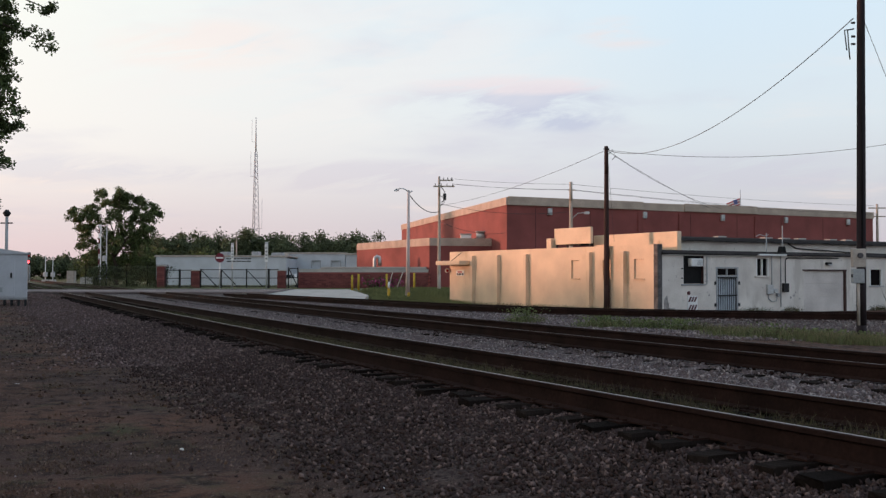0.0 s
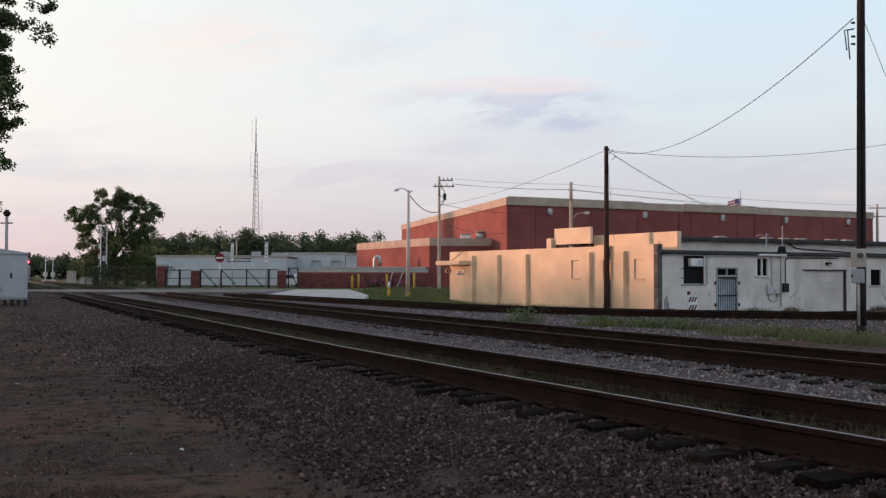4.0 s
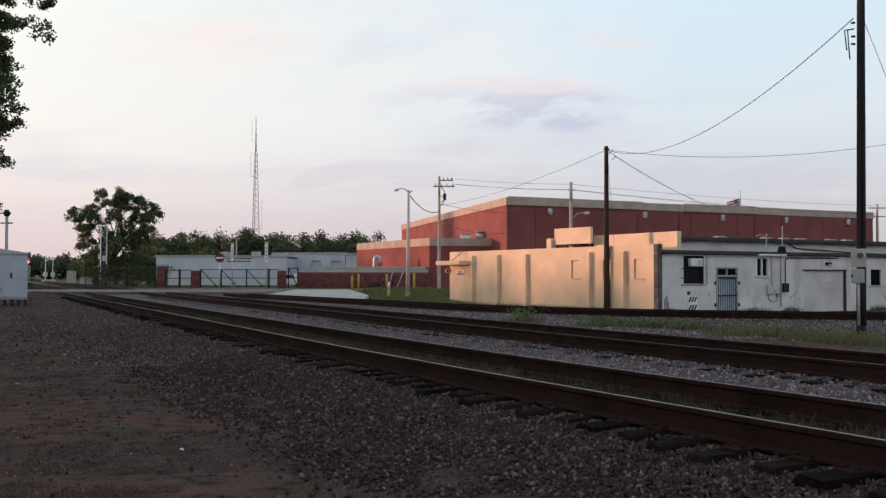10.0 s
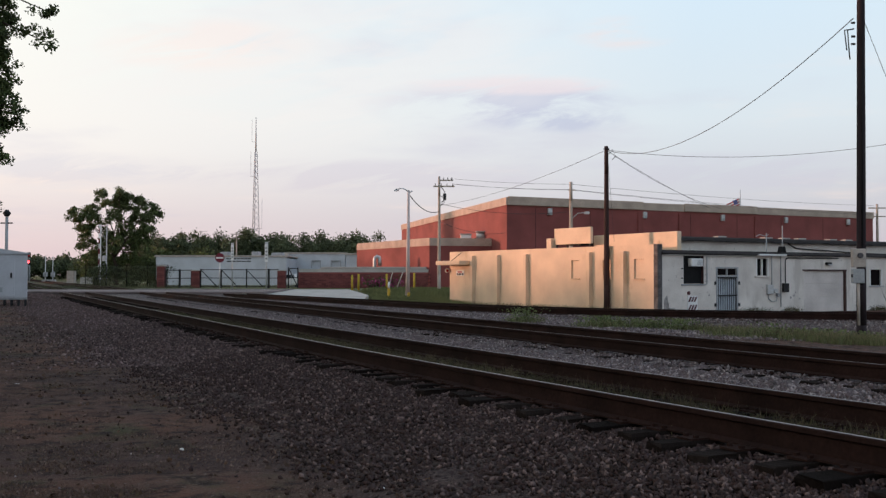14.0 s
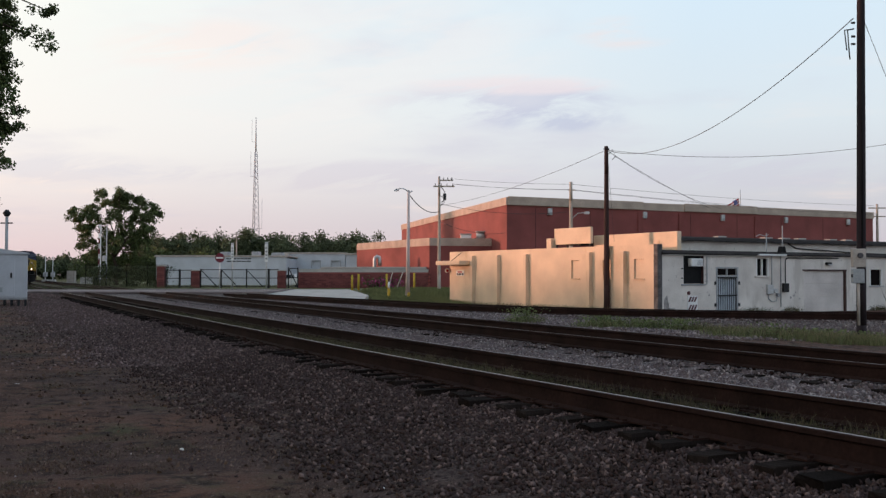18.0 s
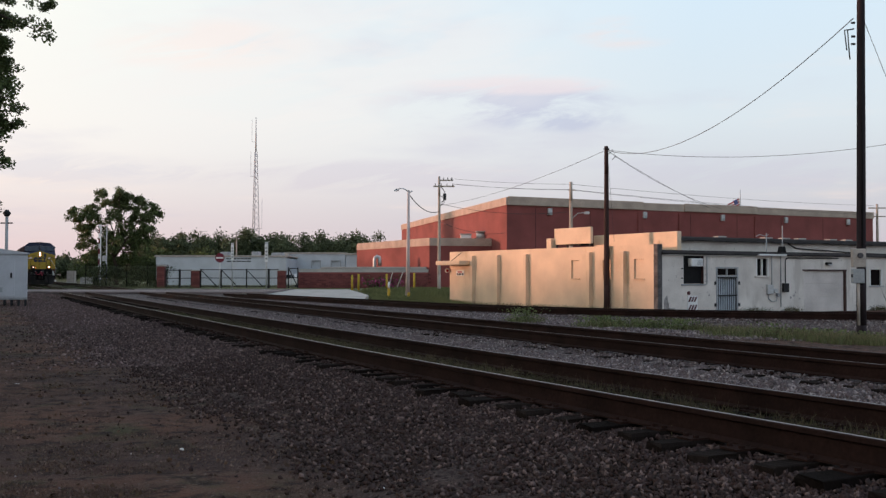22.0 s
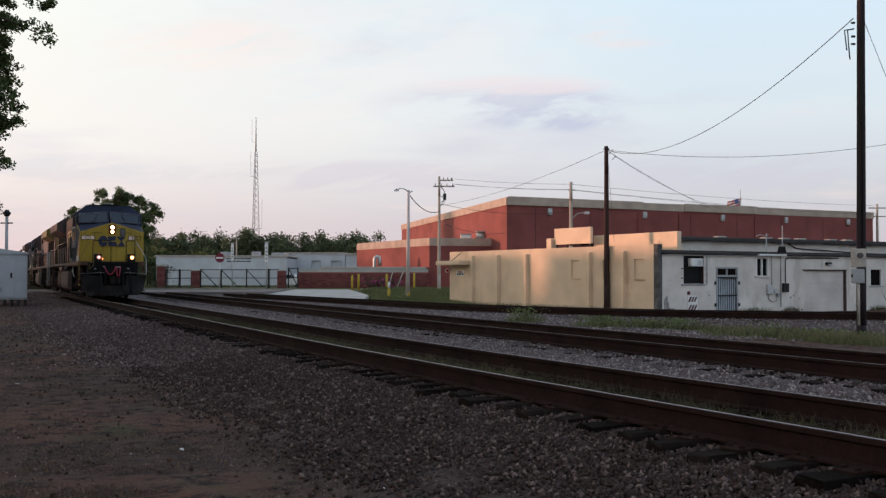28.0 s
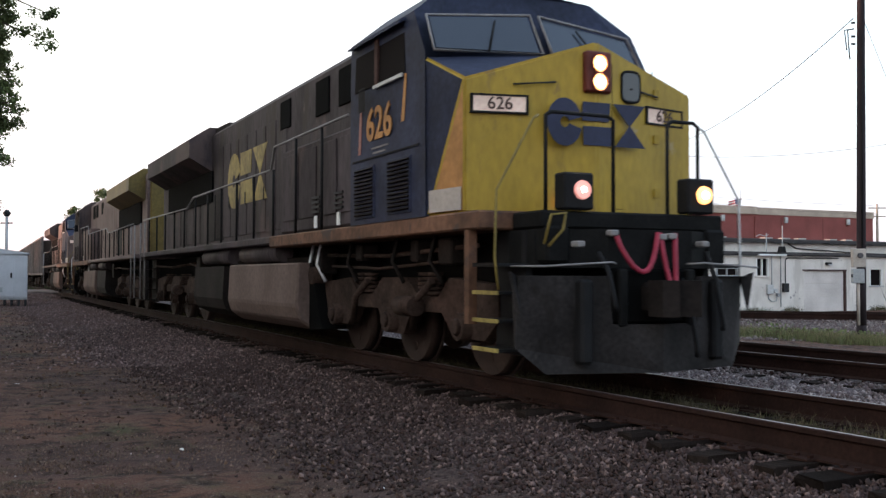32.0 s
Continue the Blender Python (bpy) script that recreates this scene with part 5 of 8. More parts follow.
def hopper(label, mat):
    b = thing("hopper_car", pose(0, 0, 0), label, "hopper car", "hopper cars of the train")
    L = 7.4
    bm = bmesh.new()
    wall_with_holes(bm, -L, L, 1.25, 3.75, [], 0.06)
    part("side_sheet", bm, mat, b, m=pose(0, -1.5, 0))
    bm = bmesh.new()
    wall_with_holes(bm, -L, L, 1.25, 3.75, [], 0.06)
    part("side_sheet", bm, mat, b, m=pose(0, 1.44, 0))
    for x0, x1 in ((-L, -L + 2.2), (L, L - 2.2)):
        part("slope_sheet", slab(bmesh.new(), [(x0, -1.44, 3.6), (x0, 1.44, 3.6), (x1, 1.44, 1.3), (x1, -1.44, 1.3)], 0.05), mat, b)
    for sy in (-1, 1):
        part("top_chord", boxm(-L - 0.05, L + 0.05, sy * 1.5 - 0.08, sy * 1.5 + 0.08, 3.75, 3.88, 0.02), mat, b)
        part("side_sill", boxm(-L - 0.6, L + 0.6, sy * 1.47 - 0.08, sy * 1.47 + 0.08, 1.08, 1.26, 0.02), mat, b)
        for i in range(13):
            x = -L + i * 2 * L / 12
            part("side_post", boxm(x - 0.06, x + 0.06, sy * 1.56 - 0.055, sy * 1.56 + 0.055, 1.26, 3.75, 0.01), mat, b)
    part("coal_load", boxm(-L + 0.1, L - 0.1, -1.4, 1.4, 3.45, 3.62, 0.1), "black", b)
    for x in (-2.2, 0.9):
        bm = bmesh.new()
        prism(bm, [(x, 1.25), (x + 1.6, 1.25), (x + 1.1, 0.45), (x + 0.5, 0.45)], "y", -1.1, 1.1)
        part("hopper_chute", bm, "grime", b)
    part("centre_sill", boxm(-L - 1.2, L + 1.2, -0.2, 0.2, 0.75, 1.05), "grime", b)
    for c in (-6.4, 6.4):
        t = part("truck", boxm(c - 0.25, c + 0.25, -1.0, 1.0, 0.45, 0.85), "grime", b)
        for sy in (-1, 1):
            bm = bmesh.new()
            prism(bm, [(c - 1.15, 0.40), (c - 1.15, 0.62), (c - 0.4, 0.86), (c + 0.4, 0.86), (c + 1.15, 0.62), (c + 1.15, 0.40), (c + 0.5, 0.28), (c - 0.5, 0.28)], "y", sy * 0.95, sy * 1.1)
            part("side_frame", bm, "truck", t)
        for k in (-0.88, 0.88):
            bm = bmesh.new()
            for sy in (-1, 1):
                tube(bm, (c + k, sy * 0.70, 0.46), (c + k, sy * 0.84, 0.46), 0.46, 0.46, 18)
            tube(bm, (c + k, -0.7, 0.46), (c + k, 0.7, 0.46), 0.08, 0.08, 8)
            part("wheelset", bm, "wheel", t)
    return b


TRAIN = []


def train_pose(lead, gap, t, turn=False):
    """Pose of a vehicle whose two trucks stand lead and lead + gap metres behind the first axle."""
    s = S32 + V * (32 - t) + ACC * (32 - t) ** 2 / 2 + lead
    x0, y0, _ = main_line(s)
    x1, y1, _ = main_line(s + gap)
    a = math.degrees(math.atan2(y0 - y1, x0 - x1))
    return pose(x1, y1, 0, 0, 0, a + 180) if turn else pose(x0, y0, 0, 0, 0, a)


TRAIN.append((diesel(2.0, False, "loco_grey", "loco_grey", "blue", "loco_yellow", "626", "leading diesel locomotive, yellow nose, dark blue cab, grey hood", True, True), 2.0, 14.5, False))
TRAIN.append((diesel(2.0, True, "loco_pink", "wing_yellow", "loco_grey", "loco_pink", "", "second diesel locomotive, dusty salmon, yellow radiator end, running backwards", emblem=False), 2.0 + 23.6 - 0.2, 14.5, True))
TRAIN.append((diesel(2.0, False, "loco_pink", "loco_grey", "blue", "loco_pink", "", "third diesel locomotive, dusty salmon and dark blue", emblem=False), 2.0 + 46.8, 14.5, False))
first_hopper = hopper("open hopper car with faded brown ribbed sides", "hopper")
for i in range(7):
    h = first_hopper if i == 0 else copy_thing(first_hopper, pose(0, 0, 0))
    TRAIN.append((h, 68.6 + 17.6 * i, 12.8, None))



# ---- details of the workshop ----
M["pole_dark"] = material("tarred_timber_pole", (0.022, 0.015, 0.018), 0.85, 0, 0.3, 1.5, 30, 0.4, stretch=(5, 5, 0.4))
def shop_details(b):
    # louvred hole with an air conditioner
    w = part("boarded_window", boxm(1.74, 3.10, 0.12, 0.2, 0.70, 2.14), "black", b, "dark open window hole")
    part("window_frame", boxm(3.06, 3.11, -0.03, 0.24, 0.69, 2.15, 0.01), "dark_wood", w)
    for z in (0.8, 1.15, 1.5):
        part("shutter_bar", boxm(3.13, 3.34, -0.05, -0.02, z, z + 0.03), "grey", w)
    part("shutter_stile", boxm(3.31, 3.35, -0.055, -0.015, 0.66, 2.1), "grey", w)
    part("window_sill", boxm(1.55, 3.25, -0.07, 0.1, 0.60, 0.675, 0.01), "grey", w)
    for z in (0.95, 1.45):
        part("hinge_pin", boxm(1.56, 1.64, -0.05, 0.02, z, z + 0.06), "dark", w)
    ac = part("air_conditioner", boxm(2.16, 2.98, -0.14, 0.20, 1.60, 2.02, 0.02), "white", w, "boxy white window air conditioner")
    for k in range(5):
        part("vent_slat", boxm(2.55, 2.93, -0.155, -0.142, 1.68 + k * 0.06, 1.705 + k * 0.06), "grey", ac)
    # gated door with a transom
    d = part("door", boxm(4.12, 5.50, 0.10, 0.15, BASE, 1.06), "door_blue", b, "pale blue-grey door behind a security gate")
    fr = part("door_frame", boxm(4.01, 4.11, -0.02, 0.2, BASE, 1.575), "grey", d)
    part("door_frame", boxm(5.51, 5.61, -0.02, 0.2, BASE, 1.575), "grey", d)
    part("transom_bar", boxm(4.12, 5.50, -0.02, 0.2, 1.06, 1.14), "grey", d)
    part("transom_head", boxm(4.0, 5.62, -0.03, 0.1, 1.50, 1.575), "grey", d)
    for x0, x1 in ((4.14, 4.76), (4.86, 5.48)):
        part("transom_pane", boxm(x0, x1, 0.06, 0.09, 1.15, 1.49), "cab_glass", d)
    part("transom_mullion", boxm(4.77, 4.85, -0.01, 0.12, 1.15, 1.49), "grey", d)
    for k in range(9):
        x = 4.16 + k * 0.158
        part("gate_bar", boxm(x - 0.011, x + 0.011, -0.035, -0.013, BASE + 0.1, 1.04), "dark", d)
    for z in (BASE + 0.15, 0.05, 1.02):
        part("gate_rail", boxm(4.12, 5.50, -0.045, -0.01, z - 0.03, z + 0.03), "dark", d)
    for x in (3.93, 5.66):
        for z in (0.72, -0.45):
            part("gate_hinge", boxm(x - 0.05, x + 0.05, -0.06, -0.003, z - 0.09, z + 0.09), "dark", d)
    # small window
    w = part("window", boxm(6.98, 7.91, 0.10, 0.13, 1.13, 2.05), "cab_glass", b, "small window with dark panes")
    part("window_frame", boxm(6.97, 7.05, -0.01, 0.12, 1.12, 2.06), "white", w)
    part("window_frame", boxm(7.84, 7.92, -0.01, 0.12, 1.12, 2.06), "white", w)
    part("mullion", boxm(7.40, 7.48, 0.0, 0.098, 1.13, 2.05), "white", w)
    for x in (7.16, 7.28, 7.60, 7.72):
        part("window_bar", boxm(x - 0.008, x + 0.008, 0.03, 0.05, 1.13, 2.05), "dark", w)
    part("window_sill", boxm(6.85, 8.02, -0.08, 0.09, 1.03, 1.115, 0.01), "white_wall", w)
    # garage door
    g = part("garage_door", boxm(10.72, 14.18, 0.12, 0.17, BASE, 1.40), "door_white", b, "dull white sectional garage door")
    for k in range(7):
        part("door_panel", boxm(10.74, 14.16, 0.09, 0.118, BASE + 0.05 + k * 0.375, BASE + 0.415 + k * 0.375, 0.008), "door_white", g)
    part("jamb", boxm(14.10, 14.24, -0.02, 0.11, BASE, 1.40), "dark_wood", g, "dark stained jamb")
    part("lintel", boxm(10.6, 14.3, -0.02, 0.11, 1.405, 1.48), "dark_wood", g)
    lamp = part("wall_lamp", boxm(12.45, 12.9, -0.16, -0.003, 1.74, 1.90, 0.04), "dark", b, "small dark wall lamp over the garage door")
    part("lamp_shade", boxm(12.5, 12.85, -0.22, -0.165, 1.72, 1.80, 0.02), "grey", lamp)
    # end window
    w = part("window", boxm(16.31, 17.39, 0.10, 0.13, 0.56, 1.49), "cab_glass", b, "dark window with a white surround")
    for x in (16.3, 17.32):
        part("window_frame", boxm(x, x + 0.07, -0.015, 0.12, 0.55, 1.5), "white", w)
    part("window_sill", boxm(16.2, 17.5, -0.07, 0.09, 0.47, 0.545, 0.01), "grey", w)
    # meters, conduits and their boxes
    m1 = part("meter_box", boxm(7.72, 8.18, -0.14, -0.003, 0.10, 0.62, 0.02), "galv", b, "grey electricity meter box")
    bm = bmesh.new()
    tube(bm, (8.32, -0.02, 0.28), (8.32, -0.2, 0.28), 0.13, 0.12, 14)
    part("meter_dial", bm, "galv", m1)
    bm = bmesh.new()
    tube(bm, (8.55, -0.02, 0.05), (8.55, -0.18, 0.05), 0.11, 0.10, 14)
    part("meter_dial", bm, "grey", m1)
    bm = bmesh.new()
    pipe(bm, [(7.85, -0.06, 0.1), (7.85, -0.06, -0.15), (8.1, -0.06, -0.3), (8.45, -0.06, -0.28), (8.5, -0.06, 0.0)], 0.03, 6)
    part("gas_pipe", bm, "grey", m1)
    for nm, pts, mt in (("conduit", [(8.1, -0.07, 0.6), (8.1, -0.07, 2.3), (8.1, 0.3, 2.42), (8.1, 0.3, 3.5)], "grey"), ("conduit", [(8.8, -0.07, -0.6), (8.8, -0.07, 2.2), (8.8, -0.2, 2.5), (8.8, -0.2, 3.9)], "grey"),
                        ("conduit", [(9.16, -0.07, 0.7), (9.16, -0.07, 1.95), (9.24, -0.07, 2.08), (9.42, -0.07, 2.12), (13.5, -0.07, 2.14)], "dark")):
        bm = bmesh.new()
        pipe(bm, pts, 0.03, 7)
        part(nm, bm, mt, b)
    part("switch_box", boxm(8.95, 9.38, -0.16, -0.003, 0.2, 0.70, 0.02), "dark", b, "dark switch box")
    bm = bmesh.new()
    prism(bm, [(8.55, 2.4), (8.95, 2.4), (8.85, 2.75), (8.65, 2.75)], "y", -0.35, -0.05)
    part("weather_head", bm, "black", b)
    bm = bmesh.new()
    pipe(bm, [(7.6, 0.6, 3.3), (7.9, 0.6, 3.42), (8.3, 0.6, 3.34), (8.6, 0.6, 3.42)], 0.02, 6)
    part("conduit_arm", bm, "grey", b)
    # plywood patch with slanted stripes, a corner strip of bare block
    sg = part("striped_board", boxm(1.95, 2.64, -0.06, -0.004, -0.72, 0.06, 0.005), "white", b, "white board with red and black slanted stripes")
    for k, (x, z) in enumerate(((1.97, -0.26), (2.16, -0.26), (2.35, -0.26), (1.97, -0.68), (2.16, -0.68), (2.35, -0.68))):
        part("stripe", slab(bmesh.new(), [(x, -0.064, z), (x + 0.12, -0.064, z), (x + 0.27, -0.064, z + 0.26), (x + 0.15, -0.064, z + 0.26)], 0.003), "stripe", sg)
    bm = bmesh.new()
    tube(bm, (2.05, -0.05, 0.20), (2.05, -0.004, 0.20), 0.10, 0.10, 14)
    part("reflector", bm, "stripe", b, "round dark red reflector")
    # damp patches and chipped paint low on the wall
    rw = random.Random(41)
    for x, z, rx, rz in ((0.55, -0.45, 0.22, 0.55), (0.8, -0.75, 0.5, 0.25), (1.15, -0.85, 0.4, 0.14), (6.4, -0.85, 0.7, 0.10), (7.4, -0.88, 0.45, 0.08), (9.9, 0.0, 0.10, 0.08), (9.65, -0.12, 0.07, 0.10), (10.35, -0.16, 0.08, 0.05), (10.05, 0.18, 0.06, 0.05), (9.55, -0.82, 0.7, 0.12), (3.5, 0.10, 0.05, 0.08), (15.3, -0.6, 0.3, 0.3)):
        q = []
        for i in range(14):
            a, k = 2 * math.pi * i / 14, rw.uniform(0.55, 1.1)
            q.append((x + rx * k * math.cos(a), -0.0035, max(z + rz * k * math.sin(a), -0.95)))
        part("bare_patch", slab(bmesh.new(), q, 0.002), "bare_grey", b, "bare patch where paint has flaked")
    part("corner_strip", boxm(-0.06, 0.26, -0.02, 0.29, BASE, 2.75, 0.01), "bare_block", b, "strip of bare dark block at the corner")
    # canopy and sign on the peach side
    side = pose(0, 0, 0, 0, 0, 92)
    cn = part("canopy", boxm(17.9, 21.0, 0.0, 0.9, 1.82, 2.10, 0.02), "peach", b, "flat peach entrance canopy", side)
    bm = bmesh.new()
    pipe(bm, [(19.0, 0.05, 2.65), (19.0, 0.85, 2.1)], 0.02, 5)
    part("canopy_rod", bm, "dark", cn)
    sn = part("wall_sign", boxm(18.72, 19.7, 0.0, 0.03, 1.10, 1.45), "white", b, "small white notice board", side)
    for k in range(3):
        part("writing_bar", boxm(18.8 + k * 0.3, 19.0 + k * 0.3, 0.031, 0.036, 1.14, 1.26), "blue", sn)
    part("writing_bar", boxm(18.95, 19.5, 0.031, 0.036, 1.31, 1.39), "red", sn)
    bm = bmesh.new()
    tube(bm, (20.66, 0.16, 1.45), (20.71, 0.16, 1.45), 0.16, 0.16, 18)
    part("round_sign", bm, "white", b, "round red, white and blue sign", side)
    bm = bmesh.new()
    tube(bm, (20.64, 0.16, 1.45), (20.658, 0.16, 1.45), 0.1, 0.1, 18)
    part("sign_disc", bm, "red", b, "", side)
    for u, zz in ((1.55, 3.0), (1.35, 2.9)):
        part("pipe_stub", boxm(u, u + 0.05, -1.50, -1.44, 2.46, zz), "peach", b, m=side)
    part("roof_ridge", boxm(2.2, 26, 3.9, 4.6, 3.205, 3.38, 0.02), "roof", b, "tarred roof ridge")
    for x in (8.44, 12.26, 13.8, 15.2, 18.0, 19.5):
        part("ridge_patch", boxm(x - 0.34, x + 0.34, 4.0, 4.4, 3.384, 3.46, 0.01), "concrete", b, "pale vent cap on the roof ridge")
    # slack cable and ragged felt along the upper wall
    bm = bmesh.new()
    pipe(bm, [(11.0, 1.36, 2.98), (11.6, 1.35, 2.72), (12.8, 1.35, 2.66), (14.6, 1.35, 2.60), (17.2, 1.35, 2.50), (20.0, 1.35, 2.46)], 0.035, 6)
    part("slack_cable", bm, "dark", b, "slack dark cable along the upper wall")
    rr = random.Random(6)
    for k in range(20):
        x = 2.0 + k * 1.2 + rr.uniform(-0.5, 0.5)
        w_, h_ = rr.uniform(0.5, 1.7), rr.uniform(0.01, 0.07)
        part("loose_felt", boxm(x, x + w_, 1.06, 1.095, 3.03 - h_, 3.06, 0.01), "roof", b)
        part("loose_felt", boxm(x, x + w_, -0.185, -0.162, 2.28 - h_ * 0.8, 2.33, 0.008), "roof", b)


M["door_white"] = material("chalky_white_door", (0.60, 0.55, 0.52), 0.8, 0, 0.14, 0.8, 12, 0.15, spots=[(1.2, 0.64, (0.42, 0.38, 0.36), (1, 1, 0.3))])
M["door_blue"] = material("pale_blue_door", (0.42, 0.47, 0.52), 0.7, 0, 0.15, 2, 20, 0.15)
M["dark_wood"] = material("dark_stained_wood", (0.06, 0.03, 0.028), 0.8, 0, 0.3, 3, 30, 0.2)
M["stripe"] = material("dark_red_stripe", (0.08, 0.02, 0.025), 0.7, 0, 0.2, 4, 20, 0.05)
M["bare_block"] = material("bare_dark_block", (0.10, 0.095, 0.095), 0.9, 0, 0.5, 2.5, 14, 0.3)
M["bare_grey"] = material("bare_damp_block", (0.30, 0.28, 0.27), 0.9, 0, 0.5, 3.5, 18, 0.3)
M["flower"] = material("pink_flowers", (0.40, 0.06, 0.20), 0.7, 0, 0.3, 2, 20, 0.0, rand=0.5, island=True)
shop_details(shop)


# ---- factory details ----
def wall_pose(a, c):
    """x along the wall from a to c, y into the wall."""
    return pose(a[0], a[1], 0, 0, 0, math.degrees(math.atan2(c[1] - a[1], c[0] - a[0])))


def factory_details():
    f = wall_pose((6.7, 105), (55.5, 129))
    for u in (5.24, 17.83, 29.2, 39.2, 49.77):
        h = part("scupper", boxm(u - 0.26, u + 0.26, -0.28, -0.02, 7.62, 8.34, 0.03), "galv", factory, "metal rain-water hopper head", f)
        part("scupper_mouth", boxm(u - 0.12, u + 0.2, -0.32, -0.285, 7.66, 7.95), "grey", h)
    for u in (17.3, 23.1, 34.6):
        part("pier", boxm(u - 0.35, u + 0.35, -0.14, 0.1, -1.2, 8.29), "brick", factory, m=f)
    for k in range(7):
        part("wall_joint", boxm(k * 7.0 + 3.5, k * 7.0 + 3.56, -0.012, 0.05, -1.2, 8.29), "brick_dark", factory, m=f)
    for u0, u1, h_ in ((0.0, 17.6, 0.10), (23.4, 34.6, 0.09)):
        part("parapet_step", boxm(u0 + 0.1, u1, -0.22, -0.10, 8.56, 9.37 + h_, 0.02), "tan", factory, m=f)
    part("roof_box", boxm(52.5, 53.0, 0.3, 0.8, 9.37, 10.0), "dark", factory, m=f)
    for u, w, h, mt in ((2.6, 1.2, 0.55, "white"), (4.4, 1.2, 0.85, "galv")):
        bm = bmesh.new()
        if mt == "galv":
            tube(bm, (u, 114, 5.23), (u, 114, 5.23 + h), 0.65, 0.6, 14)
        else:
            box(bm, u - w / 2, u + w / 2, 113.2, 114.4, 5.23, 5.23 + h, 0.05)
        r = part("roof_unit", bm, mt, wing, "rooftop ventilation unit")
        part("roof_unit_cap", boxm(u - w / 2 - 0.1, u + w / 2 + 0.1, 113.1, 114.5, 5.24 + h, 5.32 + h), "grey", r)
    # big bent vent pipe and low lean-to in front of the wing
    v = thing("vent_pipe", pose(-7.4, 112.5, 0), "galvanised bent vent pipe against the brick wall", "vent pipe")
    bm = bmesh.new()
    pipe(bm, [(-0.3, 0, -0.3), (-0.3, 0, 2.9), (-0.22, 0, 3.15), (0, 0, 3.25), (0.22, 0, 3.15), (0.3, 0, 2.9), (0.3, 0, 2.2)], 0.2, 12)
    part("duct", bm, "galv", v)
    l_ = thing("flat_canopy", pose(-6.8, 108.9, 0), "long pale flat canopy behind the yard wall", "canopy")
    part("deck", boxm(-6.5, 5.0, -0.1, 2.2, 1.82, 2.05, 0.03), "concrete", l_)
    for x in (-6, -2, 2, 4.6):
        part("post", boxm(x - 0.08, x + 0.08, 0.4, 0.56, -0.9, 1.82), "grey", l_)


M["brick_dark"] = material("dark_wall_joint", (0.07, 0.025, 0.025), 0.9, 0, 0.2, 2, 20, 0.1)
factory_details()


def bricks():
    """Courses of single bricks where the yard wall comes nearest to the road."""
    me = bpy.data.meshes.new("brick")
    bm = boxm(-0.24, 0.24, -0.02, 0.02, -0.09, 0.09, 0.008)
    bm.to_mesh(me)
    bm.free()
    me.materials.append(M["brick_piece"])
    n = 0
    wp = wall_pose((-15.5, 106.5), (-1.6, 108.2))
    for row in range(10):
        for k in range(28):
            if n >= 280:
                return
            o = new("brick", me)
            o.parent = yard_wall
            o.matrix_basis = wp @ pose(0.3 + k * 0.5 + (row % 2) * 0.25, -0.012, -0.62 + row * 0.2)
            n += 1


M["brick_piece"] = material("single_red_brick", (0.155, 0.050, 0.047), 0.85, 0, 0.2, 2, 20, 0.2, rand=0.25)
bricks()


# ---- poles, wires, lights ----
def timber_pole(x, y, z0, z1, r0, r1, mat, label, lean=0.0, name="utility_pole"):
    p = thing(name, pose(x, y, z0), label, "utility pole")
    bm = bmesh.new()
    h = z1 - z0
    for i in range(6):
        a, c = i / 6, (i + 1) / 6
        tube(bm, (lean * a, 0, h * a), (lean * c, 0, h * c), r0 + (r1 - r0) * a, r0 + (r1 - r0) * c, 14, i in (0, 5))
    part("shaft", bm, mat, p)
    return p


def wire(name, a, c, sag, r, label="thin black overhead wire", n=26):
    a, c = Vector(a), Vector(c)
    pts = [a.lerp(c, i / n) - Vector((0, 0, sag * 4 * (i / n) * (1 - i / n))) for i in range(n + 1)]
    bm = bmesh.new()
    pipe(bm, pts, r, 5)
    return tagged(part(name, bm, "wire"), label, "wire", "overhead wires")


def big_pole():
    z0 = -0.5
    p = timber_pole(13.62, 32.6, z0, 12.5, 0.155, 0.12, "pole_dark", "tall dark timber pole with meter boxes", 0.10)
    bm = bmesh.new()
    tube(bm, (0, 0, -0.75), (0, 0, 0.0), 0.16, 0.155, 14)
    part("pole_butt", bm, "pole_dark", p)
    p.matrix_basis = pose(10.153, 24.3, -0.098) @ Matrix.Scale(0.7454, 4)
    mb = part("meter_cabinet", boxm(-0.40, 0.04, -0.34, -0.15, 1.88, 2.48, 0.02), "patch", p, "pale grey meter cabinet")
    bm = bmesh.new()
    tube(bm, (-0.17, -0.345, 2.26), (-0.17, -0.44, 2.26), 0.09, 0.08, 14)
    part("meter_dial", bm, "glass", mb)
    lb = part("junction_box", boxm(-0.40, -0.01, -0.32, -0.15, 1.36, 1.83, 0.02), "grey", p, "grey junction box")
    part("latch", boxm(-0.43, -0.395, -0.32, -0.26, 1.55, 1.65), "dark", lb)
    bm = bmesh.new()
    pipe(bm, [(-0.17, -0.21, 1.36), (-0.17, -0.21, 0.0)], 0.045, 8)
    part("conduit", bm, "patch", p, "pale conduit down the pole")
    bm = bmesh.new()
    pipe(bm, [(-0.02, -0.16, 2.5), (0.06, -0.14, 9.5)], 0.02, 6)
    part("cable", bm, "black", p)
    for z in (9.2, 9.45, 9.9):
        part("bolt", boxm(-0.24, -0.12, -0.03, 0.03, z - 0.03, z + 0.03), "dark", p)
    for dx, z in ((-0.42, 9.15), (-0.32, 8.85)):
        bm = bmesh.new()
        pipe(bm, [(-0.16, -0.02, 9.7), (dx - 0.05, -0.02, 9.65), (dx, -0.02, z), (dx + 0.02, -0.02, z - 0.16)], 0.022, 5)
        part("drop_lead", bm, "black", p)
    return p


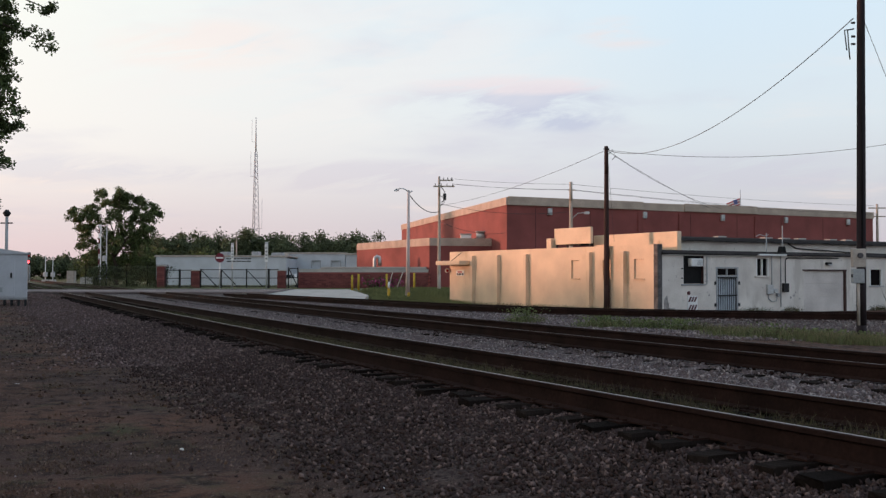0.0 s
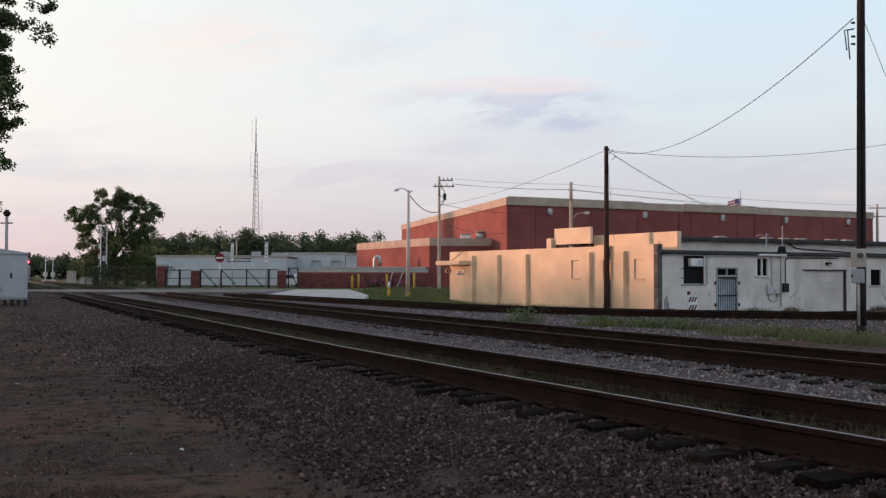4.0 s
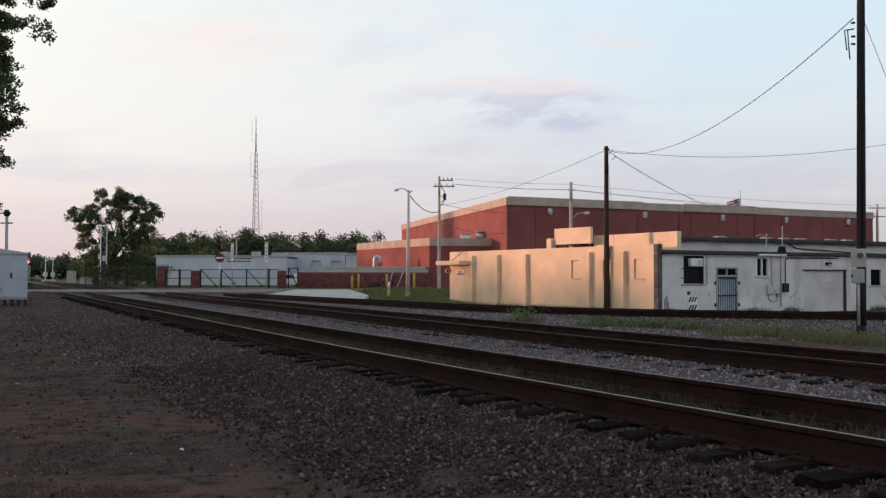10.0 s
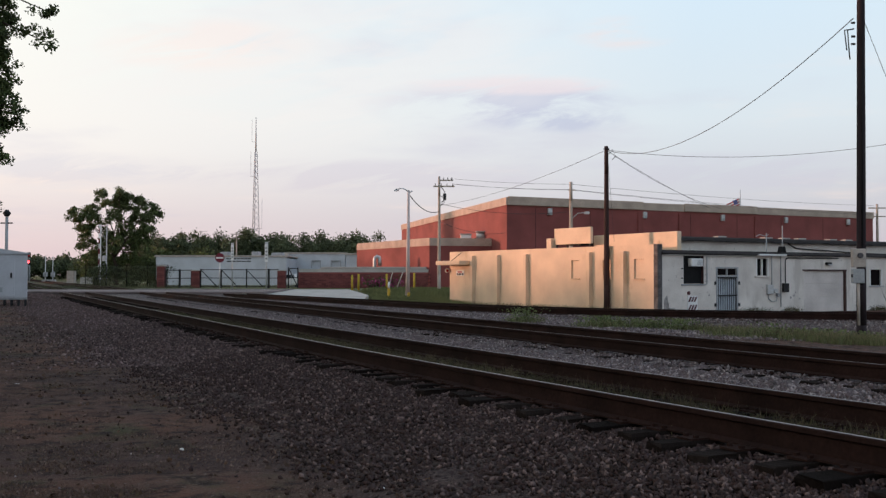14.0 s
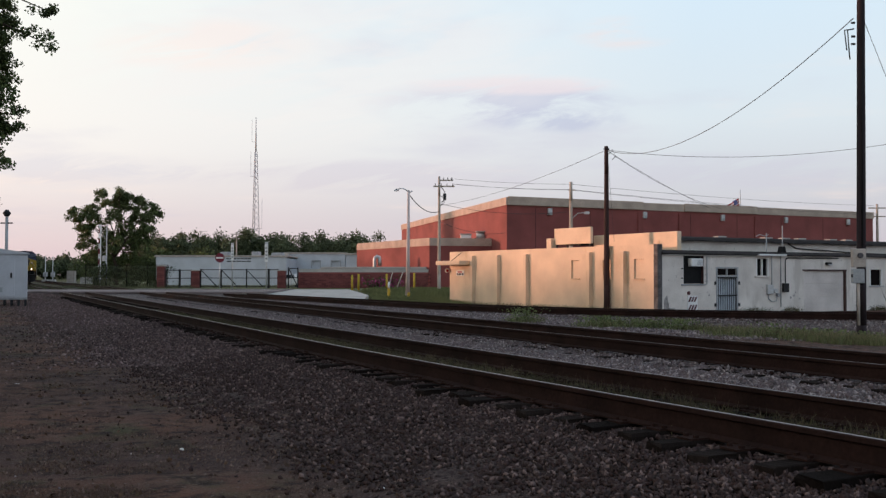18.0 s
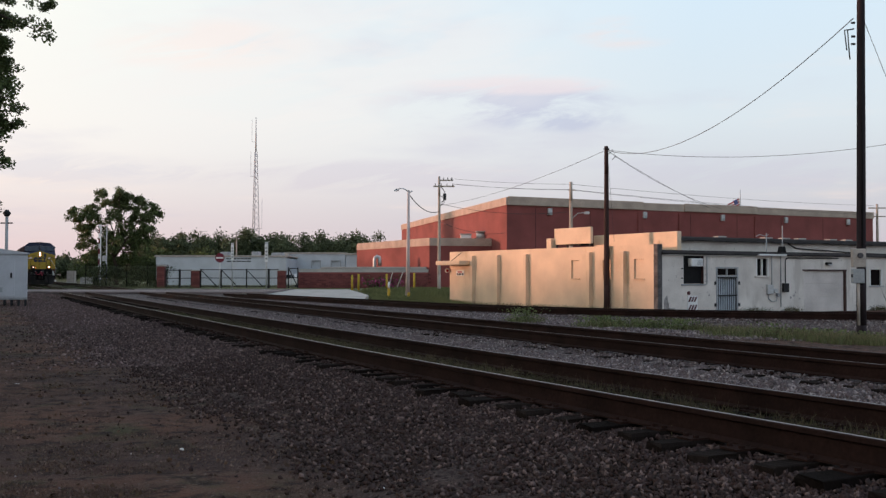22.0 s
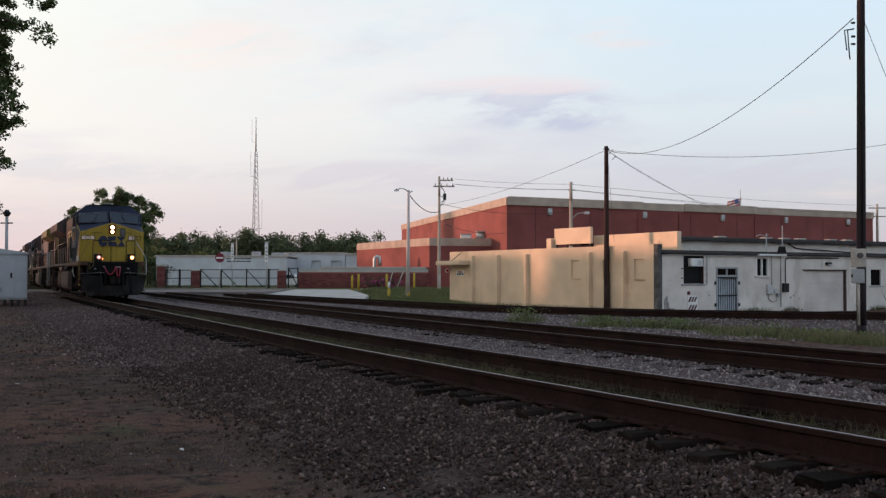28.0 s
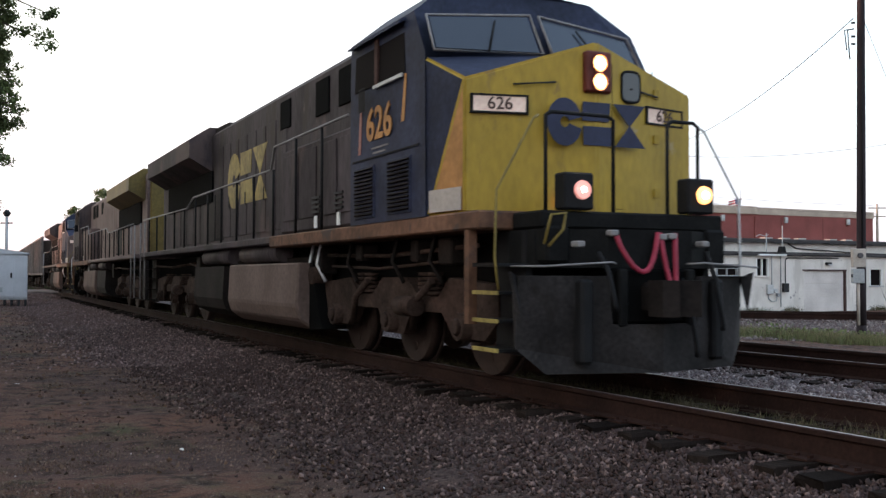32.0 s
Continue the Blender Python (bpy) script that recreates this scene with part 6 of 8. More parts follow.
big_pole()
pole2 = timber_pole(8.95, 54.7, -0.95, 8.2, 0.17, 0.11, "pole", "dark timber pole standing beside the peach wall")
bm = bmesh.new()
pipe(bm, [(0.10, -0.1, 8.7), (0.32, -0.1, 8.95), (0.5, -0.1, 8.6), (0.3, -0.1, 8.4)], 0.02, 5)
part("cable_loop", bm, "black", pole2)
part("pole_cap", boxm(-0.14, 0.14, -0.14, 0.14, 8.98, 9.03), "dark", pole2)
T2 = (8.95, 54.7, 8.0)
wire("overhead_wire", T2, (10.026, 24.3, 7.394), 1.3, 0.012)
wire("overhead_wire", T2, (34, 44.0, 10.9), 1.9, 0.012)
wire("overhead_wire", T2, (-0.35, 90, 7.4), 0.45, 0.013)
wire("overhead_wire", T2, (16.6, 62, 5.3), 0.15, 0.010)
wire("overhead_wire", T2, (17.3, 62, 5.25), 0.35, 0.010)
wire("guy_wire", (9.03, 54.6, 7.4), (9.4, 54.9, 3.0), 0.0, 0.008, "thin pale guy wire")
wire("guy_wire", (10.227, 24.26, 7.43), (11.93, 24.45, 3.26), 0.0, 0.007, "thin pale guy wire")


def street_lamp():
    p = thing("street_lamp", pose(-2.62, 74.3, -0.75), "tall pale concrete street lamp with a curved arm", "street lamp")
    bm = bmesh.new()
    tube(bm, (0, 0, 0), (0.05, 0, 8.2), 0.175, 0.085, 14)
    part("post", bm, "pole_pale", p)
    bm = bmesh.new()
    pipe(bm, [(0.05, 0, 8.05), (-0.2, 0, 8.28), (-0.55, 0, 8.34), (-0.8, 0, 8.26)], 0.04, 8)
    part("arm", bm, "galv", p)
    bm = bmesh.new()
    prism(bm, [(-1.02, 8.12), (-0.98, 8.24), (-0.78, 8.32), (-0.66, 8.26), (-0.68, 8.14)], "y", -0.14, 0.14)
    part("lamp_head", bm, "galv", p)
    bm = bmesh.new()
    pipe(bm, [(0.1, 0, 8.0), (0.32, 0, 8.15)], 0.05, 6)
    part("photocell", bm, "galv", p)


M["pole_pale"] = material("pale_concrete_post", (0.52, 0.46, 0.44), 0.85, 0, 0.12, 1.5, 20, 0.15)
street_lamp()
wire("overhead_wire", (-2.5, 74.3, 7.1), (-0.35, 89.9, 6.9), 0.55, 0.035)
p3 = timber_pole(-0.35, 90, -0.6, 10.05, 0.165, 0.10, "pole_grey", "weathered utility pole with crossarms and insulators")
for z, x0, x1 in ((10.3, -0.1, 1.25), (9.75, -0.55, 1.4)):
    arm = part("crossarm", boxm(x0, x1, -0.07, 0.07, z - 0.06, z + 0.06, 0.01), "pole_grey", p3)
    for k in range(4):
        x = x0 + (x1 - x0) * (0.1 + 0.27 * k)
        bm = bmesh.new()
        tube(bm, (x, 0, z + 0.06), (x, 0, z + 0.26), 0.045, 0.03, 8)
        part("insulator", bm, "dark", arm)
for q in ([(0.15, 0, 9.7), (0.5, 0, 9.3), (0.35, 0, 8.9), (0.55, 0, 8.6), (0.2, 0, 8.3)], [(0.1, 0, 8.9), (0.4, 0, 8.75), (0.45, 0, 8.3), (0.1, 0, 8.0)]):
    bm = bmesh.new()
    pipe(bm, q, 0.035, 5)
    part("jumper_cable", bm, "black", p3)
bm = bmesh.new()
tube(bm, (0.5, 0, 8.5), (0.5, 0, 9.1), 0.14, 0.14, 10)
part("cutout_switch", bm, "dark", p3)
p4 = timber_pole(10.95, 85.5, -0.9, 9.15, 0.19, 0.13, "pole_grey", "weathered pole with a lamp arm behind the workshop")
bm = bmesh.new()
pipe(bm, [(0, 0, 6.85), (0.6, 0, 7.35), (1.2, 0, 7.42)], 0.04, 7)
part("lamp_arm", bm, "galv", p4)
bm = bmesh.new()
prism(bm, [(1.15, 7.3), (1.2, 7.5), (1.5, 7.52), (1.62, 7.38), (1.5, 7.28)], "y", -0.14, 0.14)
part("lamp_head", bm, "galv", p4)
part("crossarm", boxm(-0.2, 0.35, -0.06, 0.06, 9.3, 9.4), "pole_grey", p4)
p5 = timber_pole(56.5, 130, -0.9, 10.5, 0.2, 0.14, "pole_grey", "distant weathered utility pole with crossarms")
for z in (10.9, 9.8):
    part("crossarm", boxm(-1.1, 1.1, -0.07, 0.07, z - 0.07, z + 0.07), "pole_grey", p5)
for i, (z3, z4, z5) in enumerate(((9.85, 8.95, 10.3), (9.35, 8.5, 9.3), (9.35, 8.45, 9.1))):
    wire("overhead_wire", (0.6 + 0.3 * i, 90, z3), (10.95, 85.5, z4), 0.12, 0.012)
    wire("overhead_wire", (10.95, 85.5, z4), (56.5, 130, z5), 0.3, 0.014)
wire("overhead_wire", (-0.35, 90, 6.0), (6.5, 104.8, 5.6), 0.5, 0.02)
wire("overhead_wire", (-0.35, 90, 7.6), (10.95, 85.5, 6.6), 0.5, 0.018)
for x0, x1, z0, z1 in ((-4.78, -5.26, 1.46, -0.45), (-3.76, -4.55, 1.54, -0.55)):
    bm = bmesh.new()
    tube(bm, (x0, 95, z0), (x1, 95, z1), 0.05, 0.05, 7)
    tagged(part("guy_guard", bm, "patch"), "pale guy wire guard leaning in the grass", "guy guard", "guy guards")


def bollard(x, y, h, white=False):
    b = thing("bollard", pose(x, y, at(x, y) - 0.05), "yellow painted steel bollard on the verge", "bollard", "yellow bollards")
    bm = bmesh.new()
    tube(bm, (0, 0, 0), (0, 0, h), 0.10, 0.10, 14)
    tube(bm, (0, 0, h), (0, 0, h + 0.06), 0.10, 0.04, 14)
    part("post", bm, "yellow", b)
    if white:
        bm = bmesh.new()
        tube(bm, (0, 0, h + 0.06), (0, 0, h + 0.5), 0.08, 0.06, 10)
        part("marker_top", bm, "white", b, "white marker on top")


for x, y, h, w in ((-3.78, 70.0, 0.75, True), (-2.5, 73.0, 0.5, False), (-8.35, 92, 1.4, False), (-7.8, 92.5, 1.5, False), (-5.2, 92.5, 1.5, False), (-2.65, 92.5, 1.6, False)):
    bollard(x, y, h, w)


# ---- the equipment hut and crossing signals ----
def equipment_hut():
    b = thing("equipment_hut", pose(-22.76, 51.6, -0.52, 0, 0, 22), "pale grey metal railway equipment hut on legs", "equipment hut")
    part("body", boxm(-1.3, 1.22, 0.0, 1.8, 0.42, 2.70, 0.02), "hut", b)
    bm = bmesh.new()
    prism(bm, [(-1.38, 2.705), (1.30, 2.705), (1.30, 2.76), (-0.1, 2.98), (-1.38, 2.98)], "y", -0.08, 1.88)
    part("roof", bm, "hut", b, "shallow sloping metal roof")
    d = part("door", boxm(-0.75, 0.62, -0.03, -0.003, 0.50, 2.62, 0.01), "hut", b)
    part("door_lock", boxm(0.42, 0.50, -0.09, -0.032, 1.45, 1.72, 0.01), "dark", d)
    for z in (0.8, 1.55, 2.3):
        part("hinge", boxm(-0.78, -0.70, -0.06, -0.032, z - 0.06, z + 0.06), "grey", d)
    part("notice", boxm(-0.25, 0.05, -0.036, -0.031, 0.72, 0.98), "grey", d)
    for k in range(8):
        x = -1.2 + k * 0.335
        part("leg", boxm(x - 0.05, x + 0.05, 0.05, 0.15, 0.0, 0.42), "dark", b)
        part("leg", boxm(x - 0.05, x + 0.05, 1.6, 1.7, 0.0, 0.42), "dark", b)
    part("skid", boxm(-1.3, 1.22, 0.03, 1.77, 0.34, 0.415), "grey", b)


M["hut"] = material("pale_grey_hut_paint", (0.50, 0.51, 0.54), 0.5, 0.1, 0.08, 1.2, 15, 0.05)
equipment_hut()


def block_signal():
    b = thing("railway_signal", pose(-89.1, 215, -0.3), "distant railway signal between the tracks showing red", "railway signal")
    bm = bmesh.new()
    tube(bm, (0, 0.2, 0), (0, 0.2, 6.4), 0.10, 0.08, 10)
    part("mast", bm, "grey", b)
    for z, mt in ((4.25, "lamp_red"), (5.75, "red")):
        bg = part("lamp_hood", boxm(-0.45, 0.45, -0.05, 0.12, z - 0.6, z + 0.55, 0.1), "black", b)
        bm = bmesh.new()
        tube(bm, (0, -0.06, z), (0, -0.12, z), 0.32, 0.30, 18)
        part("lens", bm, mt, bg, "lit red signal lens" if mt == "lamp_red" else "unlit red signal lens")
    part("ladder", boxm(0.12, 0.16, 0.25, 0.5, 0, 6.0), "grey", b)


block_signal()


def bell_mast():
    b = thing("bell_mast", pose(-32.75, 75, -0.2), "grey steel mast with a bell-shaped cap", "signal mast")
    bm = bmesh.new()
    tube(bm, (0, 0, 0), (0, 0, 5.7), 0.13, 0.11, 10)
    part("mast", bm, "grey", b)
    bm = bmesh.new()
    tube(bm, (0, 0, 5.7), (0, 0, 5.95), 0.16, 0.30, 12)
    tube(bm, (0, 0, 5.95), (0, 0, 6.2), 0.30, 0.10, 12)
    part("bell_cap", bm, "dark", b)
    part("crossarm", boxm(-0.45, 0.45, -0.06, 0.06, 5.15, 5.24), "dark", b)


bell_mast()
pf = timber_pole(-31.4, 152, -0.3, 7.7, 0.14, 0.10, "pole_grey", "distant utility pole behind the long shed")
part("crossarm", boxm(-0.9, 0.9, -0.06, 0.06, 7.6, 7.75), "pole_grey", pf)
m2 = timber_pole(-33.6, 75, -0.2, 7.4, 0.10, 0.08, "pole_grey", "thin weathered pole at the edge of the yard")


def gate_mast():
    b = thing("crossing_gate", pose(-42.45, 125, -0.25), "raised crossing gate arm beside a lattice mast", "crossing gate")
    for x in (-0.36, 0.40):
        part("leg", boxm(x - 0.055, x + 0.055, -0.055, 0.055, 0, 7.6), "galv" if x > 0 else "white", b)
    for k in range(10):
        z = 0.3 + k * 0.7
        bm = bmesh.new()
        pipe(bm, [(-0.34, 0, z), (0.38, 0, z + 0.7)] if k % 2 else [(0.38, 0, z), (-0.34, 0, z + 0.7)], 0.02, 4)
        part("lattice_bar", bm, "galv", b)
    arm = part("gate_arm", boxm(-0.60, -0.50, -0.05, 0.05, 1.0, 7.7), "white", b, "raised red and white gate arm")
    for k in range(5):
        part("red_stripe", boxm(-0.61, -0.49, -0.06, 0.06, 1.4 + k * 1.3, 2.05 + k * 1.3), "sign_red", arm)
    part("signal_box", boxm(-0.1, 0.3, -0.2, 0.2, 3.1, 3.8, 0.03), "galv", b)
    part("counterweight", boxm(-1.1, -0.5, -0.3, 0.3, 0.5, 1.3, 0.04), "dark", b)


gate_mast()
for px_, y_ in ((-79.5, 200), (-78.0, 200)):
    b = thing("far_crossing_gate", pose(px_, y_, 0), "distant white crossing gate mast on a pale base", "crossing gate", "far crossing gates")
    part("mast", boxm(-0.06, 0.06, -0.06, 0.06, 0, 4.8), "white", b)
    part("base", boxm(-0.6, 0.6, -0.4, 0.4, -0.2, 0.25, 0.05), "concrete", b)
    part("mechanism", boxm(-0.35, 0.35, -0.3, 0.3, 0.8, 1.7, 0.04), "galv", b)
b = thing("relay_cabinet", pose(-63.5, 171, -0.2), "pale relay cabinet beyond the road", "cabinet")
part("body", boxm(-0.65, 0.65, -0.5, 0.5, 0.2, 2.0, 0.03), "patch", b)
part("lid", boxm(-0.7, 0.7, -0.55, 0.55, 2.0, 2.08), "patch", b)
part("plinth", boxm(-0.7, 0.7, -0.55, 0.55, 0, 0.2), "concrete", b)
b = thing("concrete_barrier", pose(-54.5, 153, -0.2), "pale concrete barrier blocks", "barrier")
bm = bmesh.new()
prism(bm, [(-0.4, 0), (0.4, 0), (0.2, 0.4), (0.14, 1.0), (-0.14, 1.0), (-0.2, 0.4)], "x", -0.9, 0.9)
part("block", bm, "concrete", b)


# ---- gates, signs and buildings beyond the road ----
def brick_pier(x, y, w, h):
    b = thing("brick_pier", pose(x, y, at(x, y) - 0.1), "square red brick gate pier with a pale cap", "gate pier", "gate piers")
    n = int(h / 0.24)
    for k in range(n):
        part("brick_course", boxm(-w / 2 + 0.01 * (k % 2), w / 2 - 0.01 * (k % 2), -w / 2, w / 2, k * 0.24, k * 0.24 + 0.225, 0.012), "brick_piece", b)
    part("core", boxm(-w / 2 + 0.03, w / 2 - 0.03, -w / 2 + 0.03, w / 2 - 0.03, 0, n * 0.24), "brick_dark", b)
    part("cap", boxm(-w / 2 - 0.05, w / 2 + 0.05, -w / 2 - 0.05, w / 2 + 0.05, n * 0.24, n * 0.24 + 0.12, 0.02), "concrete", b)


for px_, y_, w_, h_ in ((-30.1, 107, 0.8, 2.45), (-26.4, 107, 0.85, 1.95), (-16.9, 105, 0.85, 2.15)):
    brick_pier(px_, y_, w_, h_)


def yard_gate(x0, x1, y, h, diag):
    b = thing("yard_gate", pose(x0, y, at(x0, y)), "dark metal yard gate with diagonal braces", "gate", "yard gates")
    w = x1 - x0
    for x in (0.0, w):
        part("gate_post", boxm(x - 0.06, x + 0.06, -0.06, 0.06, 0, h + 0.1), "dark", b)
    for z in (0.15, h * 0.55, h):
        part("gate_rail", boxm(0.06, w - 0.06, -0.03, 0.03, z - 0.04, z + 0.04), "dark", b)
    n = max(6, int(w / 0.16))
    for k in range(1, n):
        part("gate_bar", boxm(k * w / n - 0.009, k * w / n + 0.009, -0.009, 0.009, 0.1, h), "grey", b)
    if diag:
        bm = bmesh.new()
        pipe(bm, [(0.1, -0.05, h - 0.1), (min(w, h * 0.9), -0.05, 0.15)], 0.05, 6)
        part("brace", bm, "dark", b)


for a_, c_, y_, h_, dg in ((-29.6, -28.2, 107, 1.9, False), (-28.1, -26.9, 107, 1.9, False), (-25.9, -23.8, 107, 1.95, True), (-23.7, -21.0, 107, 1.95, True), (-20.9, -18.5, 106.5, 1.95, True), (-18.4, -17.4, 105.5, 1.95, False), (-16.3, -15.3, 105.5, 2.1, True)):
    yard_gate(a_, c_, y_, h_, dg)


def post_sign(x, y, z1, kind):
    z0 = at(x, y)
    if kind == "disc":
        b = thing("no_entry_sign", pose(x, y, z0), "round red road sign with a white bar", "road sign")
        bm = bmesh.new()
        tube(bm, (0, -0.06, z1 - z0), (0, -0.04, z1 - z0), 0.47, 0.47, 24)
        d = part("disc", bm, "sign_red", b)
        part("white_bar", boxm(-0.36, 0.36, -0.075, -0.062, z1 - z0 - 0.08, z1 - z0 + 0.08), "white", d)
        top = z1 - z0
    else:
        b = thing("marker_post", pose(x, y, z0), "tall pale post with a narrow white board", "sign post", "marker posts")
        top = z1 - z0
        part("board", boxm(-0.14, 0.14, -0.09, -0.05, top - 1.5, top, 0.01), "white", b)
        for k in range(4):
            part("writing_bar", boxm(-0.08, 0.08, -0.096, -0.091, top - 1.3 + k * 0.3, top - 1.15 + k * 0.3), "grey", b)
        part("cap", boxm(-0.12, 0.12, -0.1, 0.1, top, top + 0.2), "galv", b)
    bm = bmesh.new()
    tube(bm, (0, 0, 0), (0, 0, top), 0.06, 0.06, 8)
    part("post", bm, "galv", b)


post_sign(-22.3, 100, 2.85, "disc")
post_sign(-21.05, 100, 4.15, "board")
post_sign(-15.0, 85, 3.75, "board")


def far_shed(name, label, x0, x1, y, z1, openings=()):
    b = thing(name, pose(0, y, 0), label, "building")
    bm = bmesh.new()
    wall_with_holes(bm, x0, x1, -0.8, z1, list(openings), 0.3)
    part("front_wall", bm, "shed_white", b)
    part("body", boxm(x0 + 0.01, x1 - 0.01, 0.31, 14, -0.8, z1 - 0.15), "shed_white", b)
    part("roof_edge", boxm(x0 - 0.2, x1 + 0.2, -0.15, 14.2, z1 + 0.01, z1 + 0.22, 0.02), "patch", b)
    for o in openings:
        w = part("window", boxm(o[0] + 0.01, o[1] - 0.01, 0.15, 0.18, o[2] + 0.01, o[3] - 0.01), "shed_white", b)
        part("window_frame", boxm(o[0] - 0.1, o[1] + 0.1, -0.04, 0.1, o[3], o[3] + 0.18), "grey", w)
        part("window_frame", boxm(o[0] - 0.1, o[0], -0.04, 0.1, o[2], o[3]), "grey", w)
        part("window_frame", boxm(o[1], o[1] + 0.1, -0.04, 0.1, o[2], o[3]), "grey", w)
    return b


M["shed_white"] = material("pale_blue_white_siding", (0.50, 0.53, 0.57), 0.7, 0, 0.1, 0.6, 10, 0.1)
s1 = far_shed("long_shed", "long low white shed with a flat roof", -39.6, -21.6, 138, 3.65)
for k in range(7):
    part("writing_bar", boxm(-29.9 + k * 0.5, -29.5 + k * 0.5, -0.03, -0.004, 3.34, 3.47), "dark", s1)
for k in range(5):
    part("writing_bar", boxm(-29.8 + k * 0.68, -29.25 + k * 0.68, -0.03, -0.004, 2.97, 3.10), "dark", s1)
for x0, x1, h in ((-31.4, -30.2, 0.55), (-27.0, -26.0, 0.6), (-24.2, -22.6, 0.45)):
    part("roof_unit", boxm(x0, x1, 3, 5, 3.88, 3.88 + h, 0.05), "grey", s1)
s2 = far_shed("white_depot", "white flat-roofed depot beyond the yard", -23.3, -14.5, 148, 4.3, ((-19.4, -18.2, 2.2, 3.2), (-16.5, -15.2, 2.2, 3.2)))
part("white_tank", boxm(-24.4, -22.6, -2.0, 0.5, 0.0, 4.25, 0.05), "patch", s2, "cream block at the end of the depot")
s3 = far_shed("cream_annex", "low cream annex beside the factory", -13.6, -9.5, 140, 4.0)
for x_, mt in ((-17.6, "white"), (-16.0, "white"), (-14.9, "white")):
    c = thing("parked_car", pose(x_, 116, at(x_, 116)), "distant white parked car behind the yard wall", "car", "parked cars")
    bm = bmesh.new()
    prism(bm, [(-0.9, 0.3), (0.9, 0.3), (0.95, 0.9), (0.75, 1.0), (0.6, 1.55), (-0.6, 1.55), (-0.75, 1.0), (-0.95, 0.9)], "y", -2.1, 2.1)
    bmesh.ops.bevel(bm, geom=bm.edges[:], offset=0.12, segments=2, affect="EDGES")
    part("body", bm, mt, c)
    part("windshield", boxm(-0.62, 0.62, -2.13, -2.11, 1.02, 1.45), "glass", c)
    for sx in (-0.8, 0.8):
        for sy in (-1.4, 1.4):
            bm = bmesh.new()
            tube(bm, (sx - 0.1, sy, 0.33), (sx + 0.1, sy, 0.33), 0.33, 0.33, 14)
            part("wheel", bm, "black", c)


def radio_tower():
    b = thing("radio_tower", pose(-75.5, 402, 0), "tall lattice radio tower with whip antennas", "radio tower")
    H_, w0, w1 = 65.0, 2.2, 0.55
    legs = [(math.cos(a), math.sin(a)) for a in (0.5, 2.6, 4.7)]
    for lx, ly in legs:
        bm = bmesh.new()
        tube(bm, (lx * w0, ly * w0, 0), (lx * w1, ly * w1, H_ - 14), 0.14, 0.10, 6)
        part("tower_leg", bm, "steel_far", b)
    n = 22
    for k in range(n):
        za, zc = (H_ - 14) * k / n, (H_ - 14) * (k + 1) / n
        ra, rc = w0 + (w1 - w0) * k / n, w0 + (w1 - w0) * (k + 1) / n
        for i in range(3):
            j = (i + 1) % 3
            bm = bmesh.new()
            tube(bm, (legs[i][0] * ra, legs[i][1] * ra, za), (legs[j][0] * rc, legs[j][1] * rc, zc), 0.075, 0.075, 4)
            part("brace", bm, "steel_far", b)
    bm = bmesh.new()
    tube(bm, (0, 0, H_ - 14), (0, 0, H_), 0.30, 0.12, 6)
    part("top_mast", bm, "steel_far", b)
    for x, z, h in ((-1.6, 55, 9), (-2.0, 41, 10), (2.6, 20, 12)):
        bm = bmesh.new()
        pipe(bm, [(0, 0, z), (x, 0, z), (x, 0, z + h)], 0.07, 5)
        part("whip_antenna", bm, "steel_far", b)


# pale steel with the haze of distance mixed into the colour
M["steel_far"] = material("hazy_steel", (0.36, 0.34, 0.37), 0.7, 0.2, 0.1, 1, 10, 0.0)
radio_tower()


# ---- flag on the factory roof ----
M["flag_red"] = material("faded_flag_red", (0.48, 0.12, 0.13), 0.8, 0, 0.1, 3, 20, 0.0)
M["flag_blue"] = material("faded_flag_blue", (0.10, 0.12, 0.26), 0.8, 0, 0.1, 3, 20, 0.0)
flag = thing("flag", pose(39.6, 133, 10.0), "small red, white and blue striped flag on a roof pole", "flag")
bm = bmesh.new()
tube(bm, (0, 0, -0.7), (0, 0, 2.6), 0.06, 0.04, 8)
part("flagpole", bm, "galv", flag)
cloth = part("flag_cloth", boxm(-0.06, -0.01, -0.02, 0.02, 0.2, 1.5), "white", flag, m=pose(0, 0, 0))
for k in range(7):
    bm = bmesh.new()
    z = 0.2 + k * 0.185
    vs = []
    for i in range(9):
        x = -0.06 - i * 0.22
        vs.append((x, 0.14 * math.sin(i * 0.9), z - i * 0.085))
    for p_, q_ in zip(vs, vs[1:]):
        quad(bm, [p_, q_, (q_[0], q_[1], q_[2] + 0.185), (p_[0], p_[1], p_[2] + 0.185)])
    bmesh.ops.solidify(bm, geom=bm.faces[:], thickness=0.02)
    part("flag_stripe", bm, "flag_red" if k % 2 == 0 else "white", cloth)
part("flag_canton", boxm(-0.55, -0.05, -0.16, 0.16, 0.85, 1.45), "flag_blue", cloth, m=pose(0, 0, 0, 0, -20, 0))

# ---- plants ----
def fast(name, verts, faces, mat):
    """A mesh from arrays of corners and four-sided faces."""
    me = bpy.data.meshes.new(name)
    k = faces.shape[1]
    me.vertices.add(len(verts))
    me.vertices.foreach_set("co", np.ascontiguousarray(verts, dtype=np.float32).ravel())
    me.loops.add(faces.size)
    me.loops.foreach_set("vertex_index", faces.astype(np.int32).ravel())
    me.polygons.add(len(faces))
    me.polygons.foreach_set("loop_start", np.arange(0, faces.size, k, dtype=np.int32))
    me.update(calc_edges=True)
    me.materials.append(M[mat] if isinstance(mat, str) else mat)
    return me


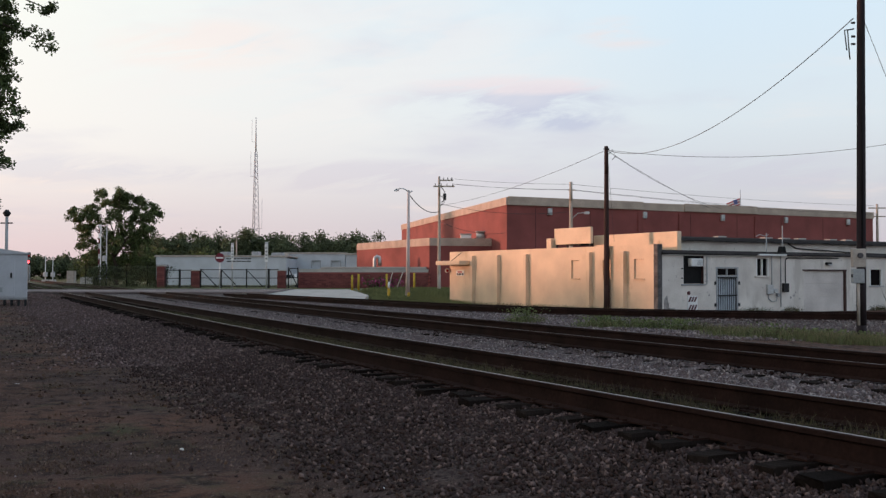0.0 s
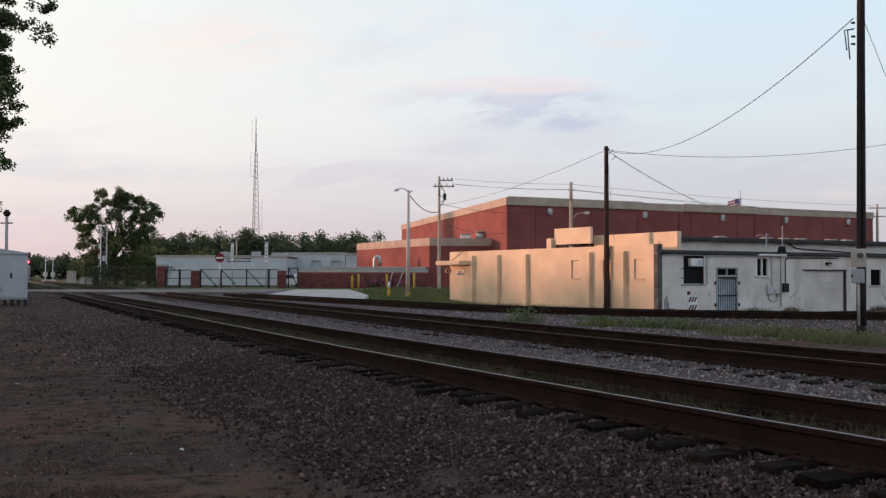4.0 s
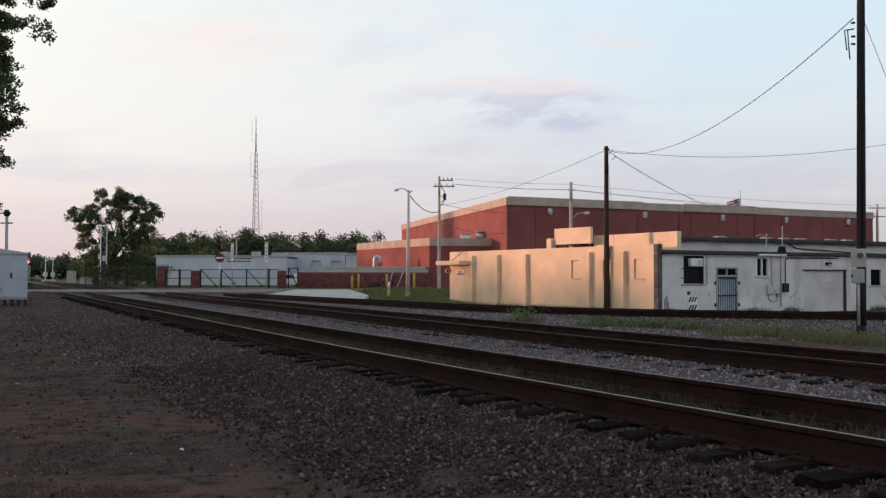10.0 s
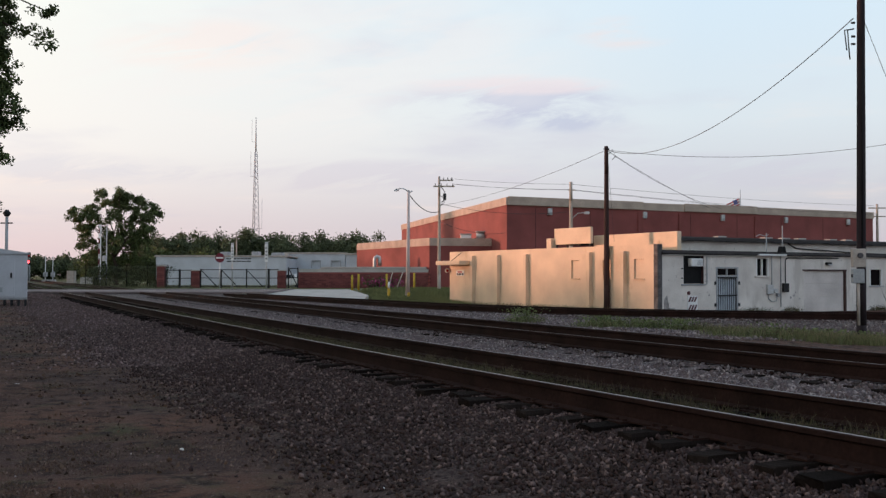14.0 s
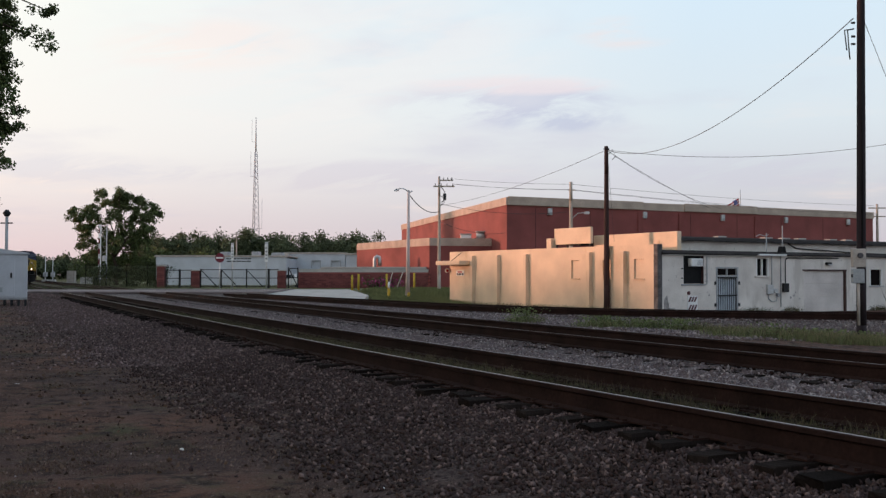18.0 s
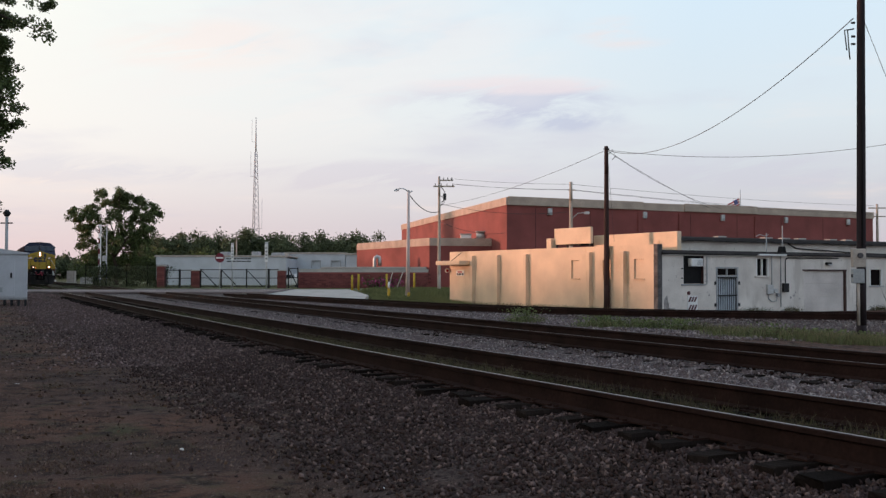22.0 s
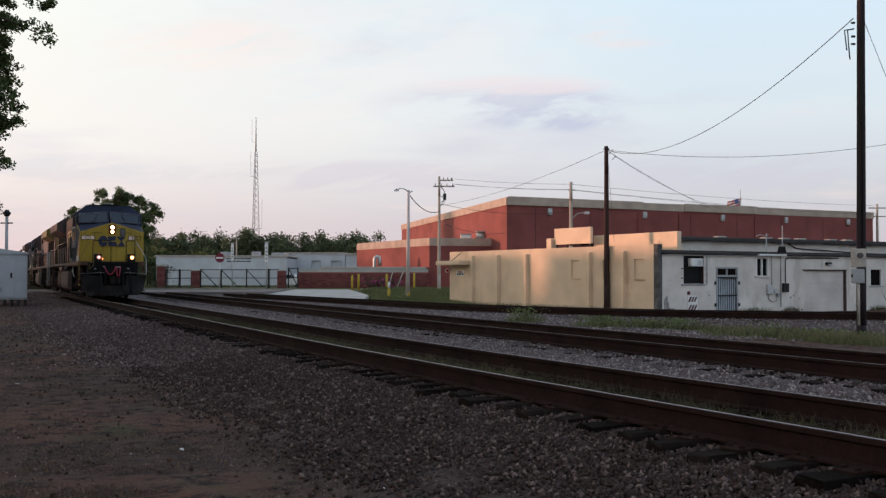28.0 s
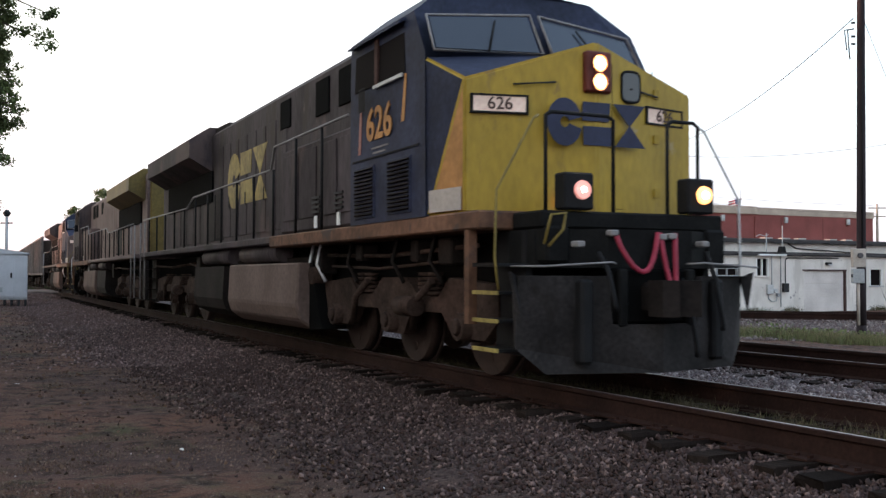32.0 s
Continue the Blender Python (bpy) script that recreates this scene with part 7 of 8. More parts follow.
def leaf_mesh(name, centres, size, mat, rg, droop=0.0):
    """Small folded leaves at given places, turned at random."""
    n = len(centres)
    d = rg.normal(size=(n, 3))
    d[:, 2] -= droop
    d /= np.linalg.norm(d, axis=1)[:, None]
    e = np.cross(d, rg.normal(size=(n, 3)))
    e /= np.linalg.norm(e, axis=1)[:, None]
    u = np.cross(d, e)
    L = size * rg.uniform(0.6, 1.35, n)[:, None]
    w = L * rg.uniform(0.28, 0.45, n)[:, None]
    base, tip = centres - d * L * 0.5, centres + d * L * 0.5
    a, c = centres + e * w + u * w * 0.35, centres - e * w + u * w * 0.35
    v = np.stack([base, a, tip, c], 1).reshape(-1, 3)
    f = np.arange(4 * n).reshape(-1, 4)
    return fast(name, v, f, mat)


def ball(rg, n, r):
    """n places inside a ball, thinner towards its rim."""
    d = rg.normal(size=(n, 3))
    d /= np.linalg.norm(d, axis=1)[:, None]
    return d * (r * rg.random((n, 1)) ** 0.55)


def limb_pts(rg, a, c, wob, n=5):
    a, c = np.array(a, float), np.array(c, float)
    return [Vector(a + (c - a) * i / n + (rg.normal(0, wob, 3) * (0 < i < n))) for i in range(n + 1)]


def tree(name, x, y, z, height, crown_r, crown_z, leaf, per, clusters, spread_, label, mat, seed, trunk_r=0.3, squash=0.85, lobes=None):
    """Tapered trunk, limbs to every clump, and a crown of small leaves in uneven clumps."""
    rg = np.random.default_rng(seed)
    b = thing(name, pose(x, y, z), label, "tree")
    bm = bmesh.new()
    top = crown_z
    pts = limb_pts(rg, (0, 0, -0.2), (rg.normal(0, 0.3), rg.normal(0, 0.3), top), 0.12, 6)
    for i in range(6):
        tube(bm, pts[i], pts[i + 1], trunk_r * (1 - 0.13 * i), trunk_r * (1 - 0.13 * (i + 1)), 10, i in (0, 5))
    part("trunk", bm, "bark", b)
    cs = []
    while len(cs) < clusters:
        p = rg.normal(0, 0.5, 3)
        if np.linalg.norm(p) < 1.05 and (np.linalg.norm(p) > 0.35 or rg.random() < 0.4):
            q = p * np.array([crown_r, crown_r, crown_r * squash])
            cs.append(q + np.array([0, 0, crown_z + rg.normal(0, 0.05) * crown_r]))
    if lobes:      # clumps gathered in separate lobes
        cs = [np.array([u * 0.95, rg.normal(0, 1.1), w]) + ball(rg, 1, r)[0] for u, w, r in lobes for _ in range(3 + int(4.2 * r))]
        spread_ = 0.36
    cs = np.array(cs)
    cs[:, 2] = np.maximum(cs[:, 2], height * 0.18)
    for c in cs[:: max(1, len(cs) // 18)]:
        bm = bmesh.new()
        k = limb_pts(rg, pts[int(rg.integers(3, 6))], c, 0.25, 3)
        for i in range(3):
            tube(bm, k[i], k[i + 1], trunk_r * (0.30 - 0.08 * i), trunk_r * (0.22 - 0.07 * i), 6, False)
        part("limb", bm, "bark", b)
    size = rg.uniform(0.55, 1.3, len(cs)) * spread_
    pos = np.concatenate([c + ball(rg, int(per), 1.75 * s) * np.array([1, 1, 0.9 if lobes else 0.75]) for c, s in zip(cs, size)] + [c + ball(rg, int(per) // 6, 2.6 * s) for c, s in zip(cs, size)])
    o = new("crown", leaf_mesh("crown", pos, leaf, mat, rg))
    o.parent = b
    return b


LOBES = [(-6.0, 10.1, 0.8), (-5.5, 9.1, 1.1), (-4.5, 10.1, 1.0), (-3.4, 10.4, 0.8), (-5.2, 7.5, 1.1), (-3.9, 8.0, 1.3), (-2.7, 9.1, 0.8), (-4.7, 5.7, 1.2), (-3.4, 6.2, 1.3),
         (-2.1, 12.7, 0.5), (-1.6, 11.5, 0.9), (0.0, 12.7, 0.7), (1.3, 12.4, 1.0), (2.5, 12.1, 0.8), (-0.5, 11.3, 1.2), (1.1, 11.0, 1.3), (2.7, 10.9, 1.0), (-0.2, 9.3, 1.5), (2.1, 9.3, 1.3),
         (0.8, 7.5, 1.5), (-0.8, 7.0, 1.4), (2.7, 7.2, 1.3), (-0.5, 4.9, 1.6), (1.6, 4.9, 1.6), (3.5, 5.1, 1.3), (4.0, 9.4, 0.8), (4.4, 11.3, 0.5), (5.2, 10.6, 0.7), (5.8, 9.9, 0.35),
         (4.8, 9.4, 0.8), (5.2, 7.9, 0.6), (4.2, 7.6, 0.9), (-1.8, 4.1, 1.2), (-3.1, 4.1, 1.2), (0.3, 3.3, 1.4), (2.9, 3.5, 1.2), (4.3, 3.4, 1.0), (0.4, 6.0, 1.3), (2.2, 6.0, 1.2), (-1.6, 5.6, 1.1), (3.9, 6.4, 0.9)]
tree("street_tree", -45.7, 140, -0.2, 13, 6.6, 7.2, 0.27, 92, 66, 0.85, "leafy green tree with an uneven crown beyond the crossing", "leaf", 5, 0.35, lobes=LOBES)
for i, (x, y, h, r) in enumerate(((-41.5, 147, 6, 2.6), (-57, 165, 6, 2.6), (-36.5, 150, 5, 2.5))):
    tree("small_tree", x, y, -0.2, h, r, h * 0.5, 0.4, 190, 26, 0.9, "small dark green tree behind the fence", "leaf", 20 + i, 0.2)


def tree_belt(x0, x1, y, step, h, seed, label, leaf=0.5, per=190):
    """A far belt of woods: many clumps of leaves, one mass."""
    rg = np.random.default_rng(seed)
    pos = []
    x = x0
    while x < x1:
        hh = h * rg.uniform(0.88, 1.05)
        r = step * rg.uniform(0.7, 1.2)
        for k in range(24):
            p = rg.normal(0, 0.45, 3)
            c = np.array([x, y + rg.normal(0, 4), 0]) + p * np.array([r, r, hh * 0.42]) + np.array([0, 0, hh * 0.52])
            c[2] = min(abs(c[2]), hh)
            pos.append(c + ball(rg, per, 1.9))
            pos.append(c + ball(rg, per // 8, 2.7))
        x += step * rg.uniform(0.5, 0.9)
    pos = np.concatenate(pos)
    o = new("far_woods", leaf_mesh("far_woods", pos, leaf, "leaf_far", rg))
    return tagged(o, label, "woods", kind="stuff")


tree_belt(-77, -17, 255, 3.0, 11.5, 31, "dark green belt of distant woods")
tree_belt(-16, 190, 300, 7, 9.5, 33, "dark green belt of distant woods behind the factory", 0.9, 80)
tree_belt(-190, -78, 320, 6, 7.0, 34, "hazy green woods along the far railway", 0.8, 100)


def shade_tree():
    """The big tree beside the camera's left: boughs reach into view."""
    rg = np.random.default_rng(8)
    b = thing("oak_tree", pose(-13.35, 20, -0.5), "large dark leafy tree with hanging boughs at the trackside", "tree")
    bm = bmesh.new()
    pts = limb_pts(rg, (0, 0, -0.2), (0.5, 0, 9.5), 0.15, 6)
    for i in range(6):
        tube(bm, pts[i], pts[i + 1], 0.5 * (1 - 0.13 * i), 0.5 * (1 - 0.13 * (i + 1)), 12, i in (0, 5))
    part("trunk", bm, "bark", b)
    boughs = []
    # ends of the boughs: across, down from the crown's rim, and how full of leaves
    tips = [(1.02, 0.16, 0.4), (1.08, 0.76, 0.5), (0.45, 0.12, 1.0), (0.36, 0.42, 1.2), (0.46, 0.82, 0.9), (0.32, 1.10, 1.2), (0.36, 1.28, 1.0), (0.30, 1.50, 1.2), (0.34, 1.62, 0.7),
            (0.48, 1.84, 0.9), (0.50, 2.02, 1.0), (0.36, 2.20, 1.1), (0.16, 2.42, 1.0), (0.24, 2.80, 0.8), (0.08, 2.95, 1.0), (0.14, 3.58, 0.6), (0.05, 0.75, 1.3), (0.04, 1.75, 1.3)]
    for i, (u, v, full) in enumerate(tips):
        e = np.array([4.30 + 1.13 * u, rg.normal(0, 0.25), 7.10 - 1.13 * v])
        root = np.array([0.3, 0, min(3.0 + 0.36 * (18 - i), 8.5)])
        bm = bmesh.new()
        k = limb_pts(rg, root, e, 0.10, 5)
        for q in range(5):
            tube(bm, k[q], k[q + 1], 0.08 - 0.0145 * q, 0.0655 - 0.0145 * q, 6, False)
        limb = part("bough", bm, "bark", b)
        pos = []
        for q in range(int(30 * full)):
            t = 1.0 - 0.22 * rg.random() ** (1.0 if full > 0.7 else 1.6)
            c = root + (e - root) * t + rg.normal(0, 0.07 + 0.25 * (1 - t), 3)
            pos.append(c + ball(rg, 42, 0.13) * np.array([1.2, 1, 0.85]))
        o = new("leaves", leaf_mesh("leaves", np.concatenate(pos), 0.062, "leaf", rg, 0.3))
        o.parent = limb
        boughs.append((limb, k[0]))
    cs = rg.normal(0, 1, (90, 3)) * np.array([2.0, 2.6, 2.2]) + np.array([-1.6, 0, 8.0])
    cs = cs[(cs[:, 0] < 2.6)]
    pos = np.concatenate([c + rg.normal(0, 0.6, (170, 3)) for c in cs])
    pos = pos[(pos[:, 0] - 13.35) / (20 + pos[:, 1]) < -0.50]
    o = new("crown", leaf_mesh("crown", pos, 0.22, "leaf", rg))
    o.parent = b
    return b, boughs


oak, BOUGHS = shade_tree()
# added row of trees out of view, keeping low sun off tracks and train
for i, (x, y, h, r) in enumerate(((-27, 7, 11, 4.6), (-30, 14, 12, 4.8), (-32, 22, 11, 4.4), (-35, 30, 12, 4.8), (-30, -3, 12, 4.8), (-40, 36, 11, 4.6), (-44, 42, 10, 4.4), (-47, 48, 9, 4.4), (-52, 54, 7.5, 4.4), (-58, 61, 5.2, 3.4), (-59, 70, 4.6, 3.2), (-60, 79, 4.6, 3.2), (-61, 88, 4.6, 3.2), (-73, 98, 5.2, 3.6), (-74, 106, 5.2, 3.6), (-75, 114, 5.2, 3.6), (-76, 122, 5.2, 3.6), (-77, 131, 5.2, 3.6), (-78, 140, 5.2, 3.6), (-80, 149, 5.2, 3.6))):
    tree("yard_tree", x, y, -0.5, h, r, h * 0.5, 0.55, 150, 70, 1.1, "leafy tree added out of view to block the low sun", "leaf", 60 + i, 0.35, 1.0)


def undergrowth():
    """Bushes added out of view, stopping low sun between the added trees' trunks."""
    rg = np.random.default_rng(90)
    way = [(-30, 4), (-33, 14), (-35, 22), (-38, 30), (-43, 36), (-47, 42), (-50, 48), (-55, 54), (-61, 61), (-62, 88), (-76, 100), (-82, 150)]
    pos = []
    for (xa, ya), (xc, yc) in zip(way, way[1:]):
        n = int(math.hypot(xc - xa, yc - ya) * 170)
        t = rg.random((n, 1))
        p = np.array([[xa, ya]]) * (1 - t) + np.array([[xc, yc]]) * t + rg.normal(0, 0.7, (n, 2))
        pos.append(np.column_stack([p, -0.5 + 3.2 * rg.random(n) ** 0.8]))
    o = new("undergrowth", leaf_mesh("undergrowth", np.concatenate(pos), 0.5, "leaf", rg))
    tagged(o, "dense green bushes added out of view to block low sun", "bushes", kind="stuff")


undergrowth()


def tufts(name, places, height, mat, blades, seed, label, spread_=0.12, wide=1.0):
    """Blades of grass in tufts."""
    rg = np.random.default_rng(seed)
    base = np.repeat(places, blades, axis=0)
    n = len(base)
    base = base + np.column_stack([rg.normal(0, spread_, n), rg.normal(0, spread_, n), np.zeros(n)])
    lean = rg.normal(0, 0.35, (n, 2))
    h = height * rg.uniform(0.35, 1.2, n)
    side = rg.normal(size=(n, 2))
    side /= np.linalg.norm(side, axis=1)[:, None]
    w = (0.0022 + 0.007 * h) * wide
    s3 = np.column_stack([side * w[:, None], np.zeros(n)])
    mid = base + np.column_stack([lean * h[:, None] * 0.35, h * 0.6])
    tip = base + np.column_stack([lean * h[:, None], h])
    v = np.stack([base - s3, base + s3, mid + s3 * 0.7, mid - s3 * 0.7, tip], 1).reshape(-1, 3)
    k = np.arange(n)[:, None] * 5
    f = np.concatenate([k + np.array([[0, 1, 2]]), k + np.array([[0, 2, 3]]), k + np.array([[3, 2, 4]])])
    return tagged(new(name, fast(name, v, f, mat)), label, "grass", kind="stuff")


def along_track(rg, n, s0, s1, o0, o1):
    out = []
    for _ in range(n):
        x, y, _t = main_line(rg.uniform(s0, s1) ** 1.0, rg.uniform(o0, o1))
        out.append((x, y))
    return np.array(out)


def set_down(xy, sink=0.02):
    return np.column_stack([xy, level(xy) - sink])


rgp = np.random.default_rng(12)
# grass between the rails of the main track
xy = along_track(rgp, 2000, 25, 62, -0.66, 0.55)
tufts("track_grass", set_down(xy), 0.10, "weed_dry", 14, 1, "thin green and dry grass between the rails", 0.12, 1.6)
xy = along_track(rgp, 1500, 25, 55, -0.68, 0.6)
tufts("dry_track_grass", set_down(xy), 0.15, "dry_stalk", 12, 2, "dry stalks between the rails", 0.07)
# weeds between the second track and the spur
pts = []
for c_, r_, n_ in (((2.28, 28.4), 0.4, 30), ((4.2, 26.0), 0.7, 50), ((5.2, 25.6), 0.5, 25), ((6.4, 25.0), 0.5, 40), ((7.2, 23.6), 0.8, 110), ((6.6, 22.2), 0.7, 60), ((7.8, 21.6), 0.9, 140), ((8.9, 22.3), 1.0, 190), ((8.5, 20.4), 0.8, 130), ((9.6, 21.2), 0.9, 170), ((10.4, 22.6), 1.0, 190), ((9.9, 23.6), 0.9, 150), ((10.6, 20.6), 1.0, 160)):
    pts.append(rgp.normal(0, 0.5, (n_, 2)) * r_ + np.array(c_))
xy = np.concatenate(pts)
tufts("trackside_weeds", set_down(xy), 0.17, "verge", 22, 3, "green weeds growing through the ballast", 0.16, 1.8)
tufts("dry_weeds", set_down(xy + 0.12), 0.24, "straw", 14, 4, "dry brown weeds growing through the ballast", 0.18, 1.5)
rgw = np.random.default_rng(71)
leafy = np.concatenate([np.column_stack([rgw.normal(c[0], 0.34 * k, n_), rgw.normal(c[1], 0.30 * k, n_), 0.85 * h_ * rgw.random(n_) ** 1.4]) for c, k, n_, h_ in
                        (((2.28, 28.4), 0.8, 700, 0.5), ((4.2, 26.0), 1.0, 900, 0.34), ((5.2, 25.6), 0.9, 600, 0.28), ((5.9, 25.2), 0.8, 800, 0.36), ((8.2, 23.8), 1.0, 1100, 0.38),
                         ((7.6, 22.2), 1.2, 800, 0.26), ((8.9, 22.0), 1.5, 1300, 0.30), ((9.6, 21.0), 1.6, 1300, 0.30), ((10.0, 22.8), 1.5, 1300, 0.36))])
leafy[:, 2] += level(leafy[:, :2])
o = new("leafy_weeds", leaf_mesh("leafy_weeds", leafy, 0.055, "weed_leaf", rgw))
tagged(o, "bushy green weeds growing through the ballast", "weeds", kind="stuff")
# along the foot of the workshop
wm = WORKSHOP
pts = []
for k in range(240):
    u = rgp.uniform(0.5, 20.4)
    p = wm @ pose(0, 0, 0, 0, 0, 92) @ Vector((u, rgp.uniform(0.05, 0.8), 0))
    pts.append((p.x, p.y))
for k in range(70):
    p = wm @ Vector((rgp.choice([6.2, 7.2, 9.4, 16.8]) + rgp.normal(0, 0.35), -rgp.uniform(0.05, 0.7), 0))
    pts.append((p.x, p.y))
xy = np.array(pts)
tufts("wall_foot_weeds", np.column_stack([xy, np.full(len(xy), -0.92)]), 0.34, "weed_dry", 22, 5, "weeds along the foot of the wall")
# a dead shrub by the end window
db = thing("dead_shrub", WORKSHOP @ pose(17.2, -0.7, -0.95), "leafless brown shrub before the white wall", "shrub")
rb = random.Random(9)
bm = bmesh.new()
for k in range(26):
    a_, h_ = rb.uniform(0, 6.28), rb.uniform(0.7, 1.7)
    p0_ = Vector((0, 0, 0))
    for i in range(3):
        p1_ = p0_ + Vector((math.cos(a_) * h_ * 0.16 + rb.gauss(0, 0.05), math.sin(a_) * h_ * 0.08, h_ / 3))
        tube(bm, p0_, p1_, 0.016 - 0.004 * i, 0.012 - 0.004 * i, 4, False)
        p0_ = p1_
part("twigs", bm, "bark", db)
# verge beyond the tracks
xy = np.column_stack([rgp.uniform(-6.5, 1.5, 2600), rgp.uniform(60, 100, 2600)])
xy = xy[xy[:, 0] > -4.4 - np.maximum(0, xy[:, 1] - 66) * 0.2]
tufts("verge_grass", set_down(xy), 0.28, "verge", 24, 6, "green grass verge beside the driveway", 0.25, 2.5)
xy = np.column_stack([rgp.uniform(-50, -24, 900), rgp.uniform(84, 118, 900)])
tufts("far_verge_grass", set_down(xy), 0.35, "grass", 14, 7, "rough green verge beyond the road", 0.3)
# thin dry grass on the near ground
yy = 3.2 + 16 * rgp.random(16000) ** 1.3
xy = np.column_stack([yy * rgp.uniform(-0.50, 0.16, len(yy)), yy])
thick = np.sin(xy[:, 0] * 1.9 + np.sin(xy[:, 1] * 0.9)) + np.sin(xy[:, 1] * 1.3 + 0.7 * xy[:, 0])
xy = xy[(nearest(xy, CH1) > 2.9) & (rgp.random(len(xy)) < 0.25 + 0.3 * thick)]
tufts("near_dry_grass", set_down(xy), 0.034, "dry", 16, 8, "short dry grass on the bare soil", 0.12, 1.3)
tufts("near_green_grass", set_down(xy[::14] + 0.1), 0.035, "weed_dry", 14, 9, "short green grass on the bare soil", 0.11, 1.4)
# flowers in front of the yard wall
rg = np.random.default_rng(17)
fl = thing("flowering_bush", pose(-6.7, 105.6, -0.45), "low bush with pink flowers before the yard wall", "bush")
c_ = rg.normal(0, 1, (700, 3)) * np.array([0.95, 0.25, 0.28]) + np.array([0.45, 0, 0.65])
o = new("leaves", leaf_mesh("leaves", c_, 0.22, "leaf", rg))
o.parent = fl
c_ = rg.normal(0, 1, (420, 3)) * np.array([0.90, 0.25, 0.26]) + np.array([0.5, -0.15, 0.72])
o = new("flowers", leaf_mesh("flowers", c_, 0.20, "flower", rg))
o.parent = fl
tagged(o, "pink blossoms")


# ---- chain-link fence with creepers ----
def yard_fence():
    b = thing("chain_fence", pose(0, 0, 0), "chain-link fence overgrown with creepers", "fence")
    xs = np.arange(-40, -30.6, 2.3)
    for x in xs:
        bm = bmesh.new()
        tube(bm, (x, 112, -0.4), (x, 112, 2.3), 0.04, 0.04, 8)
        part("fence_post", bm, "grime", b)
    bm = bmesh.new()
    tube(bm, (xs[0], 112, 2.25), (xs[-1], 112, 2.25), 0.03, 0.03, 6)
    part("top_rail", bm, "grime", b)
    bm = bmesh.new()
    x = -40.0
    while x < -30.8:
        for sgn in (1, -1):
            tube(bm, (x, 112, -0.3), (x + sgn * 1.0, 112, 2.2), 0.012, 0.012, 3, False)
        x += 0.22
    tagged(part("wire_mesh", bm, "grime", b), "woven wire mesh", kind="stuff")
    rg_ = np.random.default_rng(77)
    at_ = np.concatenate([rg_.choice([-39.4, -38.2, -36.6, -35.2, -34.6, -32.9, -31.6], 4200) + rg_.normal(0, 0.6, 4200), rg_.uniform(-40, -30.9, 1500)])
    p_ = np.column_stack([at_, rg_.normal(112.3, 0.25, 5700), 2.4 * rg_.random(5700) ** (0.9 + 0.5 * np.sin(at_ * 2.1)) - 0.3])
    o_ = new("creeper", leaf_mesh("creeper", p_, 0.17, "leaf_far", rg_))
    o_.parent = b


yard_fence()


# ---- ballast stones, the nearest as loose geometry ----
def stones(name, xy, z, size, seed, mat, label):
    """Crushed stones: an uneven six-cornered chip each, flat on its bed."""
    rg_ = np.random.default_rng(seed)
    n = len(xy)
    octa = np.array([(1, 0, 0), (0, 1, 0), (-1, 0, 0), (0, -1, 0), (0, 0, 1), (0, 0, -1)], float)
    v = octa[None] * rg_.uniform(0.65, 1.45, (n, 6, 1)) + rg_.uniform(-0.38, 0.38, (n, 6, 3))
    v *= (size * rg_.uniform(0.40, 1.0, (n, 1, 1)) ** 0.8 * 1.25) * rg_.uniform(0.6, 1.0, (n, 1, 3))
    a, b_ = rg_.uniform(0, 6.28, n), rg_.uniform(-0.9, 0.9, n)
    ca, sa, cb, sb = np.cos(a)[:, None], np.sin(a)[:, None], np.cos(b_)[:, None], np.sin(b_)[:, None]
    X, Y, Z = v[..., 0], v[..., 1], v[..., 2]
    Y, Z = Y * cb - Z * sb, Y * sb + Z * cb
    X, Y = X * ca - Y * sa, X * sa + Y * ca
    v = np.stack([X, Y, Z], -1) + np.column_stack([xy, z])[:, None, :]
    f = np.array([(0, 1, 4), (1, 2, 4), (2, 3, 4), (3, 0, 4), (1, 0, 5), (2, 1, 5), (3, 2, 5), (0, 3, 5)])
    F = (np.arange(n)[:, None, None] * 6 + f[None]).reshape(-1, 3)
    o_ = new(name, fast(name, v.reshape(-1, 3), F, mat))
    return tagged(o_, label, "ballast", kind="stuff")


def scatter(rg_, n, s0, s1, o0, o1, power=1.0):
    s = s0 + (s1 - s0) * rg_.random(n) ** power
    o_ = rg_.uniform(o0, o1, n)
    out_ = np.empty((n, 2))
    for i in range(n):
        x, y, _t = main_line(s[i], o_[i])
        out_[i] = x, y
    return out_


rgs = np.random.default_rng(3)
xy = scatter(rgs, 150000, 24, 54, 1.16, 5.6, 1.5)
keep = rgs.random(len(xy)) < 0.003 + 0.97 * smooth(3.9, 1.6, nearest(xy, CH1) + 0.35 * np.sin(xy[:, 0] * 1.7) * np.sin(xy[:, 1] * 0.9))
xy = xy[keep]
stones("ballast", xy, level(xy) + 0.006 + 0.014 * rgs.random(len(xy)), 0.026, 1, "stone", "grey-brown crushed ballast stones beside the track")
xy = scatter(rgs, 9000, 24, 60, 0.84, 1.30, 1.4)
stones("ballast_cribs", xy, level(xy) + 0.0, 0.026, 9, "stone", "dark ballast stones lying between the tie ends")
xy = scatter(rgs, 60000, 42, 97, 1.20, 6.5, 1.25)
xy = xy[rgs.random(len(xy)) < smooth(4.8, 2.2, nearest(xy, CH1)) + 0.04]
# the far stones take the lightened copy
stones("ballast_far", xy, level(xy) + 0.008, 0.036, 2, "stone_mid", "grey-brown crushed ballast stones further along")
xy = scatter(rgs, 60000, 24, 80, -3.95, -0.95, 1.5)
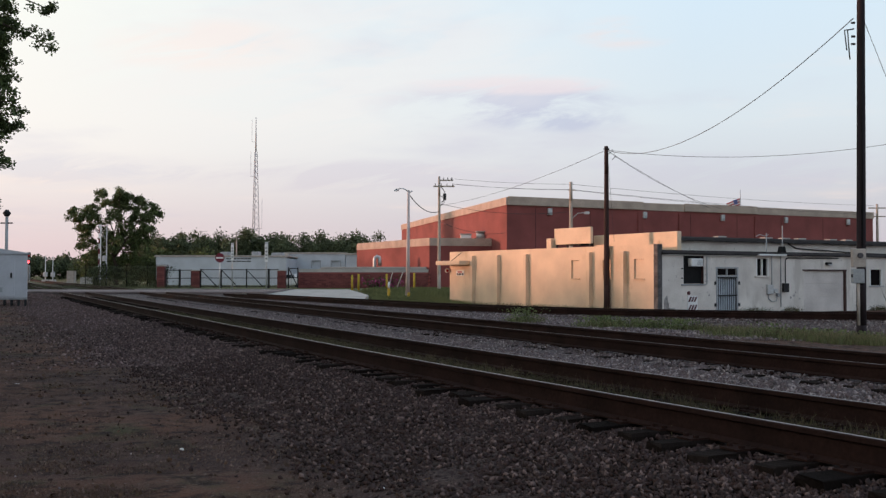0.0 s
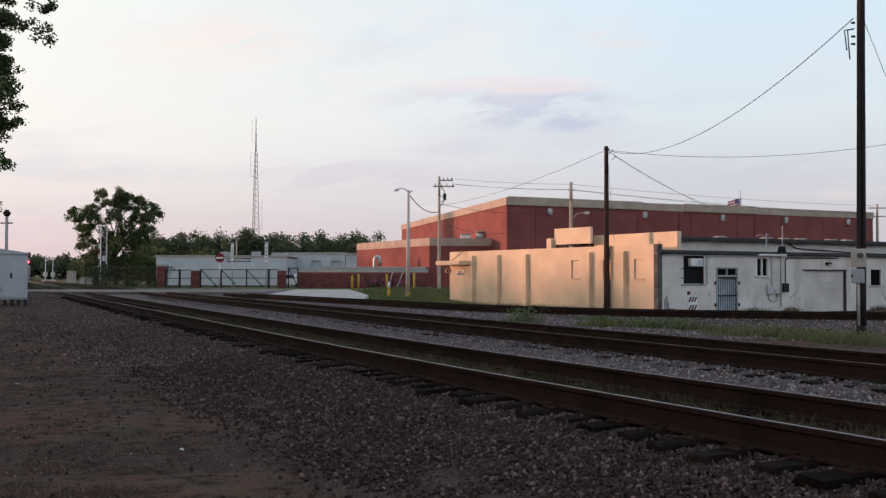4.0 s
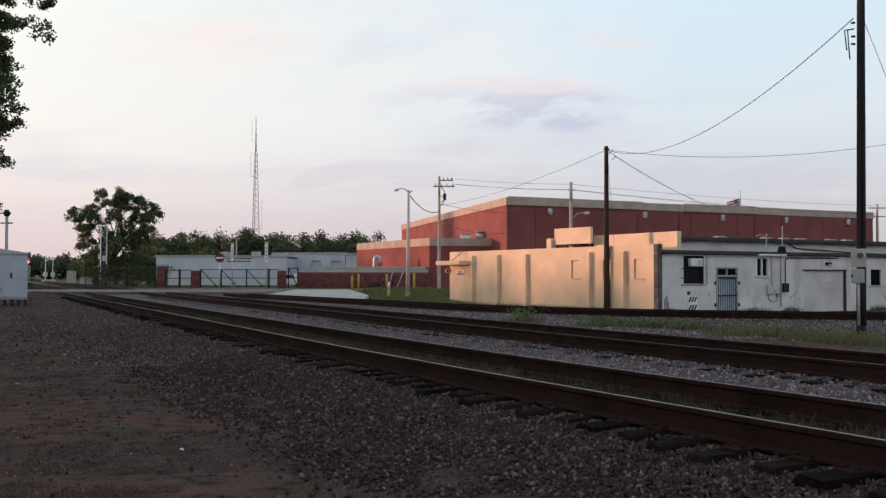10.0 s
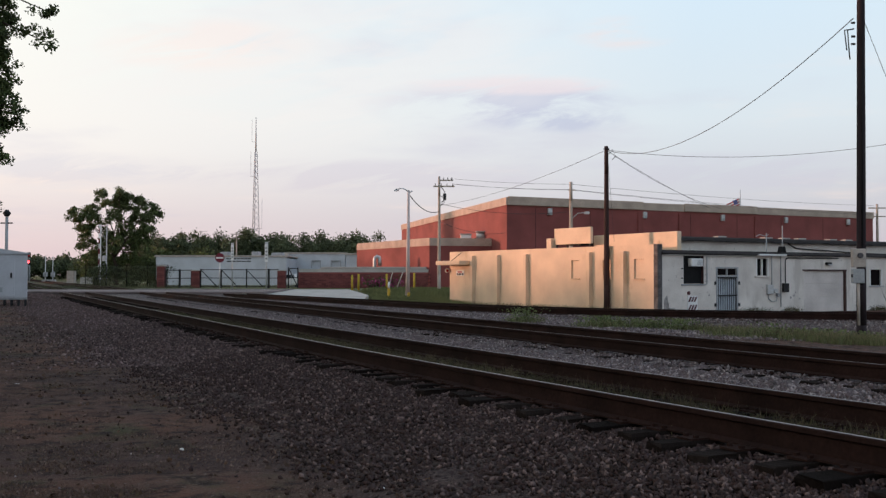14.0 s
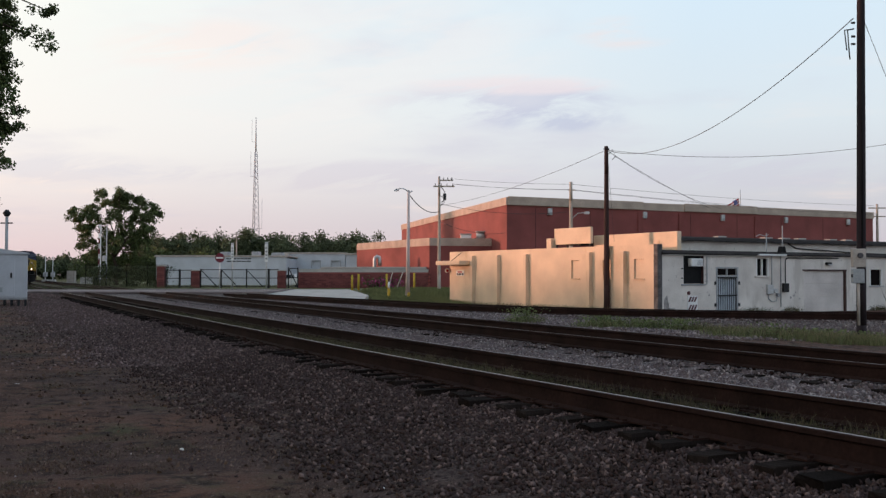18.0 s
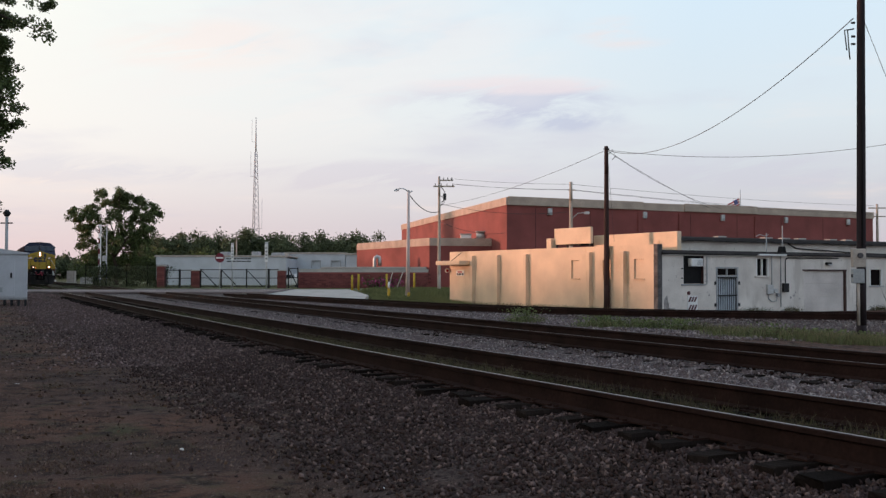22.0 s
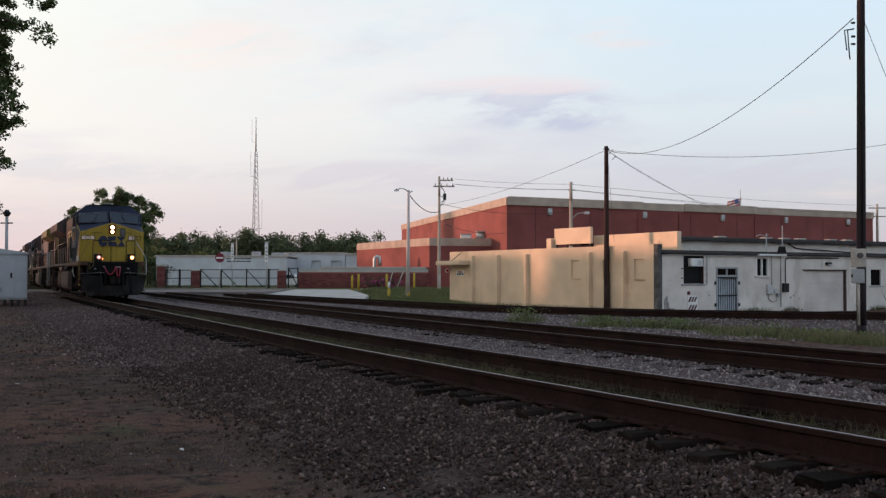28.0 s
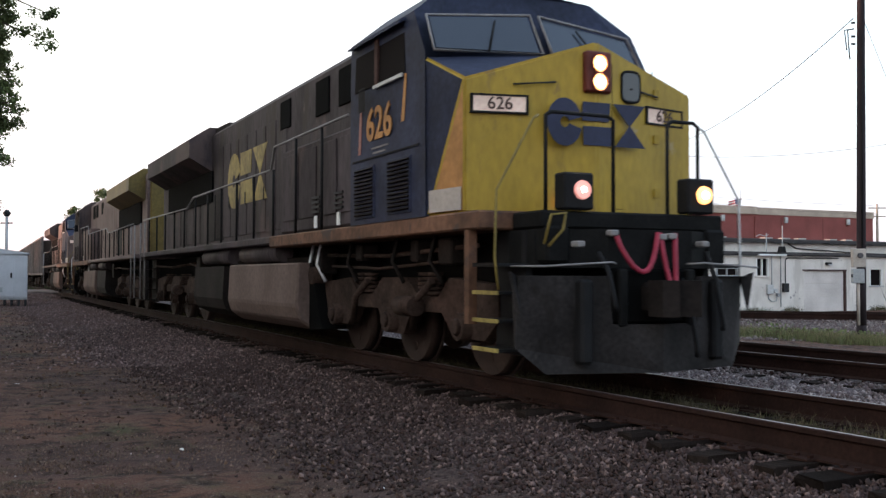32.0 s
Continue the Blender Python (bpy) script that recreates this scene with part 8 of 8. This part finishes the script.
stones("ballast_between", xy, level(xy) + 0.008, 0.030, 3, "stone_pale", "pale grey ballast between the two tracks")
xy = scatter(rgs, 7000, 24, 50, -0.68, 0.68, 1.3)
stones("ballast_inside", xy, level(xy) + 0.004, 0.028, 4, "stone", "ballast between the rails")
xy = scatter(rgs, 60000, 26, 76, -13.0, -5.7, 1.1)
xy = xy[nearest(xy, CH3) < 7.0]
more = np.column_stack([rgs.uniform(1, 15, 26000), rgs.uniform(17, 33, 26000)])
xy = np.concatenate([xy, more[(nearest(more, CH3) < 12) & (nearest(more, CH2) > 1.4) & (nearest(more, CH1) > 6)]])
stones("ballast_spur", xy, level(xy) + 0.008, 0.042, 5, "stone_pale", "pale grey ballast beside the spur track")
xy = np.column_stack([rgs.uniform(-16, 3, 30000), 2.6 + 27 * rgs.random(30000) ** 1.25])
xy = xy[nearest(xy, CH1) > 2.6]
stones("loose_stones", xy, level(xy) + 0.002, 0.010, 6, "stone_soil", "loose gravel on the bare soil")
stones("pale_chips", xy[::45], level(xy[::45]) + 0.004, 0.013, 16, "stone_pale", "pale stone chips scattered on the soil")
def grit(name, xy, z, size, seed, mat, label):
    """Grit on the soil: a low four-sided chip each."""
    rg_ = np.random.default_rng(seed)
    n = len(xy)
    a = rg_.uniform(0, 6.28, n)[:, None] + np.array([[0, 1.57, 3.14, 4.71]]) + rg_.uniform(-0.5, 0.5, (n, 4))
    r = size * (rg_.uniform(0.35, 1.0, (n, 1)) ** 1.4) * rg_.uniform(0.6, 1.3, (n, 4))
    v = np.empty((n, 5, 3))
    v[:, :4, 0], v[:, :4, 1], v[:, :4, 2] = r * np.cos(a), r * np.sin(a), -0.004
    v[:, 4, 0], v[:, 4, 1], v[:, 4, 2] = rg_.normal(0, size * 0.25, n), rg_.normal(0, size * 0.25, n), r.mean(1) * rg_.uniform(0.5, 1.1, n)
    v += np.column_stack([xy, z])[:, None, :]
    f = np.array([(0, 1, 4), (1, 2, 4), (2, 3, 4), (3, 0, 4)])
    o_ = new(name, fast(name, v.reshape(-1, 3), (np.arange(n)[:, None, None] * 5 + f[None]).reshape(-1, 3), mat))
    return tagged(o_, label, "grit", kind="stuff")


yy = 3.2 + 16 * rgs.random(125000) ** 1.35
xy = np.column_stack([yy * rgs.uniform(-0.50, 0.22, len(yy)), yy])
patchy = 0.5 + 0.25 * np.sin(xy[:, 0] * 2.3 + 1.2 * np.sin(xy[:, 1] * 1.1)) + 0.25 * np.sin(xy[:, 1] * 3.1 + xy[:, 0])
xy = xy[(nearest(xy, CH1) > 2.1) & (rgs.random(len(xy)) < 0.45 + 0.55 * patchy)]
grit("soil_grit", xy, level(xy), 0.013, 26, "stone_soil", "fine earthy grit over the bare soil")
# dead leaves and twigs on the soil
xy = np.column_stack([rgs.uniform(-11, 3, 5200), 2.6 + 17 * rgs.random(5200) ** 1.4])
xy = xy[nearest(xy, CH1) > 2.6]
o = new("dead_leaves", leaf_mesh("dead_leaves", np.column_stack([xy, level(xy) + 0.008]), 0.05, "dry", rgs))
tagged(o, "brown dead leaves scattered on the soil", "leaf litter", kind="stuff")
# scraps of litter
for i, (x_, y_, w_) in enumerate(((-2.35, 9.05, 0.020), (-0.45, 7.4, 0.026), (-6.1, 14.4, 0.035))):
    l_ = tagged(part("litter", boxm(-w_, w_, -w_ * 0.35, w_ * 0.35, -0.005, 0.012, 0.004), "white", None, "", pose(x_, y_, at(x_, y_) + 0.012, 8, 5, 30 * i)), "small white scrap of litter on the soil", "litter", "scraps of litter")

# ---- what moves ----
def motions():
    ts = [0, 4, 8, 12] + [14 + 0.5 * k for k in range(37)]
    for ob, lead, gap, turn in TRAIN:
        rows = []
        for t in ts:
            if turn is None:
                a, c = train_pose(lead, gap, t), train_pose(lead, gap, t, True)
                m = a.copy()
                m.translation = (a.translation + c.translation) / 2
            else:
                m = train_pose(lead, gap, t, turn)
            rows.append((t, m))
        walk(ob, rows)
    # the leading engine's wheels roll
    wt = [0.0] + [27.0 + 0.075 * k for k in range(68)]
    for w, x in WHEELS:
        rows = [(t, pose(x, 0, 0.53) @ Matrix.Rotation(((V * t) / 0.53) % (2 * math.pi), 4, "Y")) for t in wt if t <= 32.0]
        walk(w, rows)
    # boughs and the flag stir in the wind
    for i, (o, piv) in enumerate(BOUGHS):
        rows = []
        for k in range(33):
            a = 1.2 * math.sin(k * 1.05 + i * 0.7) + 0.6 * math.sin(k * 0.43 + i)
            m = Matrix.Translation(piv) @ pose(0, 0, 0, 0.4 * a, 0.55 * a, 0.8 * a) @ Matrix.Translation(-piv)
            rows.append((float(k), m))
        walk(o, rows)
    walk(cloth, [(k * 0.5, pose(0, 0, 0, 0, 8 * math.sin(k * 1.7), 14 * math.sin(k * 0.9) + 6 * math.sin(k * 2.3))) for k in range(65)])


motions()
